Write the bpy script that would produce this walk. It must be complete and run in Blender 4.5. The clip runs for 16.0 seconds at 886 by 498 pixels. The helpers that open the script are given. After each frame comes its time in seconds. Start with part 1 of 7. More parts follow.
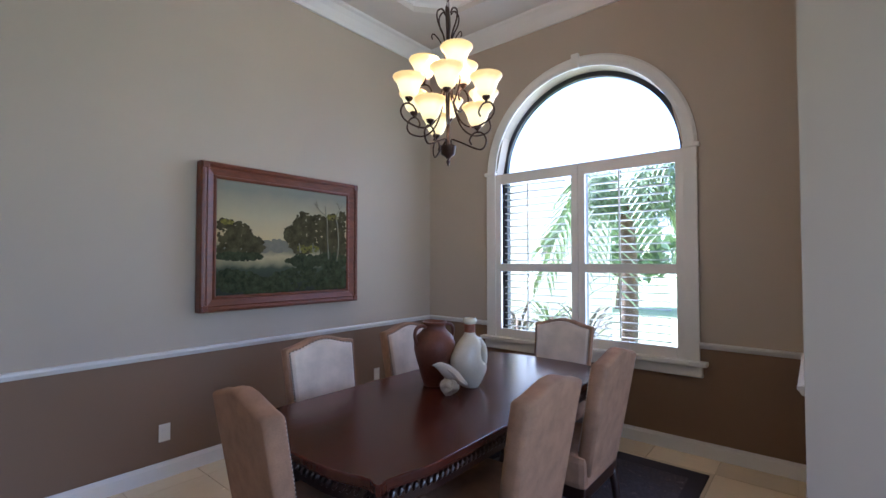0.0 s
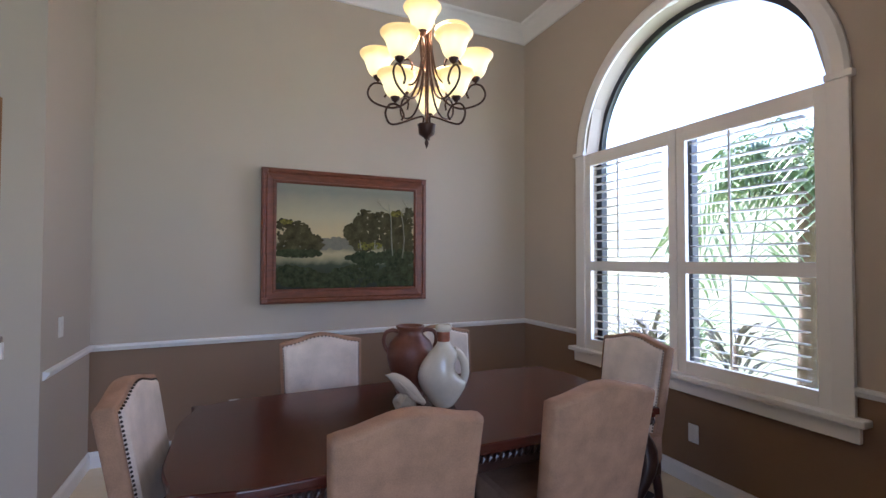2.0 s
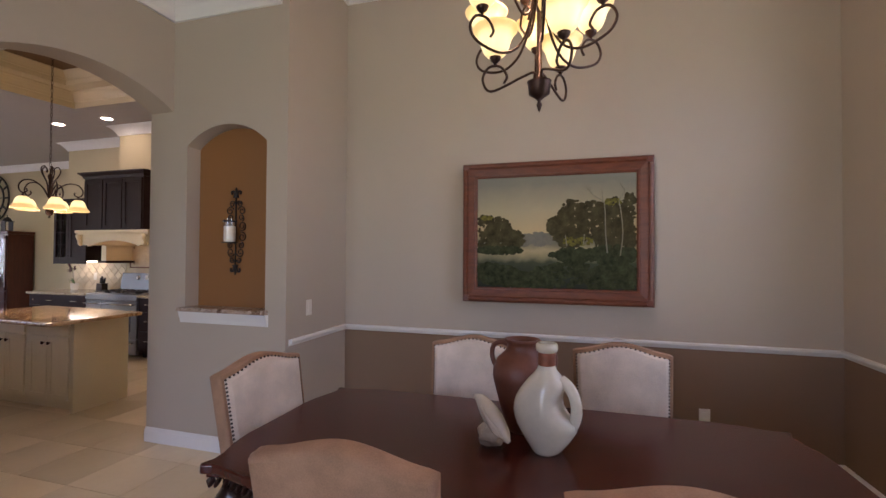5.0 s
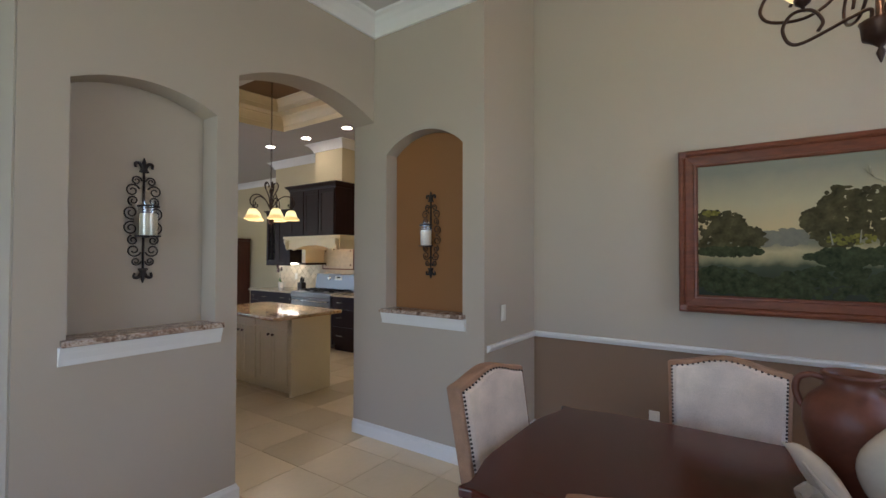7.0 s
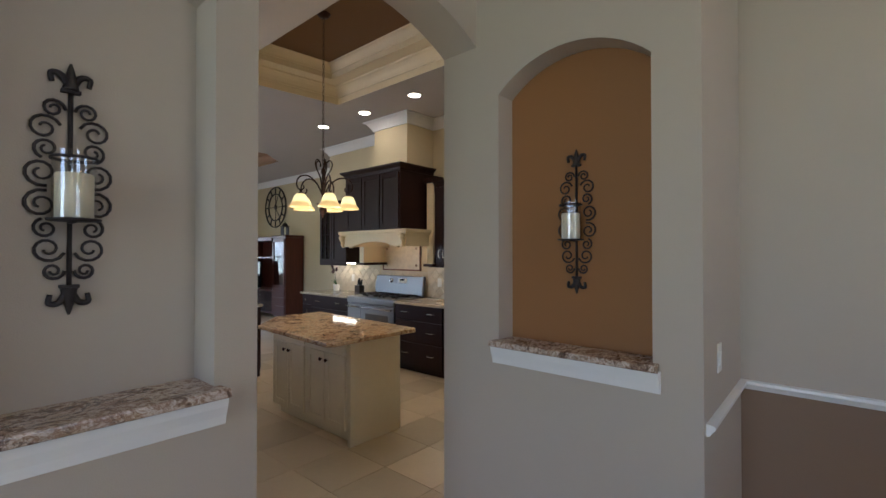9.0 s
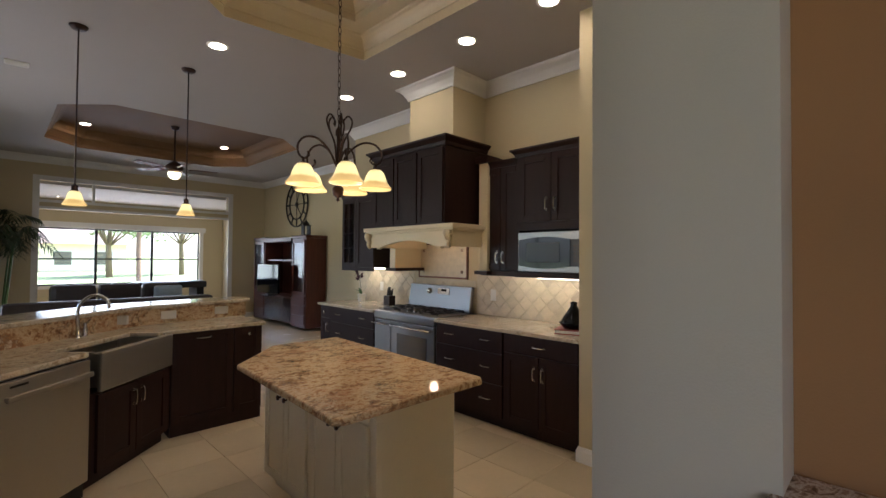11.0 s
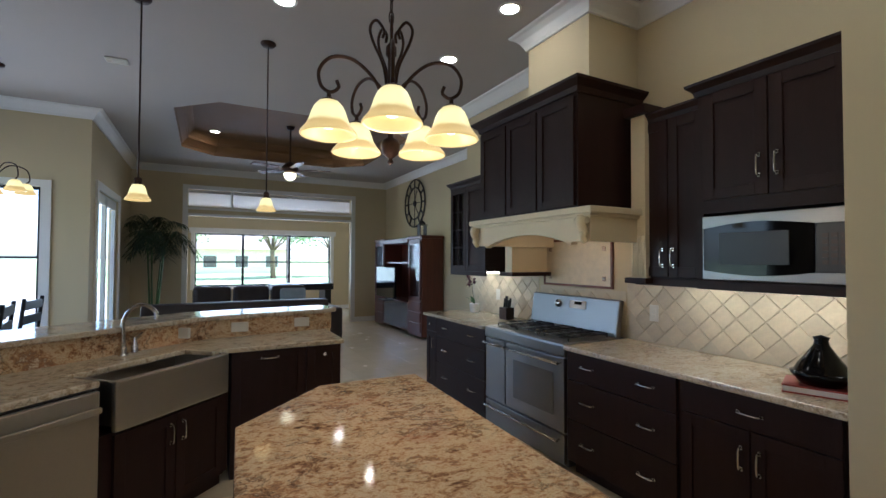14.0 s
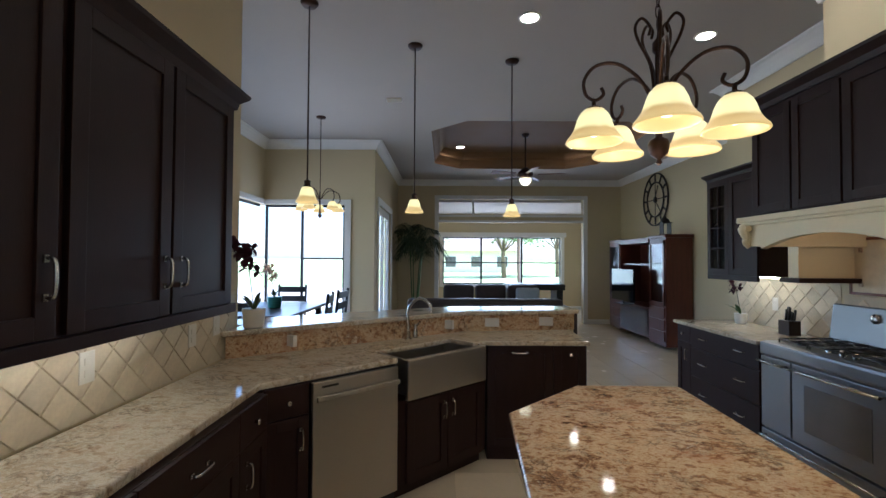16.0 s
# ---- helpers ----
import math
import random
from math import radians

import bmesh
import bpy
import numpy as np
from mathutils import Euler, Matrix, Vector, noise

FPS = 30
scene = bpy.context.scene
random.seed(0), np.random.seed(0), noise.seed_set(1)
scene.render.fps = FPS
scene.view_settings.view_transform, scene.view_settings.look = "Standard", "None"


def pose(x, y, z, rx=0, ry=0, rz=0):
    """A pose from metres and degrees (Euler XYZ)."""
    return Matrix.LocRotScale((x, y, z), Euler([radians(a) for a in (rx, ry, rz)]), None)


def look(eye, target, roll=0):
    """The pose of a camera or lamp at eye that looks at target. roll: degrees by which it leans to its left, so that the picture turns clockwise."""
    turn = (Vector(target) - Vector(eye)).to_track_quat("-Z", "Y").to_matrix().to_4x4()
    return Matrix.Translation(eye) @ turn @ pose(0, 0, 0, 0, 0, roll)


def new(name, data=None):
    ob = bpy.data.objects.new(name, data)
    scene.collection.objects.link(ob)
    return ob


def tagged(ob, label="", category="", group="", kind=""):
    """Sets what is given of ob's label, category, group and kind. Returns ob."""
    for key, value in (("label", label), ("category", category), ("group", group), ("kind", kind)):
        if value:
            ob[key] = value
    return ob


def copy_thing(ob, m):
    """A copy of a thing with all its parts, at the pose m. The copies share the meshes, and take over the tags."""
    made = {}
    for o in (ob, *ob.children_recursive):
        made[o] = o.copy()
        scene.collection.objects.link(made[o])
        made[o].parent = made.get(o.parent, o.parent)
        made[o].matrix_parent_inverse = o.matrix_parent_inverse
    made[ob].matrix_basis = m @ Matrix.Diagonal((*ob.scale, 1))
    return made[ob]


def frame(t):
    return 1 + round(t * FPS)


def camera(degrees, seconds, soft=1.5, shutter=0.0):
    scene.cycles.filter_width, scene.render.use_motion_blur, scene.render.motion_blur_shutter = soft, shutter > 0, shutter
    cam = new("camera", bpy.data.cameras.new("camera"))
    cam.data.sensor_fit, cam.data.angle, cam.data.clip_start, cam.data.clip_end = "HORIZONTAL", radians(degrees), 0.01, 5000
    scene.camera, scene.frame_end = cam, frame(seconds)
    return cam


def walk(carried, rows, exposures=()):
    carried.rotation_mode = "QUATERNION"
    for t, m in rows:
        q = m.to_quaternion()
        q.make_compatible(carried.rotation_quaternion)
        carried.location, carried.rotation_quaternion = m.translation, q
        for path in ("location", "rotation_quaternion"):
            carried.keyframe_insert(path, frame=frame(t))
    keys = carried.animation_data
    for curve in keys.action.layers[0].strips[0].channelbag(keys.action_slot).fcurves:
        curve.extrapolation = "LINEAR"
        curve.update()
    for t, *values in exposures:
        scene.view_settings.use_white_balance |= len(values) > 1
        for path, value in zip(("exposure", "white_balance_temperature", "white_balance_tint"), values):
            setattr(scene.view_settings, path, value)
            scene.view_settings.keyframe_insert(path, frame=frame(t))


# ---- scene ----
cam = camera(89.6, 16.0)
# seconds, x, y, z, yaw, pitch, roll
ROWS = [
    (0.0, 0.115, -0.002, 1.496, 39.90, 1.60, 0.02),
    (0.5, 0.282, 0.337, 1.494, 46.74, 1.59, 0.14),
    (1.0, 0.349, 0.615, 1.486, 53.46, 1.25, -0.08),
    (1.5, 0.467, 0.918, 1.485, 59.73, 1.39, -0.05),
    (2.0, 0.576, 1.200, 1.486, 65.68, 1.37, -0.10),
    (2.5, 0.592, 1.479, 1.483, 70.72, 1.20, -0.19),
    (3.0, 0.594, 1.759, 1.484, 76.67, 1.19, -0.18),
    (3.5, 0.499, 1.964, 1.482, 83.40, 1.05, -0.31),
    (4.0, 0.345, 2.122, 1.475, 89.79, 0.78, -0.33),
    (4.5, 0.262, 2.222, 1.477, 98.19, 1.00, -0.23),
    (5.0, 0.251, 2.227, 1.481, 106.64, 1.01, -0.34),
    (5.2, 0.244, 2.216, 1.486, 109.87, 0.89, -0.30),
    (7.3, 0.202, 1.652, 1.500, 125.59, 0.93, -0.14),
    (7.5, 0.123, 1.566, 1.504, 126.04, 0.79, -0.16),
    (8.0, -0.109, 1.276, 1.505, 128.35, 0.61, -0.13),
    (8.5, -0.345, 0.937, 1.510, 129.70, 0.60, -0.14),
    (9.0, -0.612, 0.593, 1.515, 131.31, 0.68, 0.01),
    (9.5, -0.841, 0.276, 1.520, 132.91, 0.88, -0.29),
    (10.0, -1.136, -0.035, 1.515, 134.13, 0.89, -0.07),
    (10.2, -1.194, -0.156, 1.512, 134.26, 0.96, -0.19),
    (12.5, -2.170, -1.121, 1.511, 138.39, 1.27, -0.33),
    (13.0, -2.312, -1.293, 1.504, 140.77, 1.25, -0.27),
    (13.5, -2.376, -1.399, 1.499, 144.74, 1.32, -0.19),
    (14.0, -2.364, -1.406, 1.501, 151.83, 1.40, -0.22),
    (14.5, -2.329, -1.381, 1.505, 159.69, 1.39, -0.19),
    (15.0, -2.290, -1.385, 1.505, 167.45, 1.37, -0.23),
    (15.5, -2.250, -1.381, 1.510, 173.86, 1.30, -0.33),
    (16.0, -2.209, -1.368, 1.514, 180.24, 1.32, -0.34),
]
walk(cam, [(t, pose(x, y, z, 90 + pitch, roll, yaw)) for t, x, y, z, yaw, pitch, roll in ROWS],
     exposures=[(0.0, 2.3, 4950, 23), (2.0, 2.3, 5200, 25), (3.5, 2.3, 5600, 28), (5.0, 2.2, 5950, 33), (7.5, 2.2, 5400, 16), (9.0, 2.13, 5400, 18), (10.2, 2.03, 5800, 21), (12.5, 2.02, 5150, 12), (14.5, 1.95, 4950, 12), (16.0, 1.92, 4950, 13)])

# ---- world, sun and large lights ----
world = bpy.data.worlds.new("world")
scene.world = world
world.use_nodes = True
sky = world.node_tree.nodes.new("ShaderNodeTexSky")
sky.sky_type = "NISHITA"
sky.sun_disc = False
sky.sun_elevation, sky.sun_rotation = radians(52), radians(270)
sky.dust_density, sky.ozone_density, sky.air_density = 1.5, 0.8, 1.0
world.node_tree.links.new(sky.outputs[0], world.node_tree.nodes["Background"].inputs[0])
world.node_tree.nodes["Background"].inputs[1].default_value = 0.15
sun = new("sun", bpy.data.lights.new("sun", "SUN"))
sun.data.energy, sun.data.angle, sun.data.color = 5.0, radians(0.5), (1.0, 0.95, 0.87)
sun.matrix_world = look((-11, 1, 14), (0, 0, 0))


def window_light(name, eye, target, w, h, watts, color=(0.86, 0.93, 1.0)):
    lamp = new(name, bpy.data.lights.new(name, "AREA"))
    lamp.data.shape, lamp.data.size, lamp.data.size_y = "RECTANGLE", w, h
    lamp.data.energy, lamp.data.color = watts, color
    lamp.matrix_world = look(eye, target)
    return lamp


window_light("daylight_dining", (-1.56, 4.16, 1.9), (-1.56, 0, 1.6), 1.6, 2.4, 8)
window_light("daylight_nook", (0.02, -8.72, 1.3), (-0.2, 0, 1.3), 1.2, 2.1, 5)
window_light("daylight_nook_side", (0.92, -6.6, 1.3), (-6, -6.6, 1.2), 2.6, 2.1, 6)
window_light("daylight_sunroom", (-3.95, -15.25, 1.5), (-3.95, 0, 1.4), 3.3, 1.4, 18)
# added fill from behind the camera; the foyer window it stands in is assumed
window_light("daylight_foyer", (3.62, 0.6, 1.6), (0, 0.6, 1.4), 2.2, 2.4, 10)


def bulb(name, place, watts, color=(1.0, 0.72, 0.42), radius=0.05):
    lamp = new(name, bpy.data.lights.new(name, "POINT"))
    lamp.data.energy, lamp.data.color, lamp.data.shadow_soft_size = watts, color, radius
    lamp.location = place
    return lamp


bulb("dining_bulb", (-1.587, 2.082, 2.68), 6.5, (1.0, 0.66, 0.38), 0.06)
bulb("kitchen_bulb", (-2.952, -2.957, 1.74), 2.2, (1.0, 0.74, 0.45), 0.1)

bulb("hood_bulb", (-4.86, -4.04, 1.68), 0.4, (1.0, 0.66, 0.38), 0.04)

# ---- materials ----


def rgb(r, g, b):
    """Linear colour from 0..255 display values."""
    f = lambda c: c / 12.92 if c <= 0.04045 else ((c + 0.055) / 1.055) ** 2.4
    return (f(r / 255), f(g / 255), f(b / 255), 1.0)


def shade(c, k):
    return (min(1, c[0] * k), min(1, c[1] * k), min(1, c[2] * k), 1.0)


def mat(name, color, rough=0.5, metal=0.0, scale=6.0, vary=0.12, bump=0.0, grain=60.0, stretch=(1, 1, 1), coat=0.0, piece=False):
    m = bpy.data.materials.new(name)
    m.use_nodes = True
    n, l = m.node_tree.nodes, m.node_tree.links
    p = n["Principled BSDF"]
    p.inputs["Metallic"].default_value = metal
    p.inputs["Coat Weight"].default_value = coat
    tc = n.new("ShaderNodeTexCoord")
    mp = n.new("ShaderNodeMapping")
    mp.inputs["Scale"].default_value = stretch
    l.new(tc.outputs["Object"], mp.inputs["Vector"])
    a = n.new("ShaderNodeTexNoise")
    a.inputs["Scale"].default_value, a.inputs["Detail"].default_value = scale, 5
    b = n.new("ShaderNodeTexNoise")
    b.inputs["Scale"].default_value, b.inputs["Detail"].default_value = grain, 3
    for x in (a, b):
        l.new(mp.outputs[0], x.inputs["Vector"])
    mix = n.new("ShaderNodeMath")
    mix.operation = "MULTIPLY_ADD"
    mix.inputs[1].default_value = 0.4
    l.new(b.outputs["Fac"], mix.inputs[0])
    l.new(a.outputs["Fac"], mix.inputs[2])
    ramp = n.new("ShaderNodeValToRGB")
    ramp.color_ramp.elements[0].position, ramp.color_ramp.elements[1].position = 0.4, 1.0
    ramp.color_ramp.elements[0].color, ramp.color_ramp.elements[1].color = shade(color, 1 - vary), shade(color, 1 + vary)
    l.new(mix.outputs[0], ramp.inputs["Fac"])
    out = ramp.outputs["Color"]
    if piece:
        info = n.new("ShaderNodeObjectInfo")
        val = n.new("ShaderNodeMapRange")
        val.inputs["To Min"].default_value, val.inputs["To Max"].default_value = 0.86, 1.1
        l.new(info.outputs["Random"], val.inputs["Value"])
        hsv = n.new("ShaderNodeHueSaturation")
        l.new(val.outputs[0], hsv.inputs["Value"])
        l.new(out, hsv.inputs["Color"])
        out = hsv.outputs["Color"]
    l.new(out, p.inputs["Base Color"])
    rr = n.new("ShaderNodeMapRange")
    rr.inputs["To Min"].default_value, rr.inputs["To Max"].default_value = max(0.02, rough * 0.85), min(1, rough * 1.15)
    l.new(a.outputs["Fac"], rr.inputs["Value"])
    l.new(rr.outputs[0], p.inputs["Roughness"])
    if bump:
        bp = n.new("ShaderNodeBump")
        bp.inputs["Strength"].default_value, bp.inputs["Distance"].default_value = bump, 0.004
        l.new(b.outputs["Fac"], bp.inputs["Height"])
        l.new(bp.outputs[0], p.inputs["Normal"])
    return m


def granite(name, stops, rough=0.12, scale=7.0, spots=0.5, rust=0.0):
    """Polished stone: warped grain in several sizes, dark broken veins and, where asked, rust coloured clouds."""
    m = bpy.data.materials.new(name)
    m.use_nodes = True
    n, l = m.node_tree.nodes, m.node_tree.links
    p = n["Principled BSDF"]
    p.inputs["Roughness"].default_value = rough
    tc = n.new("ShaderNodeTexCoord")
    mp = n.new("ShaderNodeMapping")
    mp.inputs["Scale"].default_value = (0.9, 1.3, 1.1)
    mp.inputs["Rotation"].default_value = (0, 0, 0.7)
    l.new(tc.outputs["Object"], mp.inputs["Vector"])

    def grain(size, detail, rougher=0.6, warp=0.0):
        a = n.new("ShaderNodeTexNoise")
        a.inputs["Scale"].default_value, a.inputs["Detail"].default_value = size, detail
        a.inputs["Roughness"].default_value, a.inputs["Distortion"].default_value = rougher, warp
        l.new(mp.outputs[0], a.inputs["Vector"])
        return a.outputs["Fac"]

    def math_node(op, a, b, c=None):
        x = n.new("ShaderNodeMath")
        x.operation = op
        for i, v in enumerate((a, b, c)):
            if v is None:
                continue
            if isinstance(v, (int, float)):
                x.inputs[i].default_value = v
            else:
                l.new(v, x.inputs[i])
        return x.outputs[0]

    def band(value, lo, hi, top):
        mr = n.new("ShaderNodeMapRange")
        mr.inputs["From Min"].default_value, mr.inputs["From Max"].default_value, mr.inputs["To Max"].default_value = lo, hi, top
        l.new(value, mr.inputs["Value"])
        return mr.outputs[0]

    def over(fac, base, color):
        mx = n.new("ShaderNodeMixRGB")
        mx.inputs["Color2"].default_value = color
        l.new(fac, mx.inputs["Fac"])
        l.new(base, mx.inputs["Color1"])
        return mx.outputs[0]

    coarse, fine = grain(scale, 15, 0.72, 0.5), grain(scale * 6, 6, 0.7, 0.8)
    mixed = math_node("MULTIPLY_ADD", fine, 0.45, math_node("MULTIPLY", coarse, 0.6))
    ramp = n.new("ShaderNodeValToRGB")
    ramp.color_ramp.elements.remove(ramp.color_ramp.elements[1])
    for i, (pos, col) in enumerate(stops):
        e = ramp.color_ramp.elements[0] if i == 0 else ramp.color_ramp.elements.new(pos)
        e.position, e.color = pos, col
    l.new(mixed, ramp.inputs["Fac"])
    out = ramp.outputs[0]
    if rust:
        out = over(band(grain(scale * 0.5, 8, 0.7, 0.6), 0.52, 0.66, rust), out, rgb(168, 98, 58))
    ridge = math_node("ABSOLUTE", math_node("SUBTRACT", grain(scale * 1.3, 10, 0.68, 1.1), 0.5), 0)
    vein = math_node("MULTIPLY", band(ridge, 0.032, 0.008, 1.0), band(grain(scale * 0.7, 4), 0.44, 0.56, spots))
    out = over(vein, out, rgb(62, 46, 40))
    specks = math_node("MULTIPLY", band(grain(scale * 15, 4, 0.7), 0.60, 0.68, 1.0), band(grain(scale * 1.6, 4), 0.42, 0.6, spots))
    out = over(specks, out, rgb(74, 60, 54))
    l.new(out, p.inputs["Base Color"])
    return m


def glowing(name, color, strength, base=(0.9, 0.8, 0.6, 1)):
    m = bpy.data.materials.new(name)
    m.use_nodes = True
    p = m.node_tree.nodes["Principled BSDF"]
    p.inputs["Base Color"].default_value = base
    p.inputs["Roughness"].default_value = 0.35
    p.inputs["Emission Color"].default_value = color
    p.inputs["Emission Strength"].default_value = strength
    return m


def pane_glass(name, gloss=0.12, tint=(1, 1, 1, 1)):
    m = bpy.data.materials.new(name)
    m.use_nodes = True
    n, l = m.node_tree.nodes, m.node_tree.links
    n.remove(n["Principled BSDF"])
    t, g, x = n.new("ShaderNodeBsdfTransparent"), n.new("ShaderNodeBsdfGlossy"), n.new("ShaderNodeMixShader")
    t.inputs[0].default_value = tint
    g.inputs["Roughness"].default_value = 0.02
    x.inputs[0].default_value = gloss
    l.new(t.outputs[0], x.inputs[1])
    l.new(g.outputs[0], x.inputs[2])
    l.new(x.outputs[0], n["Material Output"].inputs[0])
    return m


W_TAUPE = mat("taupe_wall_paint", rgb(178, 166, 150), 0.75, scale=1.5, vary=0.03, bump=0.15, grain=220)
W_BROWN = mat("brown_wainscot_paint", rgb(128, 103, 80), 0.7, scale=1.5, vary=0.04, bump=0.15, grain=220)
W_NICHE = mat("tan_niche_paint", rgb(142, 97, 52), 0.7, scale=1.5, vary=0.03, bump=0.15, grain=220)
W_CREAM = mat("cream_wall_paint", rgb(200, 185, 150), 0.75, scale=1.5, vary=0.03, bump=0.15, grain=220)
W_CEIL = mat("ceiling_paint", rgb(208, 202, 194), 0.85, scale=2, vary=0.02, bump=0.25, grain=160)
# ceiling tone darkened in the colour to offset too bright window bounce
W_CEIL_DIM = mat("kitchen_ceiling_paint", rgb(176, 170, 164), 0.85, scale=2, vary=0.03, bump=0.25, grain=160)
W_PANTRY = mat("grey_beige_pantry_paint", rgb(160, 152, 138), 0.8, scale=2, vary=0.03, bump=0.15, grain=200)
W_TRAY = mat("brown_tray_paint", rgb(116, 86, 52), 0.7, scale=2, vary=0.04, bump=0.1, grain=200)
TRIM = mat("white_trim_paint", rgb(226, 224, 220), 0.4, scale=2, vary=0.03, grain=30)
CREAM_TRIM = mat("cream_trim_paint", rgb(226, 212, 178), 0.45, scale=3, vary=0.04, grain=40)
ESPRESSO = mat("espresso_cabinet_wood", rgb(42, 25, 22), 0.45, scale=3, vary=0.22, bump=0.08, grain=30, stretch=(6, 6, 1))
TABLE_WOOD = mat("mahogany_table_wood", rgb(66, 28, 19), 0.22, scale=3, vary=0.35, grain=24, stretch=(9, 1, 2))
CARVED = mat("carved_dark_wood", rgb(44, 24, 18), 0.3, scale=8, vary=0.4, grain=60)
FRAME_WOOD = mat("picture_frame_wood", rgb(102, 53, 30), 0.38, scale=5, vary=0.35, bump=0.2, grain=50, stretch=(1, 2, 8))
CHERRY = mat("cherry_wood", rgb(86, 42, 30), 0.34, scale=3, vary=0.25, grain=30, stretch=(7, 7, 1))
PAINTED_ISLAND = mat("cream_island_paint", rgb(226, 216, 190), 0.45, scale=3, vary=0.04, grain=40)
FABRIC = mat("beige_velvet_upholstery", rgb(200, 186, 172), 0.95, scale=6, vary=0.3, bump=0.5, grain=240)
FABRIC_BACK = mat("tan_velvet_upholstery", rgb(152, 118, 93), 0.95, scale=10, vary=0.34, bump=0.5, grain=240)
NAIL = mat("dark_nailheads", rgb(66, 58, 54), 0.35, 0.9, vary=0.2)
BRONZE = mat("oil_rubbed_bronze", rgb(64, 46, 38), 0.42, 0.75, scale=20, vary=0.4, bump=0.2, grain=90)
IRON = mat("wrought_iron", rgb(58, 52, 50), 0.55, 0.6, scale=25, vary=0.35, bump=0.4, grain=120)
CHROME = mat("brushed_nickel", rgb(198, 194, 188), 0.24, 1.0, vary=0.08)
STEEL = mat("stainless_steel", rgb(190, 184, 174), 0.38, 1.0, scale=2, vary=0.04, grain=60)
RANGE_STEEL = mat("dark_brushed_steel", rgb(140, 138, 136), 0.36, 1.0, scale=2, vary=0.04, grain=60)
BLACK = mat("black_enamel", rgb(22, 22, 23), 0.35, vary=0.2)
BLACK_GLASS = mat("black_glass", rgb(12, 12, 14), 0.06, vary=0.1)
OVEN_GLASS = mat("grey_oven_glass", rgb(112, 110, 108), 0.12, 0.4, vary=0.1)
TILE_FLOOR = mat("travertine_floor_tile", rgb(224, 206, 174), 0.26, scale=3, vary=0.05, bump=0.05, grain=30, piece=True)
GROUT = mat("beige_grout", rgb(198, 180, 150), 0.9, vary=0.15, bump=0.2)
SPLASH = mat("travertine_wall_tile", rgb(208, 194, 166), 0.45, scale=16, vary=0.12, bump=0.3, grain=70, piece=True)
SPLASH_GROUT = mat("pale_grout", rgb(206, 194, 168), 0.9, vary=0.1)
GRANITE_GOLD = granite("gold_granite", [(0.39, rgb(88, 64, 50)), (0.45, rgb(154, 116, 82)), (0.49, rgb(196, 162, 120)), (0.53, rgb(216, 194, 158)), (0.57, rgb(190, 152, 110)), (0.62, rgb(138, 102, 74)), (0.68, rgb(222, 206, 176))], rough=0.07, scale=5.0, spots=0.6, rust=0.4)
GRANITE_PALE = granite("pale_granite", [(0.38, rgb(130, 108, 86)), (0.46, rgb(186, 168, 140)), (0.52, rgb(212, 202, 180)), (0.59, rgb(188, 170, 142)), (0.68, rgb(224, 216, 198))], rough=0.08, spots=0.45, scale=5.5, rust=0.15)
GRANITE_SILL = granite("brown_granite", [(0.42, rgb(84, 66, 54)), (0.48, rgb(150, 124, 104)), (0.53, rgb(206, 190, 174)), (0.58, rgb(140, 110, 88)), (0.64, rgb(196, 176, 156))], rough=0.2, scale=5, spots=0.7)


def shade_glass(name, stops):
    """Amber glass lit from inside: the glow is strongest beside the bulb and falls off towards the rim."""
    m = glowing(name, (1, 1, 1, 1), 1.0, (0.62, 0.46, 0.24, 1))
    n, l = m.node_tree.nodes, m.node_tree.links
    p = n["Principled BSDF"]
    tc, sep, ramp, nz = n.new("ShaderNodeTexCoord"), n.new("ShaderNodeSeparateXYZ"), n.new("ShaderNodeValToRGB"), n.new("ShaderNodeTexNoise")
    nz.inputs["Scale"].default_value = 30
    add = n.new("ShaderNodeMath")
    add.operation = "MULTIPLY_ADD"
    add.inputs[1].default_value = 0.12
    l.new(tc.outputs["Object"], nz.inputs["Vector"])
    l.new(tc.outputs["Generated"], sep.inputs[0])
    l.new(nz.outputs["Fac"], add.inputs[0])
    l.new(sep.outputs["Z"], add.inputs[2])
    ramp.color_ramp.elements.remove(ramp.color_ramp.elements[1])
    for i, (pos, col) in enumerate(stops):
        e = ramp.color_ramp.elements[0] if i == 0 else ramp.color_ramp.elements.new(pos)
        e.position, e.color = pos, (*col, 1)
    l.new(add.outputs[0], ramp.inputs["Fac"])
    l.new(ramp.outputs[0], p.inputs["Emission Color"])
    return m


HOT, AMBER = (0.31, 0.25, 0.095), (0.18, 0.115, 0.03)
SHADE_GLASS = shade_glass("lit_amber_glass_shade", [(0.05, (0.24, 0.17, 0.06)), (0.3, HOT), (0.65, HOT), (0.9, AMBER), (1.05, AMBER)])
SHADE_DOWN = shade_glass("lit_amber_glass_shade_downward", [(0.02, AMBER), (0.15, (0.2, 0.13, 0.04)), (0.35, (0.16, 0.095, 0.025)), (0.48, HOT), (0.8, HOT), (1.05, (0.24, 0.17, 0.06))])
SHADE_HOT = glowing("lit_bulb_glass", (1.0, 0.86, 0.5, 1), 0.9)
CAN_GLOW = glowing("lit_recessed_lamp", (1.0, 0.84, 0.58, 1), 19.0)
STRIP_GLOW = glowing("lit_under_cabinet_strip", (1.0, 0.86, 0.6, 1), 4.2)
GLASS = pane_glass("window_glass", 0.02)
CAB_GLASS = pane_glass("cabinet_glass", 0.07, (0.75, 0.78, 0.8, 1))
JAR_GLASS = pane_glass("clear_jar_glass", 0.12, (0.92, 0.93, 0.93, 1))
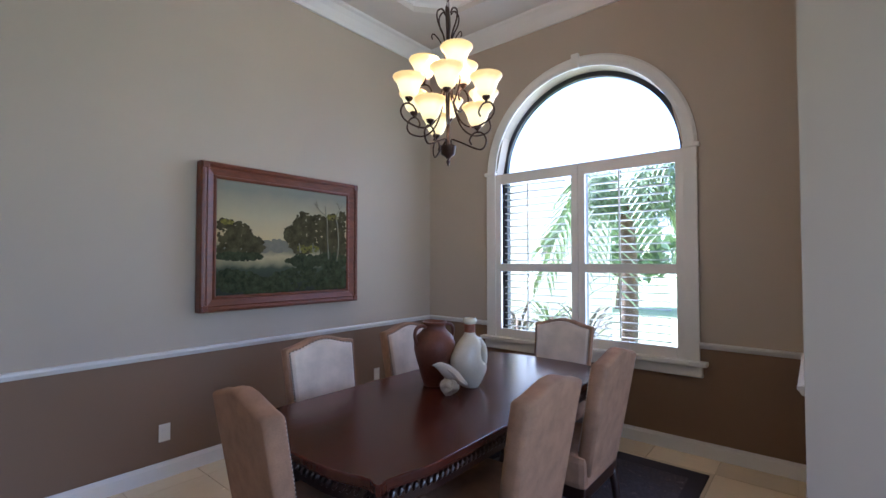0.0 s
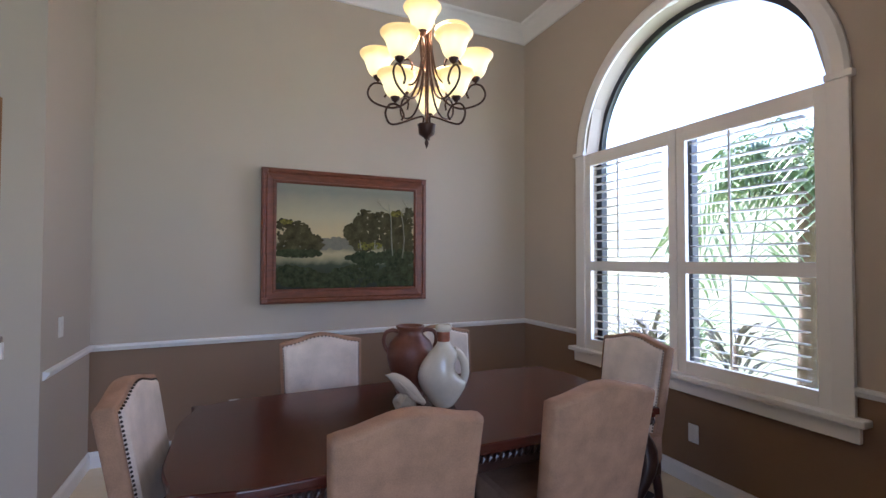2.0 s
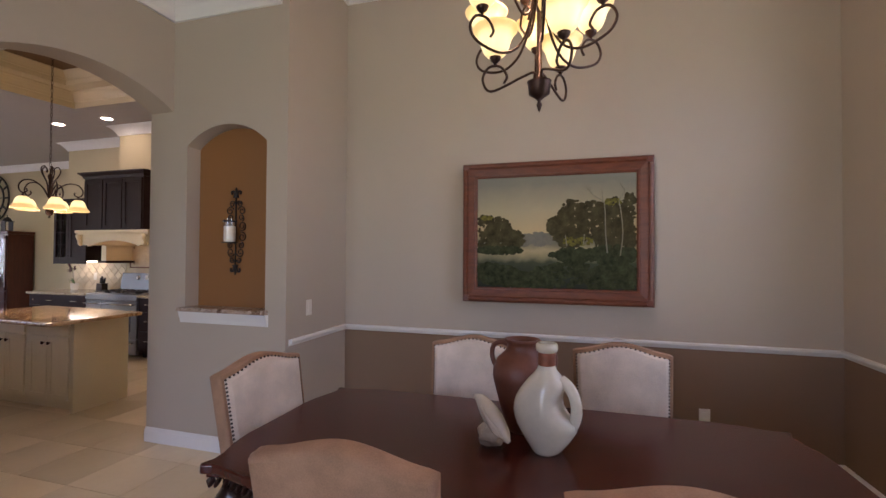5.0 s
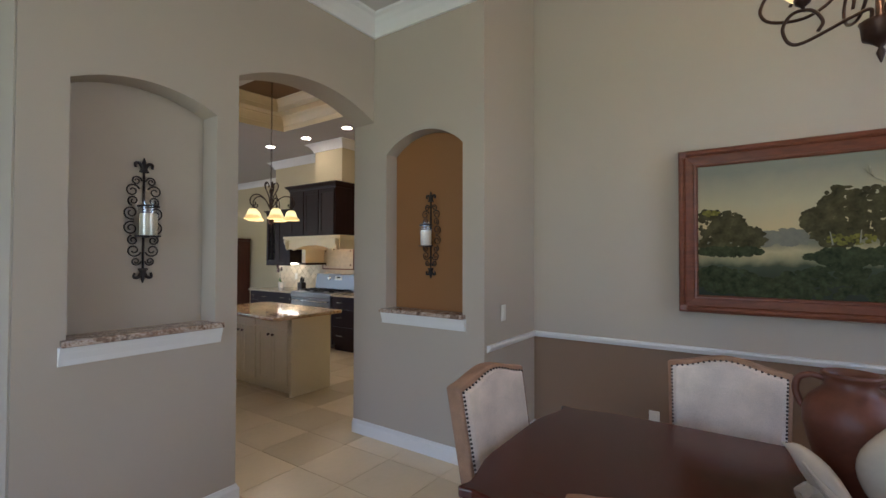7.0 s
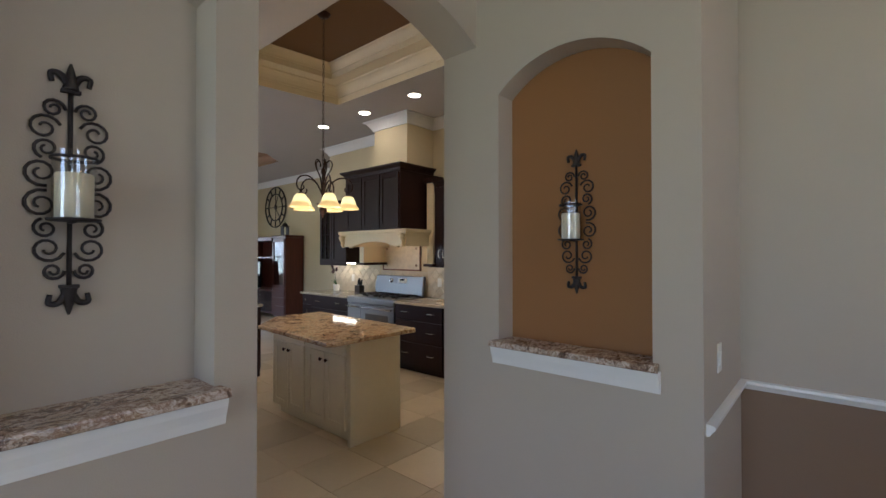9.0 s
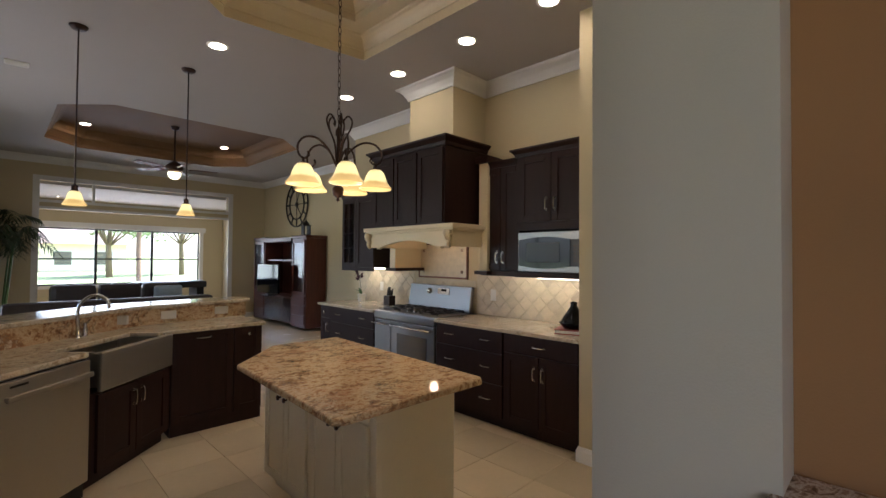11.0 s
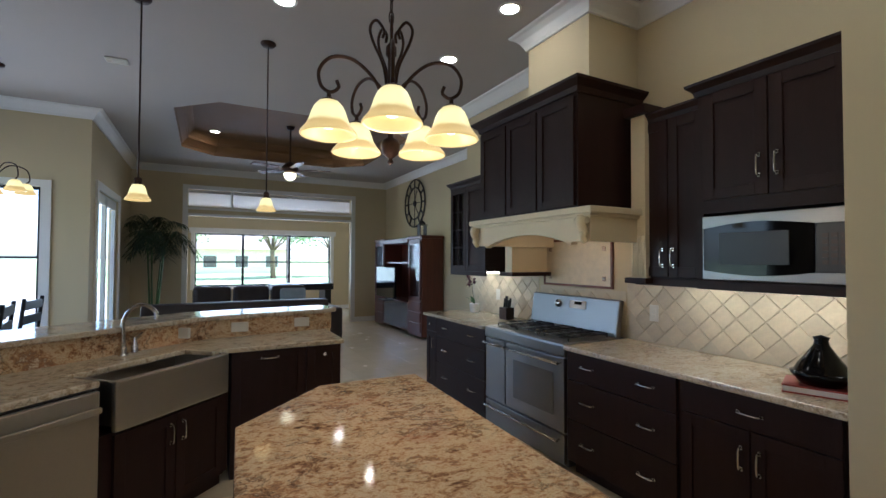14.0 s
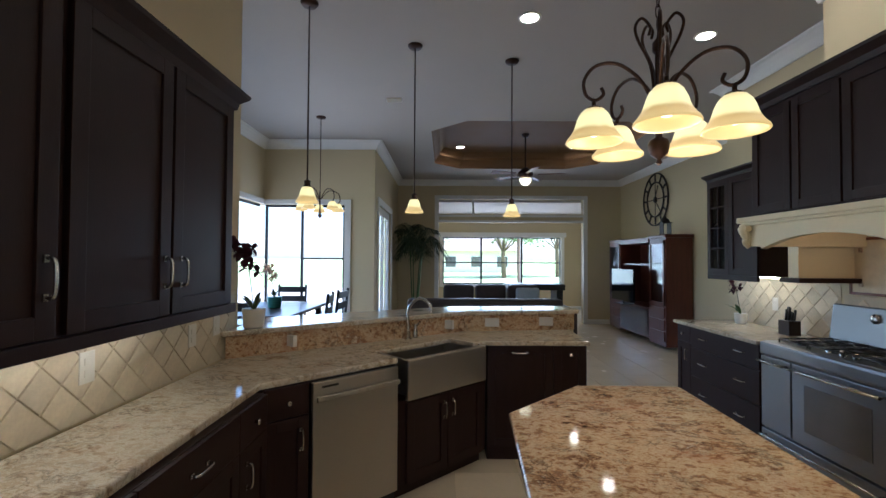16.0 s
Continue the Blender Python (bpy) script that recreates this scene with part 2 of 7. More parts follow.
WAX = mat("ivory_candle_wax", rgb(232, 220, 190), 0.5, scale=10, vary=0.04)
TERRACOTTA = mat("terracotta_clay", rgb(98, 54, 36), 0.5, scale=9, vary=0.35, bump=0.3, grain=50)
CERAMIC = mat("ivory_ceramic", rgb(196, 186, 168), 0.2, scale=12, vary=0.08)
COPPER_WRAP = mat("copper_cord_wrap", rgb(126, 70, 46), 0.5, 0.2, scale=40, vary=0.3)
LEATHER = mat("dark_brown_leather", rgb(48, 36, 32), 0.42, scale=8, vary=0.25, bump=0.3, grain=120)
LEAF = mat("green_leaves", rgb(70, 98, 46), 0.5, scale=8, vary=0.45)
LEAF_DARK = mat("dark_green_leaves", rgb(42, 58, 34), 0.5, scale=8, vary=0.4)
# outdoor leaf green, lightened in the colour to stand in for glare and haze
LEAF_GLARE = mat("sunlit_garden_leaves", rgb(122, 144, 96), 0.5, scale=8, vary=0.4)
LEAF_SHRUB = mat("purple_green_shrub_leaves", rgb(98, 96, 84), 0.5, scale=8, vary=0.4)
BARK = mat("palm_bark", rgb(120, 104, 84), 0.9, scale=12, vary=0.35, bump=0.6)
PETAL_PLUM = mat("plum_petals", rgb(72, 26, 44), 0.6, vary=0.3)
PETAL_PEACH = mat("peach_petals", rgb(226, 192, 166), 0.6, vary=0.12)
WHITE_POT = mat("white_ribbed_pot", rgb(226, 222, 212), 0.35, vary=0.04)
TEAL_POT = mat("teal_glazed_pot", rgb(52, 112, 108), 0.25, vary=0.2)
LAWN = mat("lawn_grass", rgb(150, 164, 112), 0.95, scale=0.6, vary=0.3, bump=0.5, grain=30)
STUCCO = mat("pale_stucco", rgb(232, 222, 196), 0.9, scale=2, vary=0.06, bump=0.3)
ROOF = mat("grey_roof_tile", rgb(140, 128, 118), 0.85, scale=6, vary=0.2)
WIRE = mat("white_wire_coating", rgb(222, 222, 220), 0.4, vary=0.04)
PLASTIC_W = mat("white_plastic", rgb(222, 218, 208), 0.4, vary=0.03)
RUG = granite("dark_patterned_wool", [(0.3, rgb(38, 32, 38)), (0.45, rgb(84, 76, 80)), (0.55, rgb(52, 44, 50)), (0.66, rgb(128, 112, 106)), (0.8, rgb(58, 46, 50))], rough=0.95, scale=16)
RUG_EDGE = mat("dark_rug_border", rgb(46, 40, 46), 0.95, vary=0.2)

for low, level in ((ESPRESSO, 0.22), (BLACK_GLASS, 0.2), (TABLE_WOOD, 0.35)):
    low.node_tree.nodes["Principled BSDF"].inputs["Specular IOR Level"].default_value = level

# ---- mesh helpers ----


def box(bm, x0, x1, y0, y1, z0, z1, bevel=0.0):
    m = Matrix.Translation(((x0 + x1) / 2, (y0 + y1) / 2, (z0 + z1) / 2)) @ Matrix.Diagonal((abs(x1 - x0), abs(y1 - y0), abs(z1 - z0), 1))
    vs = bmesh.ops.create_cube(bm, size=1, matrix=m)["verts"]
    if bevel:
        es = list({e for v in vs for e in v.link_edges})
        bmesh.ops.bevel(bm, geom=es, offset=bevel, segments=2, affect="EDGES", profile=0.6)


def prism(bm, poly, z0, z1, bevel=0.0):
    lo = [bm.verts.new((x, y, z0)) for x, y in poly]
    hi = [bm.verts.new((x, y, z1)) for x, y in poly]
    faces = [bm.faces.new(lo[::-1]), bm.faces.new(hi)]
    k = len(poly)
    for i in range(k):
        faces.append(bm.faces.new((lo[i], lo[(i + 1) % k], hi[(i + 1) % k], hi[i])))
    bmesh.ops.recalc_face_normals(bm, faces=faces)
    if bevel:
        es = [e for e in {e for f in faces[:2] for e in f.edges}]
        bmesh.ops.bevel(bm, geom=es, offset=bevel, segments=3, affect="EDGES", profile=0.5)


def lathe(bm, prof, seg=24, at=(0, 0, 0), flat=1.0):
    rings = []
    for r, z in prof:
        rings.append([bm.verts.new((at[0] + max(r, 1e-4) * math.cos(2 * math.pi * i / seg), at[1] + flat * max(r, 1e-4) * math.sin(2 * math.pi * i / seg), at[2] + z)) for i in range(seg)])
    for a, b in zip(rings, rings[1:]):
        for i in range(seg):
            f = bm.faces.new((a[i], a[(i + 1) % seg], b[(i + 1) % seg], b[i]))
            f.smooth = True


def tube(bm, pts, r, seg=8, taper=1.0):
    pts = [Vector(p) for p in pts]
    rings = []
    side = None
    for i, p in enumerate(pts):
        d = (pts[min(i + 1, len(pts) - 1)] - pts[max(i - 1, 0)]).normalized()
        if side is None:
            side = d.orthogonal().normalized()
        side = (side - d * side.dot(d)).normalized()
        up = d.cross(side)
        rr = r * (1 + (taper - 1) * i / max(1, len(pts) - 1))
        rings.append([bm.verts.new(p + rr * (math.cos(2 * math.pi * k / seg) * side + math.sin(2 * math.pi * k / seg) * up)) for k in range(seg)])
    for a, b in zip(rings, rings[1:]):
        for k in range(seg):
            f = bm.faces.new((a[k], a[(k + 1) % seg], b[(k + 1) % seg], b[k]))
            f.smooth = True
    bm.faces.new(rings[0][::-1])
    bm.faces.new(rings[-1])


def spline(ctrl, n=8):
    c = [Vector(p) for p in ctrl]
    c = [2 * c[0] - c[1]] + c + [2 * c[-1] - c[-2]]
    out = []
    for i in range(1, len(c) - 2):
        for k in range(n):
            t = k / n
            a, b, d, e = c[i - 1], c[i], c[i + 1], c[i + 2]
            out.append(0.5 * (2 * b + (d - a) * t + (2 * a - 5 * b + 4 * d - e) * t * t + (3 * b - a - 3 * d + e) * t ** 3))
    return out + [c[-2]]


def sweep(bm, prof, path, closed=False):
    """A moulding: prof of (offset to the left of the path, height) along a level path."""
    p = [Vector((x, y, 0)) for x, y in path]
    k, rings = len(p), []
    for i in range(k):
        a = (p[i] - p[i - 1]).normalized() if (i or closed) else None
        b = (p[(i + 1) % k] - p[i]).normalized() if (i < k - 1 or closed) else None
        na = Vector((-a.y, a.x, 0)) if a else None
        nb = Vector((-b.y, b.x, 0)) if b else None
        if na and nb:
            n = na + nb
            n = n / max(0.2, n.dot(na))
        else:
            n = na or nb
        rings.append([bm.verts.new((p[i].x + n.x * o, p[i].y + n.y * o, z)) for o, z in prof])
    pairs = list(zip(rings, rings[1:])) + ([(rings[-1], rings[0])] if closed else [])
    for a, b in pairs:
        for j in range(len(prof)):
            bm.faces.new((a[j], b[j], b[(j + 1) % len(prof)], a[(j + 1) % len(prof)]))
    if not closed:
        bm.faces.new(rings[0]), bm.faces.new(rings[-1][::-1])
    bmesh.ops.recalc_face_normals(bm, faces=bm.faces)


def mesh_of(name, bm, material):
    me = bpy.data.meshes.new(name)
    bm.to_mesh(me)
    bm.free()
    me.materials.append(material)
    return me


def part(name, bm, material, parent, label="", m=None):
    ob = new(name, mesh_of(name, bm, material))
    ob.parent = parent
    if m is not None:
        ob.matrix_basis = m
    return tagged(ob, label)


def again(ob, m, parent=None):
    """One more part on the same mesh."""
    o = new(ob.name.split(".")[0], ob.data)
    o.parent = parent or ob.parent
    o.matrix_basis = m
    if "label" in ob:
        o["label"] = ob["label"]
    return o


def thing(name, label, category, at=(0, 0, 0), turn=0.0, group=""):
    ob = new(name)
    ob.empty_display_size = 0.1
    ob.matrix_basis = pose(*at, 0, 0, turn)
    return tagged(ob, label, category, group)


def solid(name, bm, material, label="", category="", kind="", group=""):
    return tagged(new(name, mesh_of(name, bm, material)), label, category, group, kind)


def structure(name, bm, material, label=""):
    return solid(name, bm, material, label, kind="structure")


def B(*boxes, bevel=0.0):
    bm = bmesh.new()
    for b in boxes:
        box(bm, *b, bevel=bevel)
    return bm


def arch_fill(bm, u0, u1, zs, rise, ztop, d0, d1, along="x", n=20):
    """Wall above an arched opening: from the arc up to ztop."""
    us = [u0 + (u1 - u0) * i / n for i in range(n + 1)]
    h = (u1 - u0) / 2
    if rise >= h * 0.999:
        zz = [zs + math.sqrt(max(0, h * h - (u - u0 - h) ** 2)) for u in us]
    else:
        rad = (h * h + rise * rise) / (2 * rise)
        zz = [zs + rise - rad + math.sqrt(rad * rad - (u - u0 - h) ** 2) for u in us]
    P = (lambda u, d, z: (u, d, z)) if along == "x" else (lambda u, d, z: (d, u, z))
    rows = [[bm.verts.new(P(u, d, z)) for d, z in ((d0, zz[i]), (d1, zz[i]), (d1, ztop), (d0, ztop))] for i, u in enumerate(us)]
    for a, b in zip(rows, rows[1:]):
        for j in range(4):
            bm.faces.new((a[j], a[(j + 1) % 4], b[(j + 1) % 4], b[j]))
    bm.faces.new(rows[0]), bm.faces.new(rows[-1])
    bmesh.ops.recalc_face_normals(bm, faces=bm.faces)

# ---- large structure ----
PW, WY, JY, NX, AY, AYB, RX, RY = -3.38, 3.94, 0.22, -2.515, -0.84, -1.07, 0.06, 2.85
PX, RW, LWX, LWE, CEIL, DCEIL, FCEIL = -4.6, -5.27, -0.85, -4.3, 3.40, 3.93, 3.47
BASE = [(0, 0), (0.018, 0), (0.018, 0.085), (0.010, 0.10), (0.006, 0.112), (0, 0.112)]
RAIL = [(0, 0.822), (0.012, 0.825), (0.02, 0.839), (0.032, 0.853), (0.03, 0.866), (0.012, 0.870), (0, 0.870)]


def crown(z, s=0.14):
    return [(0, z - s), (0.02 * s / 0.14, z - s), (0.03 * s / 0.14, z - s * 0.8), (s * 0.45, z - s * 0.45), (s * 0.7, z - s * 0.2), (s * 0.9, z - s * 0.12), (s * 0.95, z), (0, z)]


# dining: picture wall, with the brown wainscot below the rail
structure("wall_west", B((PW - 0.15, PW, JY, WY + 0.2, 0.845, DCEIL + 0.2)), W_TAUPE, "taupe painted wall behind the picture")
structure("wainscot_west", B((PW - 0.15, PW, JY, WY + 0.2, 0, 0.845)), W_BROWN, "darker brown painted lower wall")
# window wall: the opening is closed by shutters and an arch
WX0, WX1, WZ0, WZS = -2.45, -0.68, 0.70, 2.40
WT = WY + 0.2
bm = B((PW, WX0, WY, WT, 0.845, WZS), (WX1, RX + 0.15, WY, WT, 0.845, WZS), (PW, WX0, WY, WT, WZS, DCEIL + 0.2), (WX1, RX + 0.15, WY, WT, WZS, DCEIL + 0.2))
arch_fill(bm, WX0, WX1, WZS, (WX1 - WX0) / 2, DCEIL + 0.2, WY, WT)
structure("wall_north", bm, W_TAUPE, "taupe painted wall around the arched window")
for x0, x1, z1 in ((PW, WX0, 0.845), (WX0, WX1, WZ0), (WX1, RX + 0.15, 0.845)):
    structure("wainscot_north", B((x0, x1, WY, WT, 0, z1)), W_BROWN, "darker brown painted lower wall")
structure("wall_east", B((RX, RX + 0.15, RY, WY, 0.845, DCEIL + 0.2), (RX, RX + 0.15, RY, RY + 0.03, 0, 0.845)), W_TAUPE, "taupe painted side wall")
structure("wainscot_east", B((RX, RX + 0.15, RY + 0.03, WY, 0, 0.845)), W_BROWN, "darker brown painted lower wall")
structure("wall_foyer_north", B((RX + 0.15, 3.6, RY, RY + 0.15, 0, DCEIL)), W_TAUPE, "taupe painted wall")
# foyer, closed behind the camera, with an unseen tall window opening added for the fill lamp
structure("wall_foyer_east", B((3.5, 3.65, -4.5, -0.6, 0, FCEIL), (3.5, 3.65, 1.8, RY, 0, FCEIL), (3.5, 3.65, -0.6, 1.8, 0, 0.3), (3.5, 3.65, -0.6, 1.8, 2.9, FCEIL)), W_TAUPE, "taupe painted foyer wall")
structure("wall_foyer_south", B((-0.3, 3.65, -4.65, -4.5, 0, FCEIL)), W_TAUPE, "taupe painted foyer wall")
# niche wall and jog: a thick wall with an arched niche
NY0, NY1, NZ0, NZS, NR = -0.70, 0.04, 1.08, 2.335, 0.15
bm = B((NX - 0.13, NX, AYB, NY0, 0, FCEIL), (NX - 0.13, NX, NY1, JY, 0, FCEIL + 0.5), (NX - 0.13, NX, NY0, NY1, 0, NZ0 - 0.03))
arch_fill(bm, NY0, NY1, NZS, NR, FCEIL, NX - 0.13, NX, along="y")
structure("wall_niche", bm, W_TAUPE, "taupe wall with an arched niche")
structure("niche_back", B((NX - 0.2, NX - 0.132, NY0 - 0.05, NY1 + 0.05, NZ0 - 0.1, 2.6)), W_NICHE, "warm tan painted back of the arched niche")
structure("wall_jog", B((PW - 0.15, NX - 0.13, JY - 0.12, JY, 0.845, DCEIL + 0.2)), W_TAUPE, "taupe return wall with a light switch")
structure("wainscot_jog", B((PW - 0.15, NX - 0.13, JY - 0.12, JY, 0, 0.845)), W_TAUPE, "taupe lower return wall")
# arch wall with its shallow niche and the arched passage to the kitchen
LX0, LX1, LZS, LR = -1.18, -0.485, 2.335, 0.085
bm = B((-1.315, LX0, AYB, AY, 0, FCEIL), (LX1, -0.3, AYB, AY, 0, FCEIL), (LX0, LX1, AYB, AY, 0, NZ0))
arch_fill(bm, LX0, LX1, LZS, LR, FCEIL, AYB, AY)
arch_fill(bm, NX + 0.001, -1.315, 2.62, 0.155, FCEIL, AYB, AY, n=28)
structure("wall_arch", bm, W_TAUPE, "taupe wall with an arched passage and niche")
structure("niche_back", B((LX0 - 0.05, LX1 + 0.05, AYB + 0.004, AYB + 0.07, NZ0 - 0.1, 2.6)), W_TAUPE, "taupe painted back of the shallow niche")
structure("wall_between", B((LWX, -0.3, LWE, AYB, 0, FCEIL)), W_CREAM, "thick cream wall between kitchen and hall")
structure("wall_hall", B((-0.298, -0.292, LWE, AYB + 0.22, 0, FCEIL)), W_TAUPE, "taupe painted hall wall")
# kitchen
structure("wall_kitchen_north", B((PX - 0.13, NX - 0.13, AYB - 0.002, AYB + 0.1, 0, CEIL + 0.2), (-1.315, LWX, AYB - 0.006, AYB - 0.002, 0, CEIL)), W_CREAM, "cream painted kitchen wall")
DY0, DY1, DZ = -1.92, -1.16, 2.02
structure("wall_pantry", B((PX - 0.12, PX, -2.21, DY0, 0, CEIL), (PX - 0.12, PX, DY1, AYB, 0, CEIL), (PX - 0.12, PX, DY0, DY1, DZ, CEIL)), W_CREAM, "cream wall with the pantry doorway")
structure("wall_range", B((RW - 0.13, RW, -6.2, -2.21, 0, CEIL + 0.1), (RW - 0.13, PX - 0.12, -2.21, -2.1, 0, CEIL)), W_CREAM, "cream painted wall behind the range")
structure("wall_chase", B((RW, -4.76, -4.36, -3.69, 2.3, CEIL)), W_CREAM, "cream boxed chimney chase above the hood")
structure("wall_pantry_back", B((-7.7, -7.56, -2.95, -1.1, 0, 2.75)), W_PANTRY, "plain painted pantry wall")
structure("wall_pantry_left", B((-7.56, RW - 0.13, -2.95, -2.85, 0, 2.75)), W_PANTRY, "plain painted pantry wall")
structure("wall_pantry_right", B((-7.56, PX - 0.12, -1.2, -1.08, 0, 2.75)), W_PANTRY, "plain painted pantry wall")
structure("ceiling_pantry", B((-7.7, RW - 0.13, -2.95, -1.05, 2.7, 2.8), (RW - 0.13, PX - 0.12, -2.1, -1.05, 2.7, 2.8)), W_CEIL, "plain pantry ceiling")
# living room and sunroom
LRX, LRY, SRY = -6.4, -12.0, -15.0
structure("wall_living_west", B((LRX - 0.15, LRX, LRY - 3.2, -6.07, 0, CEIL + 0.6), (LRX, RW - 0.13, -6.2, -6.07, 0, CEIL)), W_CREAM, "cream living room wall with a clock")
structure("wall_living_south", B((LRX, -5.5, LRY - 0.15, LRY, 0, CEIL), (-2.06, -1.08, LRY - 0.15, LRY, 0, CEIL), (-5.5, -2.06, LRY - 0.15, LRY, 2.95, CEIL), (-5.5, -2.06, LRY - 0.15, LRY, 2.40, 2.58)), W_CREAM, "cream wall with a wide opening to the sunroom")
structure("wall_living_east", B((-1.08, -0.95, -8.9, -8.495, 0, CEIL), (-1.08, -0.95, LRY - 0.15, -10.6, 0, CEIL), (-1.08, -0.95, -10.6, -8.9, 2.44, CEIL)), W_CREAM, "cream wall with a glazed door")
structure("wall_sunroom", B((LRX, -5.75, SRY - 0.15, SRY, 0, 2.9), (-2.15, -1.08, SRY - 0.15, SRY, 0, 2.9), (-5.75, -2.15, SRY - 0.15, SRY, 0, 0.76), (-5.75, -2.15, SRY - 0.15, SRY, 2.2, 2.9), (-1.08, -0.95, SRY, LRY - 0.15, 0, 2.9)), W_CREAM, "cream sunroom walls")
structure("ceiling_sunroom", B((LRX, -0.95, SRY - 0.15, LRY - 0.15, 2.9, 3.0)), W_CEIL, "white sunroom ceiling")
# breakfast nook
structure("wall_nook_south", B((-0.95, -0.6, -8.65, -8.5, 0, CEIL), (-0.6, 0.7, -8.65, -8.5, 2.38, CEIL), (-0.6, 0.7, -8.65, -8.5, 0, 0.12)), W_CREAM, "cream nook wall above the corner window")
structure("wall_nook_east", B((0.7, 0.85, -8.65, -8.4, 2.38, CEIL), (0.7, 0.85, -8.4, -5.2, 2.38, CEIL), (0.7, 0.85, -8.65, -5.2, 0, 0.12), (0.7, 0.85, -5.2, LWE, 0, CEIL), (-0.3, 0.85, LWE, LWE + 0.1, 0, CEIL)), W_CREAM, "cream nook side wall above the corner window")


def tray(bm, outer, hole, z, t=0.08):
    """A ceiling slab around a many-sided hole: hole in the same turning sense as the four outer corners."""
    for zz in (z, z + t):
        o = [bm.verts.new((x, y, zz)) for x, y in outer]
        h = [bm.verts.new((x, y, zz)) for x, y in hole]
        es = [bm.edges.new((o[i], o[(i + 1) % len(o)])) for i in range(len(o))] + [bm.edges.new((h[i], h[(i + 1) % len(h)])) for i in range(len(h))]
        bmesh.ops.triangle_fill(bm, use_beauty=True, use_dissolve=False, edges=es)


KT = [(-2.15, -1.75), (-2.15, -3.72), (-2.72, -4.24), (-3.95, -4.10), (-3.95, -1.6), (-2.35, -1.6)]
LT = [(-2.0, -7.9), (-2.0, -10.1), (-2.5, -10.6), (-4.7, -10.6), (-5.2, -10.1), (-5.2, -7.9), (-4.7, -7.4), (-2.5, -7.4)]
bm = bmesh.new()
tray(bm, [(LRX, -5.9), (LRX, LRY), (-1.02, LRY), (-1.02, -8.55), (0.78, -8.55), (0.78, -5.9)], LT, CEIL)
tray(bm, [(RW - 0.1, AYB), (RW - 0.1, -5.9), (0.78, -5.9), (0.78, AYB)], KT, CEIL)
structure("ceiling_kitchen", bm, W_CEIL_DIM, "white painted kitchen and living room ceiling")


def inset(poly, d):
    c = Vector((sum(p[0] for p in poly) / len(poly), sum(p[1] for p in poly) / len(poly)))
    out = []
    k = len(poly)
    for i in range(k):
        a, b, e = Vector(poly[i - 1]), Vector(poly[i]), Vector(poly[(i + 1) % k])
        d1, d2 = (b - a).normalized(), (e - b).normalized()
        n1, n2 = Vector((-d1.y, d1.x)), Vector((-d2.y, d2.x))
        if n1.dot(c - b) < 0:
            n1, n2 = -n1, -n2
        n = (n1 + n2) / max(0.3, (n1 + n2).dot(n1))
        out.append((b.x + n.x * d, b.y + n.y * d))
    return out


def tray_recess(name, poly, z, step, high, paint, trims, sides):
    inner = inset(poly, step)
    k = len(poly)
    bm = bmesh.new()
    for loop, z0, z1 in ((poly, z, z + high * 0.55), (inner, z + high * 0.55, z + high)):
        for i in range(k):
            a, b = loop[i], loop[(i + 1) % k]
            bm.faces.new([bm.verts.new(v) for v in ((*a, z0), (*b, z0), (*b, z1), (*a, z1))])
    for i in range(k):
        a, b, c, d = poly[i], poly[(i + 1) % k], inner[(i + 1) % k], inner[i]
        bm.faces.new([bm.verts.new((*v, z + high * 0.55)) for v in (a, b, c, d)])
    structure("ceiling_" + name + "_sides", bm, sides, "stepped sides of the ceiling tray")
    bm = bmesh.new()
    prism(bm, inset(inner, -0.02), z + high, z + high + 0.05)
    structure("ceiling_" + name + "_top", bm, paint, "brown painted top of the ceiling tray")
    bm = bmesh.new()
    loop = poly if Vector((poly[1][0] - poly[0][0], poly[1][1] - poly[0][1])).cross(Vector((poly[2][0] - poly[1][0], poly[2][1] - poly[1][1]))) > 0 else poly[::-1]
    inn = inset(loop, step)
    sweep(bm, crown(z + high * 0.55, 0.11), loop, closed=True)
    sweep(bm, crown(z + high, 0.09), inn, closed=True)
    structure("trim_" + name, bm, trims, "layered crown moulding inside the ceiling tray")


tray_recess("tray", KT, CEIL, 0.26, 0.34, W_TRAY, CREAM_TRIM, CREAM_TRIM)
tray_recess("living_tray", LT, CEIL, 0.10, 0.30, W_TRAY, W_TRAY, W_TRAY)
# dining and foyer ceilings
DT = [(-2.75, 0.9), (-0.6, 0.9), (-0.3, 1.2), (-0.3, 3.1), (-0.6, 3.4), (-2.6, 3.4), (-2.85, 3.1), (-2.85, 1.2)]
bm = bmesh.new()
tray(bm, [(PW, JY), (0.1, JY), (0.1, WY), (PW, WY)], DT, DCEIL)
structure("ceiling_dining", bm, W_CEIL, "white dining room ceiling")
tray_recess("dining_tray", DT, DCEIL, 0.2, 0.3, CREAM_TRIM, TRIM, W_CEIL)
structure("ceiling_foyer", B((NX - 0.13, 3.6, -4.6, JY, FCEIL, FCEIL + 0.08), (0.1, 3.6, JY, RY + 0.1, FCEIL, FCEIL + 0.08), (NX, 0.1, JY - 0.06, JY, FCEIL, DCEIL + 0.1), (0.1, 0.16, JY, RY, FCEIL, DCEIL + 0.1)), W_CEIL, "white foyer ceiling")
bm = bmesh.new()
sweep(bm, crown(DCEIL, 0.15), [(0.06, WY), (PW, WY), (PW, JY), (NX, JY)])
structure("trim_dining_crown", bm, TRIM, "white crown moulding around the dining room")
bm = bmesh.new()
sweep(bm, crown(FCEIL, 0.14), [(NX, JY - 0.06), (NX, AY), (-0.3, AY)])
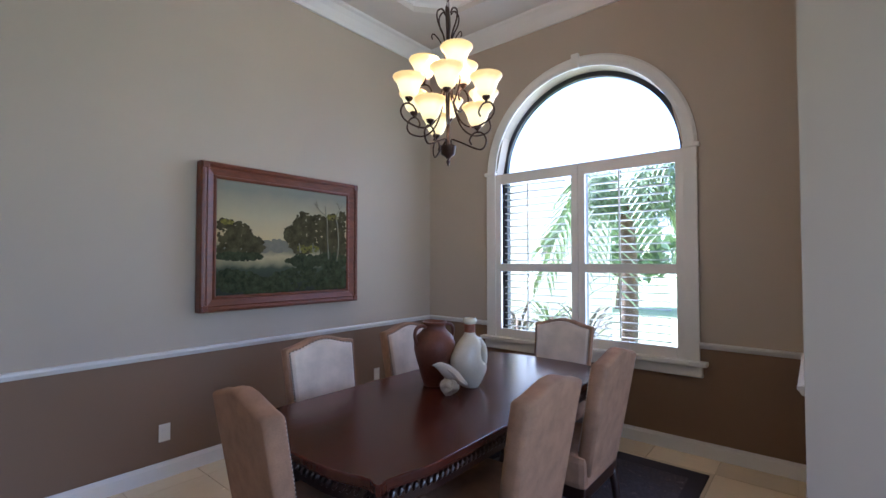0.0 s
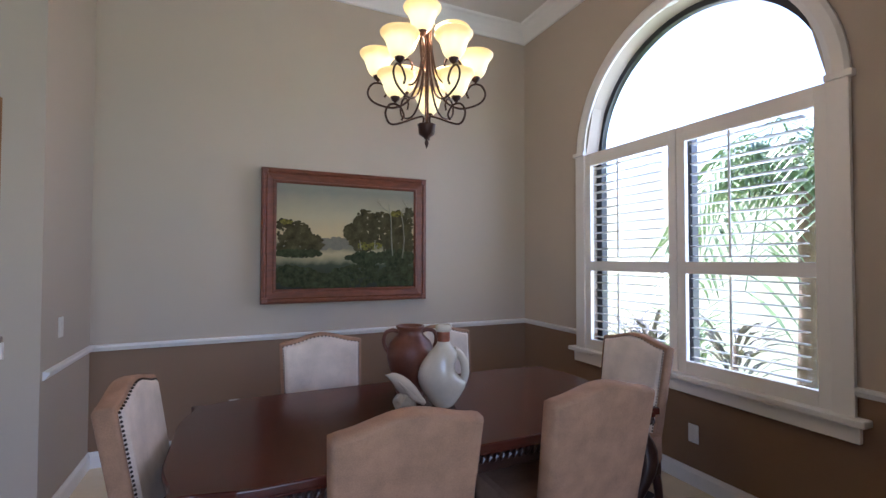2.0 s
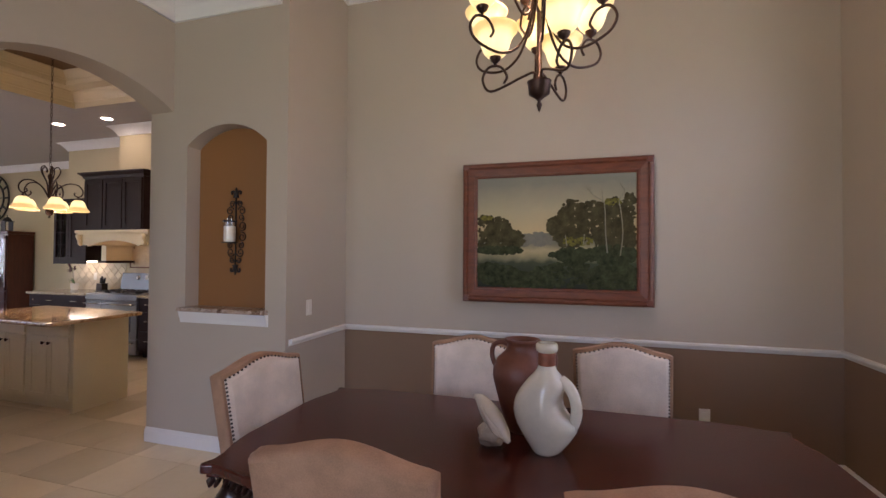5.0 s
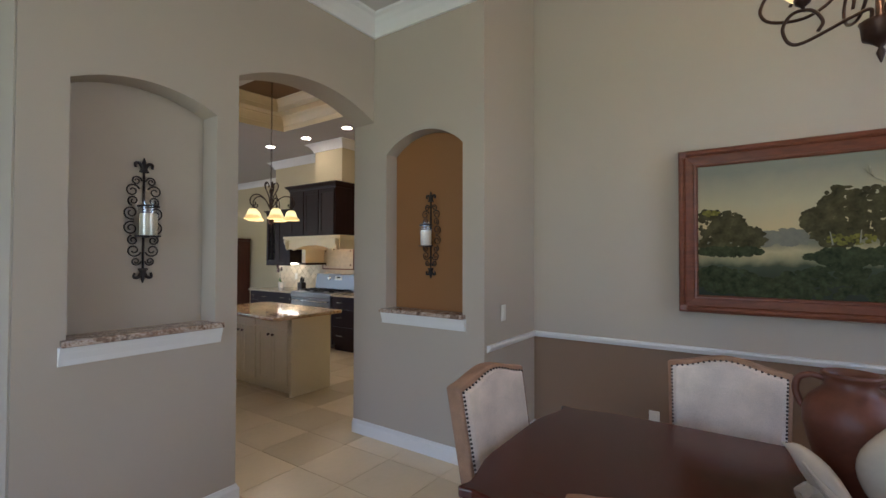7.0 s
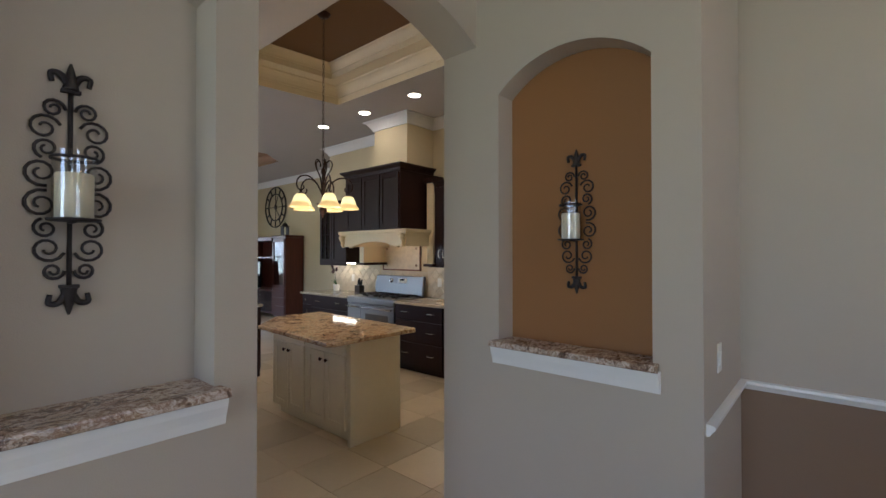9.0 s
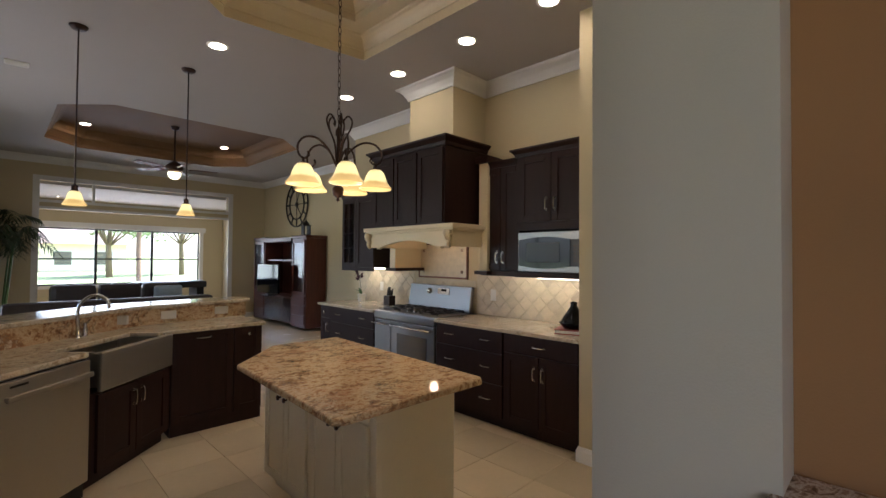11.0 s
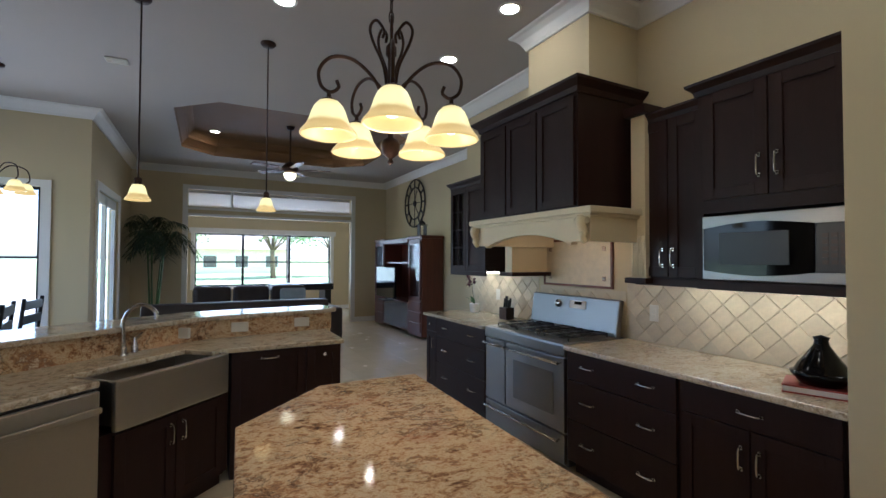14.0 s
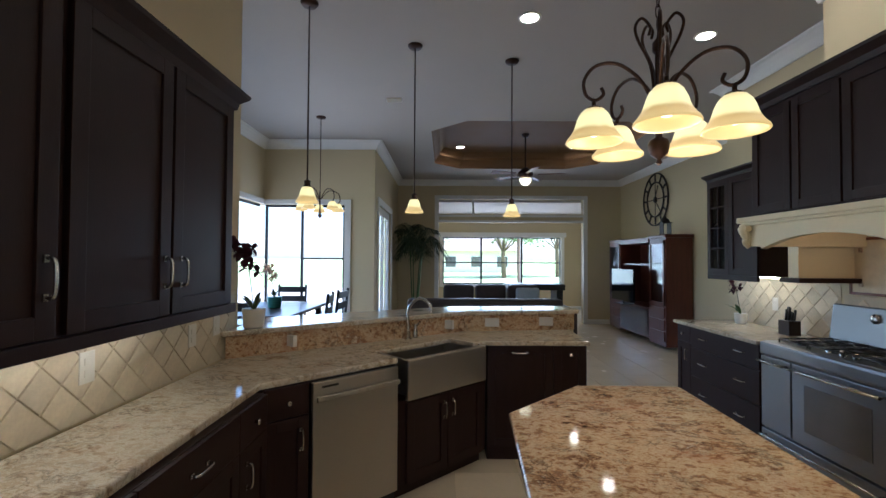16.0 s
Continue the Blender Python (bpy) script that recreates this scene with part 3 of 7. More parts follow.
structure("trim_foyer_crown", bm, TRIM, "white crown moulding in the foyer")
bm = bmesh.new()
sweep(bm, crown(CEIL, 0.13), [(RW, -2.22), (RW, -3.69), (-4.76, -3.69), (-4.76, -4.36), (RW, -4.36), (RW, -6.2), (LRX, -6.2), (LRX, LRY), (-1.08, LRY), (-1.08, -8.5), (0.7, -8.5), (0.7, LWE)])
structure("trim_kitchen_crown", bm, TRIM, "white crown moulding in kitchen and living room")
# rail and skirting
bm = bmesh.new()
sweep(bm, RAIL, [(-2.555, WY), (PW, WY), (PW, JY), (NX - 0.035, JY)])
sweep(bm, RAIL, [(RX, RY + 0.03), (RX, WY), (-0.585, WY)])
structure("trim_chair_rail", bm, TRIM, "white moulded chair rail")
bm = bmesh.new()
sweep(bm, BASE, [(RX + 0.5, RY), (RX, RY), (RX, WY), (PW, WY), (PW, JY), (NX, JY), (NX, AYB)])
sweep(bm, BASE, [(-1.315, AYB), (-1.315, AY), (-0.29, AY), (-0.29, LWE)])
sweep(bm, BASE, [(PX, DY0 - 0.1), (PX, -2.21), (PX - 0.1, -2.21)])
sweep(bm, BASE, [(LRX, -6.2), (LRX, LRY), (-5.5, LRY)])
sweep(bm, BASE, [(-7.56, -1.2), (-7.56, -2.85), (RW - 0.13, -2.85)])
sweep(bm, BASE, [(LRX, SRY), (-1.08, SRY)])
structure("baseboard", bm, TRIM, "white moulded baseboards")

# window in the dining room: casing, arch, shutters
win = tagged(new("window_1"), "tall arched window with white plantation shutters", kind="structure")
bm = bmesh.new()
box(bm, -2.555, WX0, WY - 0.028, WY, 0.72, WZS, 0.004)
box(bm, WX1, -0.585, WY - 0.028, WY, 0.72, WZS, 0.004)
box(bm, -2.575, WX0 + 0.005, WY - 0.04, WY, WZS - 0.005, WZS + 0.03, 0.004)
box(bm, WX1 - 0.005, -0.565, WY - 0.04, WY, WZS - 0.005, WZS + 0.03, 0.004)
part("casing", bm, TRIM, win)
bm = bmesh.new()
cx, cz, r0 = (WX0 + WX1) / 2, WZS + 0.03, (WX1 - WX0) / 2
n = 36
rings = []
for i in range(n + 1):
    a = math.pi * i / n
    c, s = math.cos(a), math.sin(a)
    rings.append([bm.verts.new((cx + r * c, y, cz - 0.03 + r * s)) for r, y in ((r0, WY), (r0, WY - 0.02), (r0 + 0.03, WY - 0.03), (r0 + 0.08, WY - 0.03), (r0 + 0.1, WY - 0.02), (r0 + 0.1, WY))])
for a, b in zip(rings, rings[1:]):
    for j in range(6):
        bm.faces.new((a[j], b[j], b[(j + 1) % 6], a[(j + 1) % 6]))
part("arch_casing", bm, TRIM, win)
part("keystone", B((cx - 0.035, cx + 0.035, WY - 0.045, WY, WZS + r0 - 0.01, WZS + r0 + 0.13), bevel=0.008), TRIM, win)
part("window_sill", B((-2.61, -0.53, WY - 0.075, WY + 0.02, 0.69, 0.725), (-2.575, -0.565, WY - 0.035, WY, 0.60, 0.69), bevel=0.008), TRIM, win)
bm = bmesh.new()
for i in range(n):
    a, b = math.pi * i / n, math.pi * (i + 1) / n
    for r, q in ((r0 - 0.005, r0 - 0.05),):
        vs = [(cx + rr * math.cos(t), y, WZS + rr * math.sin(t)) for rr, t, y in ((r, a, WY + 0.13), (r, b, WY + 0.13), (q, b, WY + 0.13), (q, a, WY + 0.13))]
        bm.faces.new([bm.verts.new(v) for v in vs])
        vs = [(cx + q * math.cos(t), y, WZS + q * math.sin(t)) for t, y in ((a, WY + 0.13), (b, WY + 0.13), (b, WY + 0.18), (a, WY + 0.18))]
        bm.faces.new([bm.verts.new(v) for v in vs])
box(bm, WX0, WX1, WY + 0.12, WY + 0.18, WZS - 0.03, WZS + 0.03)
for x in (WX0 + 0.03, cx, WX1 - 0.03):
    box(bm, x - 0.03, x + 0.03, WY + 0.12, WY + 0.18, WZ0, WZS)
box(bm, WX0, WX1, WY + 0.12, WY + 0.18, 1.415, 1.46)
part("outer_frame", bm, BLACK, win, "dark bronze outer window frame")
pane = part("pane", B((WX0, WX1, WY + 0.148, WY + 0.152, WZ0, WZS + r0)), GLASS, win)
pane.visible_shadow = False
SHF = [(WX0, -1.56), (-1.555, WX1)]
slats = None
for x0, x1 in SHF:
    bm = bmesh.new()
    for b in ((x0, x0 + 0.062, 0.725, 2.40), (x1 - 0.062, x1, 0.725, 2.40), (x0 + 0.062, x1 - 0.062, 0.725, 0.81), (x0 + 0.062, x1 - 0.062, 1.395, 1.475), (x0 + 0.062, x1 - 0.062, 2.295, 2.40)):
        box(bm, b[0], b[1], WY - 0.012, WY + 0.022, b[2], b[3], 0.003)
    sh = part("shutter", bm, TRIM, win, "white shutter panel with open louvres")
    for z0, z1, k in ((0.81, 1.395, 9), (1.475, 2.295, 12)):
        for i in range(k):
            z = z0 + (i + 0.5) * (z1 - z0) / k
            if slats is None:
                bm = bmesh.new()
                lathe(bm, [(0.0001, -0.325), (0.031, -0.325), (0.031, 0.325), (0.0001, 0.325)], 12, flat=0.16)
                slats = part("slat", bm, TRIM, sh, m=Matrix.Translation(((x0 + x1) / 2, WY + 0.006, z)) @ pose(0, 0, 0, 0, 90, 0) @ pose(0, 0, 0, 0, 0, 86))
            else:
                again(slats, Matrix.Translation(((x0 + x1) / 2, WY + 0.006, z)) @ pose(0, 0, 0, 0, 90, 0) @ pose(0, 0, 0, 0, 0, 86), sh)
        part("tilt_rod", B(((x0 + x1) / 2 - 0.006 - 0.06, (x0 + x1) / 2 + 0.006 - 0.06, WY - 0.034, WY - 0.024, z0 + 0.03, z1 - 0.01)), TRIM, sh)

# niche sills
for nm, poly, zz in (("niche_sill", [(NX - 0.13, NY0 - 0.0), (NX + 0.055, NY0 - 0.03), (NX + 0.055, NY1 + 0.035), (NX - 0.13, NY1)], NZ0), ("niche_sill", [(LX0 - 0.03, AY + 0.055), (LX0, AYB + 0.07), (LX1, AYB + 0.07), (LX1 + 0.03, AY + 0.055)], NZ0 + 0.03)):
    sill = tagged(new(nm), "granite niche sill with white moulding below", kind="structure")
    bm = bmesh.new()
    prism(bm, poly, zz - 0.03, zz, 0.006)
    part("slab", bm, GRANITE_SILL, sill)
    bm = bmesh.new()
    prof = [(0, zz - 0.12), (0.012, zz - 0.118), (0.018, zz - 0.09), (0.03, zz - 0.06), (0.036, zz - 0.032), (0, zz - 0.032)]
    if zz and poly[0][0] == NX - 0.13:
        sweep(bm, prof, [(NX, NY1 + 0.03), (NX, NY0 - 0.03)])
    else:
        sweep(bm, prof, [(LX0 - 0.03, AY), (LX1 + 0.03, AY)])
    part("moulding", bm, TRIM, sill)

# pantry door casing and open leaf
door = tagged(new("door_1"), "pantry doorway with cream casing and an open door", kind="structure")
bm = bmesh.new()
for y0, y1, z0, z1 in ((DY0 - 0.09, DY0, 0, DZ + 0.09), (DY1, DY1 + 0.09, 0, DZ + 0.09), (DY0, DY1, DZ, DZ + 0.09)):
    box(bm, PX, PX + 0.018, y0, y1, z0, z1, 0.004)
    box(bm, PX + 0.016, PX + 0.028, y0 + (0 if y0 != DY1 else 0.06), y1 - (0 if y1 != DY0 else 0.06), z0 if z0 == 0 else DZ + 0.06, z1, 0.004)
part("casing", bm, CREAM_TRIM, door)
part("jamb", B((PX - 0.13, PX, DY0 - 0.002, DY0 + 0.016, 0, DZ), (PX - 0.13, PX, DY1 - 0.016, DY1 + 0.002, 0, DZ), (PX - 0.13, PX, DY0, DY1, DZ - 0.016, DZ + 0.002)), CREAM_TRIM, door)
leaf = part("leaf", B((PX - 0.85, PX - 0.13, DY1 - 0.055, DY1 - 0.02, 0.01, DZ - 0.02), bevel=0.003), TRIM, door)
for z in (0.25, 1.05, 1.78):
    part("hinge", B((PX - 0.15, PX - 0.118, DY1 - 0.062, DY1 - 0.016, z, z + 0.09)), BLACK, leaf)

# openings and windows of the far rooms
op = tagged(new("opening_1"), "white cased opening with a glazed transom above", kind="structure")
part("casing", B((-5.6, -5.5, LRY, LRY + 0.025, 0, 3.04), (-2.06, -1.96, LRY, LRY + 0.025, 0, 3.04), (-5.5, -2.06, LRY, LRY + 0.025, 2.95, 3.04), (-5.5, -2.06, LRY, LRY + 0.025, 2.40, 2.45), (-5.5, -2.06, LRY, LRY + 0.025, 2.53, 2.58), (-2.9, -2.86, LRY - 0.1, LRY + 0.02, 2.58, 2.95)), TRIM, op)
tp = part("pane", B((-5.5, -2.06, LRY - 0.08, LRY - 0.076, 2.58, 2.95)), GLASS, op)
tp.visible_shadow = False
sw = tagged(new("window_2"), "wide sunroom window in three dark-framed panes", kind="structure")
part("casing", B((-5.85, -5.75, SRY, SRY + 0.02, 0.68, 2.3), (-2.15, -2.05, SRY, SRY + 0.02, 0.68, 2.3), (-5.9, -2.0, SRY, SRY + 0.05, 2.2, 2.34), (-5.85, -2.05, SRY, SRY + 0.04, 0.68, 0.76)), TRIM, sw)
bm = bmesh.new()
for x in (-5.75, -4.56, -3.32, -2.15):
    box(bm, x - 0.03, x + 0.03, SRY - 0.1, SRY - 0.05, 0.76, 2.2)
for z in (0.78, 1.42, 2.18):
    box(bm, -5.75, -2.15, SRY - 0.09, SRY - 0.055, z - 0.018, z + 0.018)
part("window_frame", bm, BLACK, sw, "dark bronze window frame")
for i, (a, b) in enumerate(((-5.75, -4.56), (-4.56, -3.32), (-3.32, -2.15))):
    q = part("pane", B((a, b, SRY - 0.074, SRY - 0.07, 0.76, 2.2)), GLASS, sw)
    q.visible_shadow = False
nw = tagged(new("window_3"), "tall corner windows of the breakfast nook", kind="structure")
part("casing", B((-0.7, -0.6, -8.5, -8.475, 0.04, 2.46), (-0.6, 0.7, -8.5, -8.475, 2.38, 2.46), (0.675, 0.7, -8.475, -5.2, 2.38, 2.46), (0.675, 0.7, -5.2, -5.1, 0.04, 2.46)), TRIM, nw)
bm = bmesh.new()
for x in (-0.58, 0.1, 0.68):
    box(bm, x - 0.02, x + 0.02, -8.6, -8.56, 0.12, 2.38)
for y in (-7.4, -6.3, -5.22):
    box(bm, 0.76, 0.8, y - 0.02, y + 0.02, 0.12, 2.38)
box(bm, -0.6, 0.7, -8.59, -8.56, 2.34, 2.38), box(bm, 0.76, 0.79, -8.5, -5.2, 2.34, 2.38), box(bm, -0.6, 0.1, -8.585, -8.56, 1.5, 1.525)
part("window_frame", bm, BLACK, nw, "dark bronze window frame")
for b in ((-0.6, 0.7, -8.58, -8.576, 0.12, 2.38), (0.776, 0.78, -8.5, -5.2, 0.12, 2.38)):
    q = part("pane", B(b), GLASS, nw)
    q.visible_shadow = False
gd = tagged(new("door_2"), "white framed glazed door to the terrace", kind="structure")
part("casing", B((-1.105, -1.08, -8.9, -8.79, 0, 2.55), (-1.105, -1.08, -10.7, -10.6, 0, 2.55), (-1.105, -1.08, -10.6, -8.9, 2.44, 2.55)), TRIM, gd)
part("door_frame", B((-1.05, -1.0, -10.6, -10.48, 0, 2.44), (-1.05, -1.0, -9.02, -8.9, 0, 2.44), (-1.05, -1.0, -9.81, -9.69, 0, 2.44), (-1.05, -1.0, -10.48, -9.02, 2.3, 2.44), (-1.05, -1.0, -10.48, -9.02, 0, 0.25)), TRIM, gd)
q = part("pane", B((-1.03, -1.025, -10.48, -9.02, 0.25, 2.3)), GLASS, gd)
q.visible_shadow = False

# ---- dining room things ----


def dining_chair():
    c = thing("dining_chair", "beige velvet dining chair with nailhead trim and camel back", "chair", group="chairs round the dining table")
    # back leans; the sitter faces local +y
    def back_outline(w0, w1, z0, z1, n=20):
        pts = []
        for i in range(n + 1):
            u = -1 + 2 * i / n
            pts.append((u * w1, z1 + 0.045 * math.cos(u * math.pi * 0.5) ** 2 - (0.006 if abs(u) > 0.95 else 0)))
        return [(-w0, z0)] + pts + [(w0, z0)]
    out = back_outline(0.225, 0.248, 0.40, 0.985)
    bm = bmesh.new()
    rows = []
    for y, k in ((0.004, 0.985), (-0.008, 1.0), (-0.05, 0.99), (-0.066, 0.965), (-0.07, 0.93)):
        rows.append([bm.verts.new((x * k, y - (z - 0.45) * 0.17, z if z < 0.5 else z - (1 - k) * 0.25)) for x, z in out])
    for a, b in zip(rows, rows[1:]):
        for i in range(len(out)):
            f = bm.faces.new((a[i], a[(i + 1) % len(out)], b[(i + 1) % len(out)], b[i]))
            f.smooth = True
    bm.faces.new(rows[0][::-1]), bm.faces.new(rows[-1])
    bmesh.ops.recalc_face_normals(bm, faces=bm.faces)
    back = part("backrest", bm, FABRIC_BACK, c, "tan velvet backrest")
    bm = bmesh.new()
    inn = [(x * 0.93, z - 0.018) for x, z in out]
    f0 = [bm.verts.new((x, 0.004 - (z - 0.45) * 0.17, z)) for x, z in inn]
    f1 = [bm.verts.new((x * 0.9, 0.022 - (z - 0.45) * 0.17, z - 0.01)) for x, z in inn]
    for i in range(len(inn)):
        bm.faces.new((f0[i], f0[(i + 1) % len(inn)], f1[(i + 1) % len(inn)], f1[i])).smooth = True
    bm.faces.new(f1)
    bmesh.ops.recalc_face_normals(bm, faces=bm.faces)
    part("back_pad", bm, FABRIC, back, "pale velvet front pad")
    bm = bmesh.new()
    path = []
    for a, b in zip(inn, inn[1:]):
        d = math.hypot(b[0] - a[0], b[1] - a[1])
        for i in range(max(1, int(d / 0.016))):
            t = i / max(1, int(d / 0.016))
            path.append((a[0] + (b[0] - a[0]) * t, a[1] + (b[1] - a[1]) * t))
    for x, z in path:
        bmesh.ops.create_icosphere(bm, subdivisions=1, radius=0.0058, matrix=Matrix.Translation((x * 0.985, 0.008 - (z - 0.45) * 0.17, z)))
    part("nailhead_trim", bm, NAIL, back, "dark metal nailheads")
    bm = bmesh.new()
    box(bm, -0.25, 0.25, -0.05, 0.44, 0.33, 0.50, 0.035)
    part("seat", bm, FABRIC_BACK, c)
    bm = bmesh.new()
    box(bm, -0.24, 0.24, -0.04, 0.42, 0.27, 0.345, 0.006)
    part("seat_frame", bm, CARVED, c)
    for x, y, s in ((-0.21, 0.38, 1), (0.21, 0.38, 1), (-0.21, -0.02, -1), (0.21, -0.02, -1)):
        bm = bmesh.new()
        tube(bm, spline([(x, y, 0.30), (x * 1.04, y + 0.02 * s, 0.16), (x * 1.02, y + 0.03 * s, 0.0)], 4), 0.028, 8, 0.7)
        part("leg", bm, CARVED, c)
    return c


chair = dining_chair()
chair.matrix_basis = pose(-2.17, 1.66, 0, 0, 0, -90)
copy_thing(chair, pose(-2.19, 2.455, 0, 0, 0, -90))
copy_thing(chair, pose(-0.845, 1.678, 0, 0, 0, 90))
copy_thing(chair, pose(-0.845, 2.45, 0, 0, 0, 90))
copy_thing(chair, pose(-1.50, 0.925, 0, 0, 0, -5))
copy_thing(chair, pose(-1.484, 3.345, 0, 0, 0, 180))

# table
tb = thing("dining_table", "dark mahogany dining table with carved edge and pedestals", "table", (-1.465, 2.03, 0))


def table_outline(k=0.0):
    hx, hy, pts = 0.51 - k, 1.075 - k, []
    for sx, sy in ((1, 1), (-1, 1), (-1, -1), (1, -1)):
        q = [(0.0, 0.30), (0.006, 0.24), (0.022, 0.18), (0.036, 0.12), (0.040, 0.08), (0.032, 0.052), (0.030, 0.040), (0.042, 0.030), (0.056, 0.034), (0.085, 0.045), (0.13, 0.040), (0.19, 0.022), (0.25, 0.007), (0.31, 0.0)]
        q = [(sx * (hx - a), sy * (hy - b)) for a, b in q]
        pts += q if sx * sy > 0 else q[::-1]
    return pts


bm = bmesh.new()
prism(bm, table_outline(), 0.732, 0.766, 0.007)
prism(bm, table_outline(0.014), 0.718, 0.735, 0.004)
part("tabletop", bm, TABLE_WOOD, tb)
bm = bmesh.new()
prism(bm, table_outline(0.05), 0.635, 0.72)
part("apron", bm, CARVED, tb)
bm = bmesh.new()
ol = table_outline(0.022)
for a, b in zip(ol, ol[1:] + ol[:1]):
    d = math.hypot(b[0] - a[0], b[1] - a[1])
    k = max(1, int(d / 0.03))
    for i in range(k):
        x, y = a[0] + (b[0] - a[0]) * (i + 0.5) / k, a[1] + (b[1] - a[1]) * (i + 0.5) / k
        m = Matrix.Translation((x, y, 0.699)) @ Matrix.Rotation(math.atan2(b[1] - a[1], b[0] - a[0]), 4, "Z") @ Matrix.Rotation(0.5, 4, "Y") @ Matrix.Diagonal((0.010, 0.014, 0.022, 1))
        bmesh.ops.create_icosphere(bm, subdivisions=1, radius=1, matrix=m)
part("carved_gadroon", bm, CARVED, tb, "carved gadrooned edge")
for y in (-0.6, 0.6):
    bm = bmesh.new()
    lathe(bm, [(0.22, 0.06), (0.2, 0.1), (0.1, 0.16), (0.09, 0.22), (0.15, 0.3), (0.17, 0.4), (0.13, 0.5), (0.08, 0.55), (0.14, 0.6), (0.18, 0.64)], 20, (0, y, 0))
    part("pedestal", bm, CARVED, tb)
for sx in (-1, 1):
    for sy in (-1, 1):
        bm = bmesh.new()
        tube(bm, spline([(sx * 0.38, sy * 0.95, 0.66), (sx * 0.43, sy * 1.0, 0.5), (sx * 0.37, sy * 0.94, 0.25), (sx * 0.40, sy * 0.97, 0.02)], 5), 0.06, 10, 0.75)
        part("leg", bm, CARVED, tb)
        bm = bmesh.new()
        lathe(bm, [(0.05, 0.0), (0.075, 0.03), (0.07, 0.06), (0.04, 0.09)], 12, (sx * 0.40, sy * 0.97, 0))
        part("foot", bm, CARVED, tb)
# rug
rug = thing("area_rug", "dark patterned wool rug under the dining table", "rug")
part("field", B((-2.5, -0.58, 0.55, 3.46, 0.002, 0.011)), RUG, rug)
part("border", B((-2.6, -2.5, 0.42, 3.59, 0.002, 0.012), (-0.58, -0.48, 0.42, 3.59, 0.002, 0.012), (-2.5, -0.58, 0.42, 0.55, 0.002, 0.012), (-2.5, -0.58, 3.46, 3.59, 0.002, 0.012)), RUG_EDGE, rug)

# pottery on the table
TZ = 0.7665
jar = thing("clay_jar", "brown terracotta jar with two ear handles", "jar", (-1.635, 2.012, TZ))
bm = bmesh.new()
lathe(bm, [(0.0, 0), (0.062, 0), (0.068, 0.015), (0.086, 0.08), (0.108, 0.155), (0.122, 0.215), (0.121, 0.255), (0.104, 0.293), (0.078, 0.318), (0.066, 0.332), (0.063, 0.35), (0.068, 0.360), (0.074, 0.366), (0.074, 0.374), (0.064, 0.375), (0.056, 0.34), (0.05, 0.2), (0, 0.1)], 40)
part("body", bm, TERRACOTTA, jar)
for s in (-1, 1):
    bm = bmesh.new()
    c, d = s * math.cos(radians(76)), s * math.sin(radians(76))
    tube(bm, spline([(r * c, r * d, z) for r, z in ((0.062, 0.346), (0.095, 0.352), (0.128, 0.338), (0.138, 0.300), (0.128, 0.262), (0.112, 0.240))], 6), 0.0105, 10)
    part("handle", bm, TERRACOTTA, jar)
jug = thing("ceramic_jug", "ivory glazed round flask jug with pierced handle", "jug", (-1.457, 2.122, TZ), 74)
bm = bmesh.new()
# half width on the plain side, half width on the handle side (drawn in where the finger hole is), height
SILHOUETTE = [(0.046, 0.046, 0.0), (0.056, 0.056, 0.008), (0.085, 0.085, 0.045), (0.112, 0.110, 0.085), (0.124, 0.112, 0.115), (0.128, 0.080, 0.14), (0.126, 0.060, 0.165), (0.118, 0.056, 0.19), (0.104, 0.060, 0.215), (0.086, 0.070, 0.24), (0.066, 0.066, 0.265), (0.047, 0.049, 0.285), (0.036, 0.036, 0.30), (0.031, 0.031, 0.315), (0.029, 0.029, 0.325)]
rings = []
for xl, xr, z in SILHOUETTE:
    dep = 0.032 + 0.052 * math.sin(math.pi * min(1, max(0, (z + 0.06) / 0.40)))
    dep = min(dep, xl * 0.98) if z > 0.27 else dep
    rings.append([bm.verts.new(((xr if math.cos(a) > 0 else xl) * math.cos(a), dep * math.sin(a), z)) for a in (2 * math.pi * k / 32 for k in range(32))])
for a, b in zip(rings, rings[1:]):
    for k in range(32):
        bm.faces.new((a[k], a[(k + 1) % 32], b[(k + 1) % 32], b[k])).smooth = True
bm.faces.new(rings[0][::-1])
part("body", bm, CERAMIC, jug)
bm = bmesh.new()
tube(bm, spline([(0.052, 0, 0.268), (0.078, 0, 0.250), (0.099, 0, 0.220), (0.109, 0, 0.185), (0.110, 0, 0.150), (0.101, 0, 0.118), (0.085, 0, 0.095)], 7), 0.0205, 14)
part("handle", bm, CERAMIC, jug)
bm = bmesh.new()
lathe(bm, [(0.030, 0.312)] + [(0.031 + (0.003 if k % 2 else 0), 0.316 + 0.0055 * k) for k in range(9)] + [(0.030, 0.366)], 24)
part("cord_wrap", bm, COPPER_WRAP, jug, "copper coloured cord wrap")
bm = bmesh.new()
lathe(bm, [(0.030, 0.362), (0.039, 0.368), (0.0415, 0.380), (0.040, 0.392), (0.034, 0.398), (0.026, 0.397), (0.022, 0.375)], 24)
part("lip", bm, CERAMIC, jug)
bird = thing("bird_figurine", "white glazed ceramic bird perched on a rock", "figurine", (-1.44, 1.913, TZ), 53.6)
bm = bmesh.new()
bmesh.ops.create_icosphere(bm, subdivisions=3, radius=0.05, matrix=Matrix.Translation((0.0, 0, 0.045)) @ Matrix.Diagonal((1.0, 0.85, 1.05, 1)))
for v in bm.verts:
    v.co += 0.016 * noise.noise_vector(v.co * 28)
    v.co.z = max(v.co.z, 0)
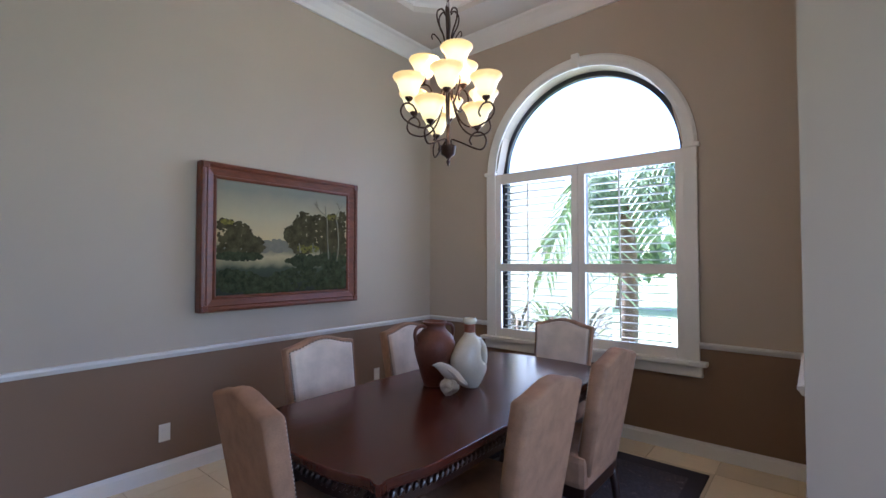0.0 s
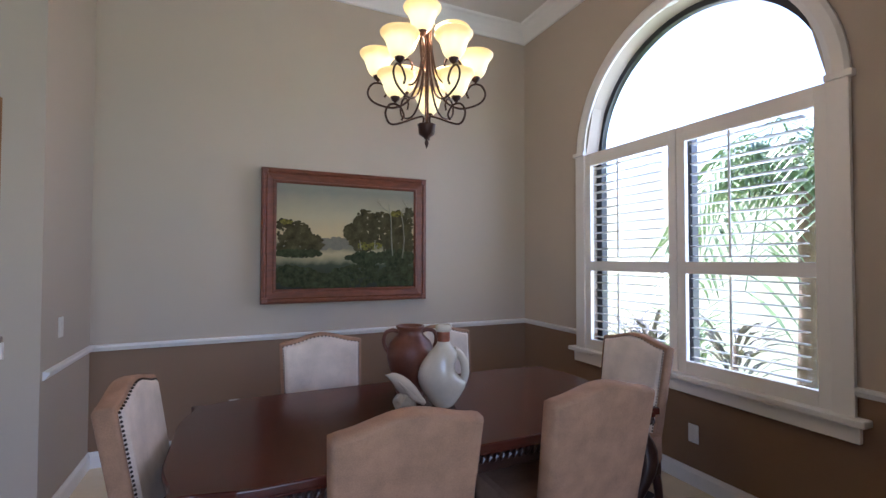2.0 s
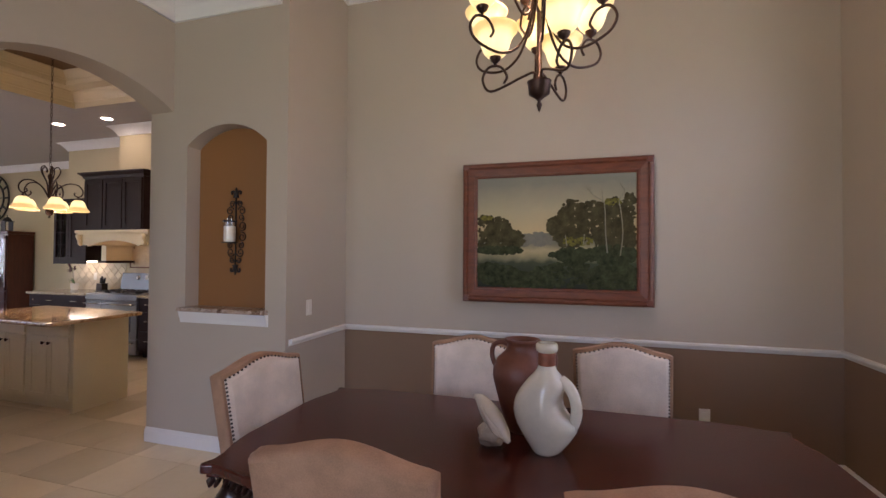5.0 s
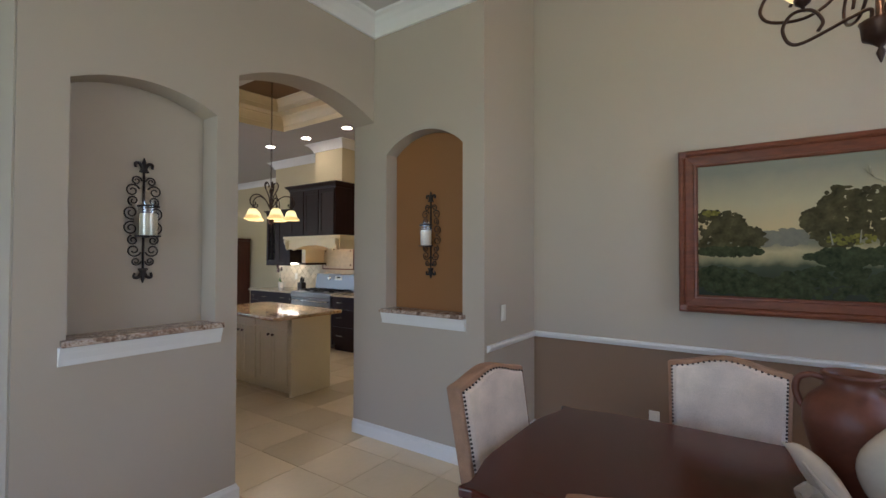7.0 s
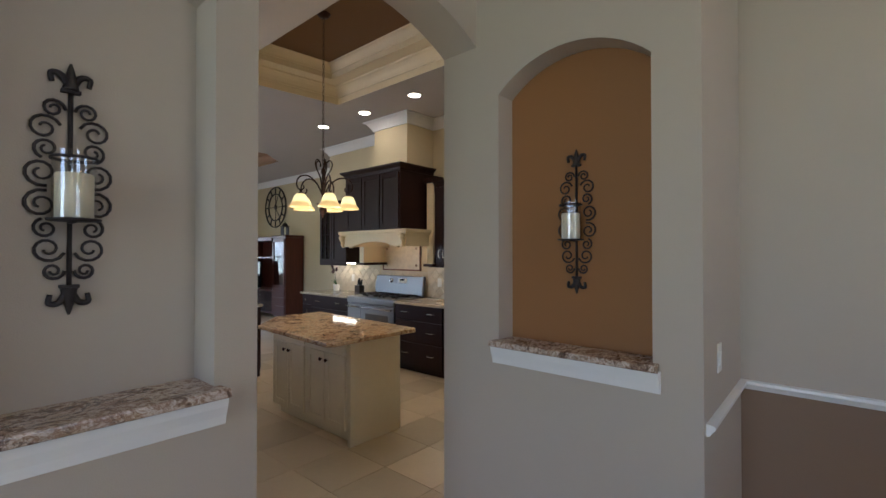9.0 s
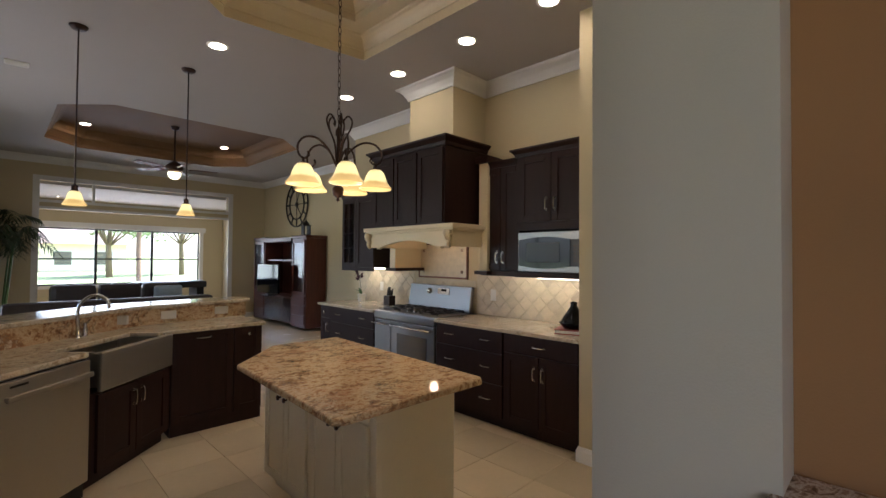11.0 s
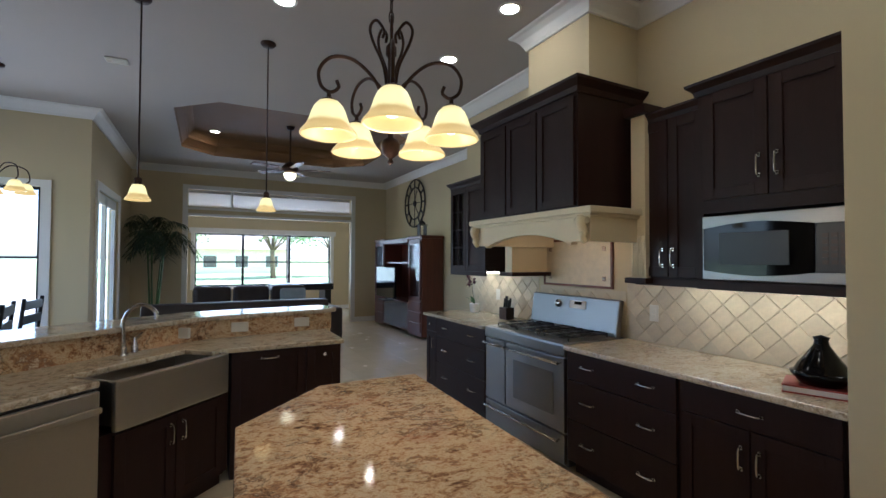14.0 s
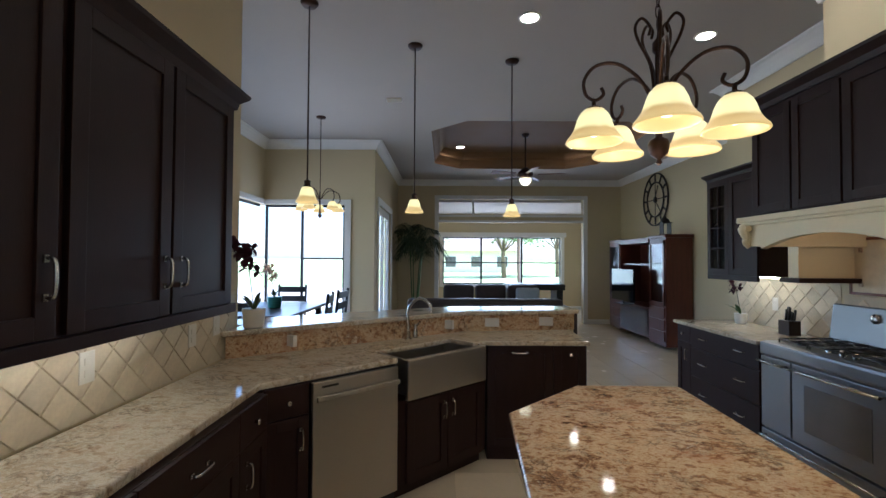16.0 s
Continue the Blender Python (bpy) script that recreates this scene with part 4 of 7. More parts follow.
part("rock", bm, CERAMIC, bird)
bm = bmesh.new()
rings = []
for x, z, r in ((-0.098, 0.166, 0.002), (-0.086, 0.167, 0.006), (-0.074, 0.167, 0.015), (-0.060, 0.163, 0.021), (-0.044, 0.153, 0.027), (-0.022, 0.136, 0.034), (0.002, 0.116, 0.038), (0.028, 0.095, 0.036), (0.052, 0.077, 0.028), (0.074, 0.061, 0.019), (0.092, 0.049, 0.014), (0.100, 0.043, 0.008)):
    rings.append([bm.verts.new((x + 0.6 * r * math.sin(a), 0.9 * r * math.cos(a), z + 0.8 * r * math.sin(a))) for a in (2 * math.pi * k / 16 for k in range(16))])
for a, b in zip(rings, rings[1:]):
    for k in range(16):
        bm.faces.new((a[k], a[(k + 1) % 16], b[(k + 1) % 16], b[k])).smooth = True
bm.faces.new(rings[0][::-1]), bm.faces.new(rings[-1])
for sy in (-1, 1):
    for k in range(5):
        tube(bm, spline([(-0.02 + 0.012 * k, sy * (0.030 + 0.001 * k), 0.146 - 0.014 * k), (0.025 + 0.008 * k, sy * 0.036, 0.112 - 0.010 * k), (0.070 + 0.004 * k, sy * 0.018, 0.074 - 0.005 * k)], 4), 0.005, 6, 0.6)
part("bird", bm, CERAMIC, bird)

# landscape picture
PXF = PW + 0.02
pic = thing("framed_painting", "landscape oil painting in a wide wooden frame", "painting", (PXF, 2.055, 1.678))
bm = bmesh.new()
w, h = 0.715, 0.555
prof = [(0, 0), (0, 0.076), (0.006, 0.086), (0.02, 0.090), (0.032, 0.086), (0.038, 0.076), (0.046, 0.080), (0.070, 0.072), (0.092, 0.066), (0.098, 0.072), (0.108, 0.072), (0.118, 0.06), (0.118, 0.0)]
loops = []
for o, d in prof:
    loops.append([bm.verts.new((d, s * (w - o), t * (h - o))) for s, t in ((-1, -1), (1, -1), (1, 1), (-1, 1))])
for a, b in zip(loops, loops[1:]):
    for i in range(4):
        bm.faces.new((a[i], a[(i + 1) % 4], b[(i + 1) % 4], b[i]))
bmesh.ops.recalc_face_normals(bm, faces=bm.faces)
part("frame", bm, FRAME_WOOD, pic)
for s in (-1, 1):
    for t in (-1, 1):
        bm = bmesh.new()
        box(bm, 0.080, 0.096, s * (w - 0.03) - 0.022, s * (w - 0.03) + 0.022, t * (h - 0.03) - 0.022, t * (h - 0.03) + 0.022, 0.006)
        part("corner_ornament", bm, FRAME_WOOD, pic)


def canvas_material():
    m = bpy.data.materials.new("landscape_oil_paint")
    m.use_nodes = True
    n, l = m.node_tree.nodes, m.node_tree.links
    p = n["Principled BSDF"]
    p.inputs["Roughness"].default_value = 0.8
    tc, sep = n.new("ShaderNodeTexCoord"), n.new("ShaderNodeSeparateXYZ")
    l.new(tc.outputs["Object"], sep.inputs[0])
    mr = n.new("ShaderNodeMapRange")
    mr.inputs["From Min"].default_value, mr.inputs["From Max"].default_value = -0.43, 0.43
    l.new(sep.outputs["Z"], mr.inputs["Value"])
    nz = n.new("ShaderNodeTexNoise")
    nz.inputs["Scale"].default_value, nz.inputs["Detail"].default_value = 9, 8
    l.new(tc.outputs["Object"], nz.inputs["Vector"])
    ad = n.new("ShaderNodeMath")
    ad.operation = "MULTIPLY_ADD"
    ad.inputs[1].default_value = 0.10
    l.new(nz.outputs["Fac"], ad.inputs[0])
    l.new(mr.outputs[0], ad.inputs[2])
    rp = n.new("ShaderNodeValToRGB")
    rp.color_ramp.elements.remove(rp.color_ramp.elements[1])
    stops = [(0.0, (24, 28, 18)), (0.18, (40, 46, 28)), (0.27, (58, 62, 40)), (0.31, (120, 114, 84)), (0.38, (168, 152, 112)), (0.43, (120, 114, 88)), (0.46, (104, 100, 82)), (0.54, (184, 162, 118)), (0.75, (166, 154, 122)), (1.05, (124, 122, 106))]
    for i, (pos, col) in enumerate(stops):
        e = rp.color_ramp.elements[0] if i == 0 else rp.color_ramp.elements.new(pos)
        e.position, e.color = pos, rgb(*col)
    l.new(ad.outputs[0], rp.inputs["Fac"])
    l.new(rp.outputs[0], p.inputs["Base Color"])
    return m


part("canvas", B((0.05, 0.058, -w + 0.11, w - 0.11, -h + 0.11, h - 0.11)), canvas_material(), pic, "river landscape with trees at dusk")
TREE_PAINT = mat("dark_tree_oil_paint", rgb(68, 62, 40), 0.85, scale=14, vary=0.7, bump=0.3)
TREE_PAINT3 = mat("mossy_bank_oil_paint", rgb(54, 58, 38), 0.85, scale=25, vary=0.7, bump=0.3)
TREE_PAINT2 = mat("olive_oil_paint", rgb(104, 98, 36), 0.5, scale=30, vary=0.6, bump=0.3)
TRUNK_PAINT = mat("pale_trunk_oil_paint", rgb(128, 122, 98), 0.5, scale=30, vary=0.3)


def foliage(name, masses, material, depth, seed, size=0.022, count=90):
    """Painted foliage: each mass is a cloud of small uneven brush dabs."""
    r_ = random.Random(seed)
    for u, v, ru, rv in masses:
        bm = bmesh.new()
        y0, z0 = (u - 0.5) * 1.21, (0.5 - v) * 0.89
        for i in range(count):
            a, q = r_.random() * 6.283, math.sqrt(r_.random())
            y, z = y0 + 1.21 * ru * q * math.cos(a), z0 + 0.89 * rv * q * math.sin(a)
            if abs(y) > 0.585 or abs(z) > 0.425:
                continue
            w_, h_ = size * r_.uniform(0.6, 1.5), size * r_.uniform(0.5, 1.1)
            d_ = depth + 0.0012 * r_.random()
            bm.faces.new([bm.verts.new((d_, y + w_ * math.cos(b) * r_.uniform(0.7, 1.2), z + h_ * math.sin(b) * r_.uniform(0.7, 1.2))) for b in (2 * math.pi * j / 7 for j in range(7))])
        part(name, bm, material, pic)


for dull in (TREE_PAINT, TREE_PAINT2, TREE_PAINT3):
    dull.node_tree.nodes["Principled BSDF"].inputs["Specular IOR Level"].default_value = 0.15
HAZE_PAINT = mat("hazy_tree_oil_paint", rgb(104, 98, 80), 0.5, scale=22, vary=0.2, bump=0.3)
foliage("painted_haze", [(0.40, 0.56, 0.12, 0.05), (0.33, 0.57, 0.06, 0.04)], HAZE_PAINT, 0.0583, 1)
foliage("painted_tree", [(0.06, 0.50, 0.11, 0.15), (0.15, 0.50, 0.08, 0.13), (0.25, 0.56, 0.06, 0.07), (0.52, 0.45, 0.05, 0.08), (0.62, 0.40, 0.09, 0.17), (0.74, 0.40, 0.10, 0.16), (0.86, 0.42, 0.09, 0.20), (0.96, 0.40, 0.06, 0.22), (0.60, 0.55, 0.09, 0.08), (0.88, 0.58, 0.13, 0.10)], TREE_PAINT, 0.0600, 2, 0.02, 190)
foliage("painted_bank", [(0.14, 0.66, 0.16, 0.02), (0.62, 0.70, 0.14, 0.05), (0.84, 0.70, 0.17, 0.07), (0.12, 0.87, 0.16, 0.09), (0.30, 0.93, 0.14, 0.07), (0.60, 0.88, 0.24, 0.12), (0.88, 0.88, 0.12, 0.13)], TREE_PAINT3, 0.0615, 3, 0.024, 170)
foliage("painted_light", [(0.60, 0.585, 0.04, 0.035), (0.69, 0.58, 0.05, 0.035), (0.86, 0.25, 0.05, 0.03), (0.07, 0.37, 0.04, 0.02)], TREE_PAINT2, 0.0632, 4, 0.011, 30)
bm = bmesh.new()
for pts in ([(0.825, 0.68), (0.815, 0.50), (0.81, 0.28), (0.79, 0.23), (0.745, 0.19), (0.70, 0.12)], [(0.80, 0.25), (0.795, 0.14)], [(0.735, 0.18), (0.72, 0.10)], [(0.90, 0.70), (0.915, 0.52), (0.905, 0.34), (0.895, 0.24), (0.93, 0.16), (0.96, 0.09)], [(0.93, 0.16), (0.90, 0.09)], [(0.585, 0.62), (0.575, 0.53)], [(0.685, 0.61), (0.69, 0.52)]):
    tube(bm, spline([(0.0655, (u - 0.5) * 1.21, (0.5 - v) * 0.89) for u, v in pts], 4), 0.0058, 4, 0.45)
part("painted_trunks", bm, TRUNK_PAINT, pic)


def plate(name, label, m, holes=True):
    t = thing(name, label, "outlet" if holes else "switch")
    t.matrix_basis = m
    part("cover", B((-0.036, 0.036, -0.006, 0, -0.06, 0.06), bevel=0.003), PLASTIC_W, t)
    if holes:
        for z in (-0.022, 0.022):
            part("socket", B((-0.016, 0.016, -0.009, -0.005, z - 0.014, z + 0.014), bevel=0.003), PLASTIC_W, t)
    else:
        part("rocker", B((-0.014, 0.014, -0.010, -0.005, -0.03, 0.03), bevel=0.002), PLASTIC_W, t)


plate("wall_outlet", "white duplex outlet on the brown lower wall", pose(PW, 1.16, 0.31, 0, 0, 90))
plate("wall_outlet", "white duplex outlet on the brown lower wall", pose(PW, 3.11, 0.34, 0, 0, 90))
plate("wall_outlet", "white duplex outlet below the arched window", pose(-1.455, WY, 0.34, 0, 0, 0))
plate("light_switch", "white rocker switch on the return wall", pose(-2.80, JY, 1.08, 0, 0, 180), False)
plate("light_switch", "white rocker switch on the hall wall", pose(-0.29, -1.3, 1.1, 0, 0, 90), False)


def spiral(cx_, cz_, r, a0, turns, plane="xz", n=18, end=0.25):
    out = []
    for i in range(n + 1):
        t = i / n
        a = a0 + turns * 2 * math.pi * t
        q = r * (1 + (end - 1) * t)
        out.append((cx_ + q * math.cos(a), 0, cz_ + q * math.sin(a)))
    return out


def sconce(at, turn):
    s = thing("candle_sconce", "wrought iron scroll wall sconce holding an ivory candle", "sconce", at, turn, "sconces in the niches")
    bm = bmesh.new()
    tube(bm, [(0, -0.012, -0.28), (0, -0.012, 0.28)], 0.006, 6)
    part("stem", bm, IRON, s)
    for sx in (-1, 1):
        for cx_, cz_, r, a0, tn in ((0.036, 0.215, 0.026, math.pi, -1.5), (0.055, 0.16, 0.036, 0.9 * math.pi, -1.4), (0.05, 0.105, 0.028, -0.4 * math.pi, 1.4), (0.06, 0.04, 0.038, -0.6 * math.pi, 1.5), (0.06, -0.045, 0.038, 0.6 * math.pi, -1.5), (0.05, -0.11, 0.027, 0.4 * math.pi, -1.4), (0.045, -0.165, 0.036, -0.9 * math.pi, 1.4), (0.034, -0.225, 0.024, -math.pi, 1.5)):
            bm = bmesh.new()
            tube(bm, [(sx * x, -0.012, z) for x, y, z in spiral(cx_, cz_, r, a0, tn)], 0.0042, 6, 0.8)
            part("scroll", bm, IRON, s)
    for t in (1, -1):
        bm = bmesh.new()
        tube(bm, spline([(0, -0.012, t * 0.27), (0, -0.012, t * 0.30), (0, -0.012, t * 0.325), (0, -0.012, t * 0.345)], 3), 0.02, 8, 0.15)
        for sx in (-1, 1):
            tube(bm, spline([(0, -0.012, t * 0.272), (sx * 0.02, -0.012, t * 0.31), (sx * 0.042, -0.012, t * 0.312), (sx * 0.04, -0.012, t * 0.288)], 4), 0.010, 8, 0.6)
        box(bm, -0.022, 0.022, -0.022, -0.004, t * 0.268 - 0.005, t * 0.268 + 0.005, 0.002)
        part("fleur_finial", bm, IRON, s)
    bm = bmesh.new()
    lathe(bm, [(0.0, -0.092), (0.058, -0.092), (0.060, -0.086), (0.0, -0.084)], 20, (0, -0.075, 0))
    box(bm, -0.006, 0.006, -0.075, -0.01, -0.096, -0.088)
    part("plate", bm, IRON, s)
    bm = bmesh.new()
    lathe(bm, [(0.050, 0.078), (0.053, 0.076), (0.053, 0.070), (0.050, 0.072)], 20, (0, -0.075, 0))
    box(bm, -0.004, 0.004, -0.03, -0.01, 0.07, 0.078)
    part("ring", bm, IRON, s)
    bm = bmesh.new()
    lathe(bm, [(0.0, -0.083), (0.042, -0.083), (0.042, 0.03), (0.038, 0.034), (0.0, 0.028)], 20, (0, -0.075, 0))
    part("candle", bm, WAX, s, "ivory pillar candle")
    bm = bmesh.new()
    lathe(bm, [(0.048, -0.084), (0.048, 0.092)], 20, (0, -0.075, 0))
    g = part("glass_cylinder", bm, JAR_GLASS, s)
    g.visible_shadow = False


sconce((NX - 0.132, -0.335, 1.672), 90)
sconce((-0.855, AYB + 0.07, 1.695), 180)


def bell(bm, at, r, h, up=True):
    s = 1 if up else -1
    prof = [(0.22, 0.0), (0.36, 0.05), (0.50, 0.17), (0.60, 0.34), (0.67, 0.52), (0.74, 0.66), (0.86, 0.80), (0.97, 0.90), (1.0, 0.97), (0.97, 1.0), (0.90, 0.95), (0.70, 0.70), (0.60, 0.5), (0.50, 0.3), (0.2, 0.06)]
    lathe(bm, [(r * a, s * h * b) for a, b in prof], 24, at)


# dining chandelier
ch = thing("chandelier", "bronze scroll chandelier with twelve lit amber glass shades", "chandelier", (-1.587, 2.082, 2.07))
bm = bmesh.new()
lathe(bm, [(0.001, 0.0), (0.006, 0.012), (0.012, 0.03), (0.006, 0.045), (0.02, 0.06), (0.042, 0.075), (0.046, 0.115), (0.05, 0.125), (0.03, 0.13), (0.011, 0.135), (0.011, 0.72), (0.03, 0.73), (0.03, 0.75), (0.012, 0.76), (0.010, 0.98), (0.001, 0.985)], 18)
part("column", bm, BRONZE, ch)
for k in range(6):
    a = 2 * math.pi * k / 6
    c, s = math.cos(a), math.sin(a)
    bm = bmesh.new()
    tube(bm, spline([(r * c, r * s, z) for r, z in ((0.02, 0.70), (0.03, 0.80), (0.065, 0.88), (0.07, 0.94), (0.04, 0.965), (0.02, 0.94))], 5), 0.005, 6)
    part("crown_scroll", bm, BRONZE, ch)
    if k % 2 == 0:
        bm = bmesh.new()
        tube(bm, spline([(r * c, r * s, z) for r, z in ((0.02, 0.70), (0.05, 0.76), (0.09, 0.80), (0.105, 0.785), (0.10, 0.765))], 4), 0.004, 6)
        part("crown_scroll", bm, BRONZE, ch)
# count, first angle, radius, height of the cups, and how each arm leaves the column
ARMS = [(3, 0.595, 0.179, 0.235, [(0.02, 0.13), (0.022, 0.165), (0.07, 0.150)]), (6, 1.181, 0.258, 0.374, [(0.018, 0.66), (0.032, 0.42), (0.085, 0.27), (0.17, 0.215)]), (3, 1.551, 0.149, 0.543, [(0.018, 0.72), (0.030, 0.52), (0.060, 0.40), (0.11, 0.365)])]
for cnt, a0, rad, zc, start in ARMS:
    for k in range(cnt):
        a = a0 + 2 * math.pi * k / cnt
        c, s = math.cos(a), math.sin(a)
        bm = bmesh.new()
        curl = [(rad + 0.015, zc - 0.135), (rad + 0.052, zc - 0.085), (rad + 0.028, zc - 0.035), (rad - 0.02, zc - 0.034), (rad - 0.048, zc - 0.075), (rad - 0.036, zc - 0.105)]
        tube(bm, spline([(r * c, r * s, z) for r, z in start + curl], 7), 0.0056, 7)
        tube(bm, [(rad * c, rad * s, zc - 0.03), (rad * c, rad * s, zc)], 0.006, 6)
        arm = part("arm", bm, BRONZE, ch)
        bm = bmesh.new()
        lathe(bm, [(0.006, -0.02), (0.02, -0.008), (0.026, 0.008), (0.022, 0.012), (0.0, 0.012)], 14, (rad * c, rad * s, zc))
        part("cup", bm, BRONZE, arm)
        bm = bmesh.new()
        bell(bm, (rad * c, rad * s, zc + 0.004), 0.095, 0.125)
        sh = part("shade", bm, SHADE_GLASS, arm, "lit amber glass bell shade")
        sh.visible_shadow = False
        bm = bmesh.new()
        bmesh.ops.create_icosphere(bm, subdivisions=2, radius=0.024, matrix=Matrix.Translation((rad * c, rad * s, zc + 0.06)))
        part("bulb", bm, SHADE_HOT, arm)


def chain(bm, z0, z1, pitch=0.042):
    n_ = int((z1 - z0) / pitch)
    for i in range(n_):
        z = z0 + (i + 0.5) * (z1 - z0) / n_
        pts = []
        for k in range(11):
            a = 2 * math.pi * k / 10
            u, v = 0.009 * math.cos(a), 0.026 * math.sin(a)
            pts.append((u, 0, z + v) if i % 2 else (0, u, z + v))
        tube(bm, pts, 0.0026, 5)


bm = bmesh.new()
chain(bm, 0.98, DCEIL + 0.3 - 2.07)
part("chain", bm, BRONZE, ch)
bm = bmesh.new()
lathe(bm, [(0.0, DCEIL + 0.27 - 2.07), (0.04, DCEIL + 0.27 - 2.07), (0.065, DCEIL + 0.3 - 2.07)], 20)
part("canopy", bm, BRONZE, ch)

# ---- kitchen things ----


def shaker(bm, x0, x1, z0, z1, y=0.0, t=0.02, st=0.06, panel=True):
    """A framed front in the local xz plane, facing -y."""
    if x1 - x0 < 0.16 or z1 - z0 < 0.16 or not panel:
        box(bm, x0, x1, y - t, y, z0, z1, 0.003)
        return
    box(bm, x0, x0 + st, y - t, y, z0, z1, 0.002)
    box(bm, x1 - st, x1, y - t, y, z0, z1, 0.002)
    box(bm, x0 + st, x1 - st, y - t, y, z0, z0 + st, 0.002)
    box(bm, x0 + st, x1 - st, y - t, y, z1 - st, z1, 0.002)
    box(bm, x0 + st - 0.004, x1 - st + 0.004, y - t * 0.55, y, z0 + st - 0.004, z1 - st + 0.004)


def pull(bm, at, upright, L=0.10):
    x, y, z = at
    h = L / 2
    o = [(-h, 0), (-h, -0.022), (-h * 0.6, -0.030), (h * 0.6, -0.030), (h, -0.022), (h, 0)]
    tube(bm, spline([(x, y + b, z + a) if upright else (x + a, y + b, z) for a, b in o], 4), 0.0055, 7)
    for a in (-h, h):
        box(bm, *((x - 0.007, x + 0.007, y - 0.006, y + 0.001, z + a - 0.01, z + a + 0.01) if upright else (x + a - 0.01, x + a + 0.01, y - 0.006, y + 0.001, z - 0.007, z + 0.007)))


def cabinet(name, label, at, turn, w, d, z0, z1, fronts, wood=None, metal=None, toe=0.0, group=""):
    """fronts: (kind, x0, x1, z0, z1, handle places); the front faces local -y at y=0."""
    wood, metal = wood or ESPRESSO, metal or CHROME
    c = thing(name, label, "cabinet", at, turn, group)
    bm = bmesh.new()
    box(bm, 0, w, 0.0, d, z0 + toe, z1)
    if toe:
        box(bm, 0, w, 0.06, d, z0, z0 + toe)
    part("body", bm, wood, c)
    for kind, x0, x1, a, b, hs in fronts:
        bm = bmesh.new()
        shaker(bm, x0 + 0.003, x1 - 0.003, a + 0.003, b - 0.003, panel=kind in ("door", "panel", "glass"))
        f = part("drawer_front" if kind == "drawer" else "door", bm, wood, c)
        for hx, hz, up in hs:
            bm = bmesh.new()
            if up == "knob":
                lathe(bm, [(0.006, 0), (0.006, 0.012), (0.014, 0.018), (0.013, 0.024), (0.0, 0.026)], 14)
                part("knob", bm, metal, f, m=pose(hx, -0.02, hz, 90, 0, 0))
            else:
                pull(bm, (hx, -0.02, hz), up)
                part("handle", bm, metal, f, "curved nickel handle")
    return c


def crown_wood(parent, path, z, s=0.07, material=None):
    bm = bmesh.new()
    sweep(bm, [(0, z), (0.012, z), (0.02, z + s * 0.4), (s * 0.7, z + s * 0.8), (s * 0.75, z + s), (0, z + s)], path)
    part("crown", bm, material or ESPRESSO, parent)


CT = 0.90


def drawers3(w, z0, z1):
    zs = [z0, z0 + (z1 - z0) * 0.38, z0 + (z1 - z0) * 0.74, z1]
    return [("drawer", 0, w, a, b, [(w * 0.23, (a + b) / 2 + 0.01, False), (w * 0.77, (a + b) / 2 + 0.01, False)]) for a, b in zip(zs, zs[1:])]


BX = -4.66
# along the range wall the fronts face +x: local x runs along +y
cabinet("base_cabinet", "narrow espresso base cabinet with a drawer and door", (BX, -6.05, 0), 90, 0.24, 0.6, 0, CT - 0.035, [("drawer", 0, 0.24, 0.70, 0.865, [(0.12, 0.78, "knob")]), ("door", 0, 0.24, 0.1, 0.70, [(0.19, 0.58, True)])], toe=0.1, group="espresso base cabinets")
cabinet("base_cabinet", "espresso base cabinet with three wide drawers", (BX, -5.81, 0), 90, 0.97, 0.6, 0, CT - 0.035, drawers3(0.97, 0.1, 0.865), toe=0.1, group="espresso base cabinets")
cabinet("base_cabinet", "espresso base cabinet with three wide drawers", (BX, -3.79, 0), 90, 0.83, 0.6, 0, CT - 0.035, drawers3(0.83, 0.1, 0.865), toe=0.1, group="espresso base cabinets")
cabinet("base_cabinet", "espresso base cabinet with a drawer over two doors", (BX, -2.96, 0), 90, 0.74, 0.6, 0, CT - 0.035, [("drawer", 0.02, 0.72, 0.70, 0.865, [(0.37, 0.78, False)]), ("door", 0.02, 0.37, 0.1, 0.70, [(0.33, 0.56, True)]), ("door", 0.37, 0.72, 0.1, 0.70, [(0.41, 0.56, True)])], toe=0.1, group="espresso base cabinets")
for y0, y1 in ((-6.08, -4.835), (-3.795, -2.215)):
    bm = bmesh.new()
    prism(bm, [(RW + 0.003, y0), (-4.61, y0), (-4.61, y1), (RW + 0.003, y1)], CT - 0.034, CT, 0.010)
    solid("countertop", bm, GRANITE_PALE, "pale polished granite countertop with eased edge", "countertop")

# uppers
UX = -4.89
c = cabinet("upper_cabinet", "espresso wall cabinet with a glazed door", (UX, -5.9, 0), 90, 0.72, 0.375, 1.38, 2.30, [("panel", 0.33, 0.72, 1.38, 2.30, [])])
part("glazed_frame", B((0.0, 0.05, -0.02, 0, 1.38, 2.30), (0.28, 0.33, -0.02, 0, 1.38, 2.30), (0.05, 0.28, -0.02, 0, 1.38, 1.44), (0.05, 0.28, -0.02, 0, 2.24, 2.30), (0.157, 0.173, -0.018, -0.004, 1.44, 2.24), (0.05, 0.28, -0.018, -0.004, 1.63, 1.645), (0.05, 0.28, -0.018, -0.004, 1.83, 1.845), (0.05, 0.28, -0.018, -0.004, 2.03, 2.045)), ESPRESSO, c)
part("light_rail", B((0, 0.72, -0.022, 0.0, 1.335, 1.381), bevel=0.004), ESPRESSO, c)
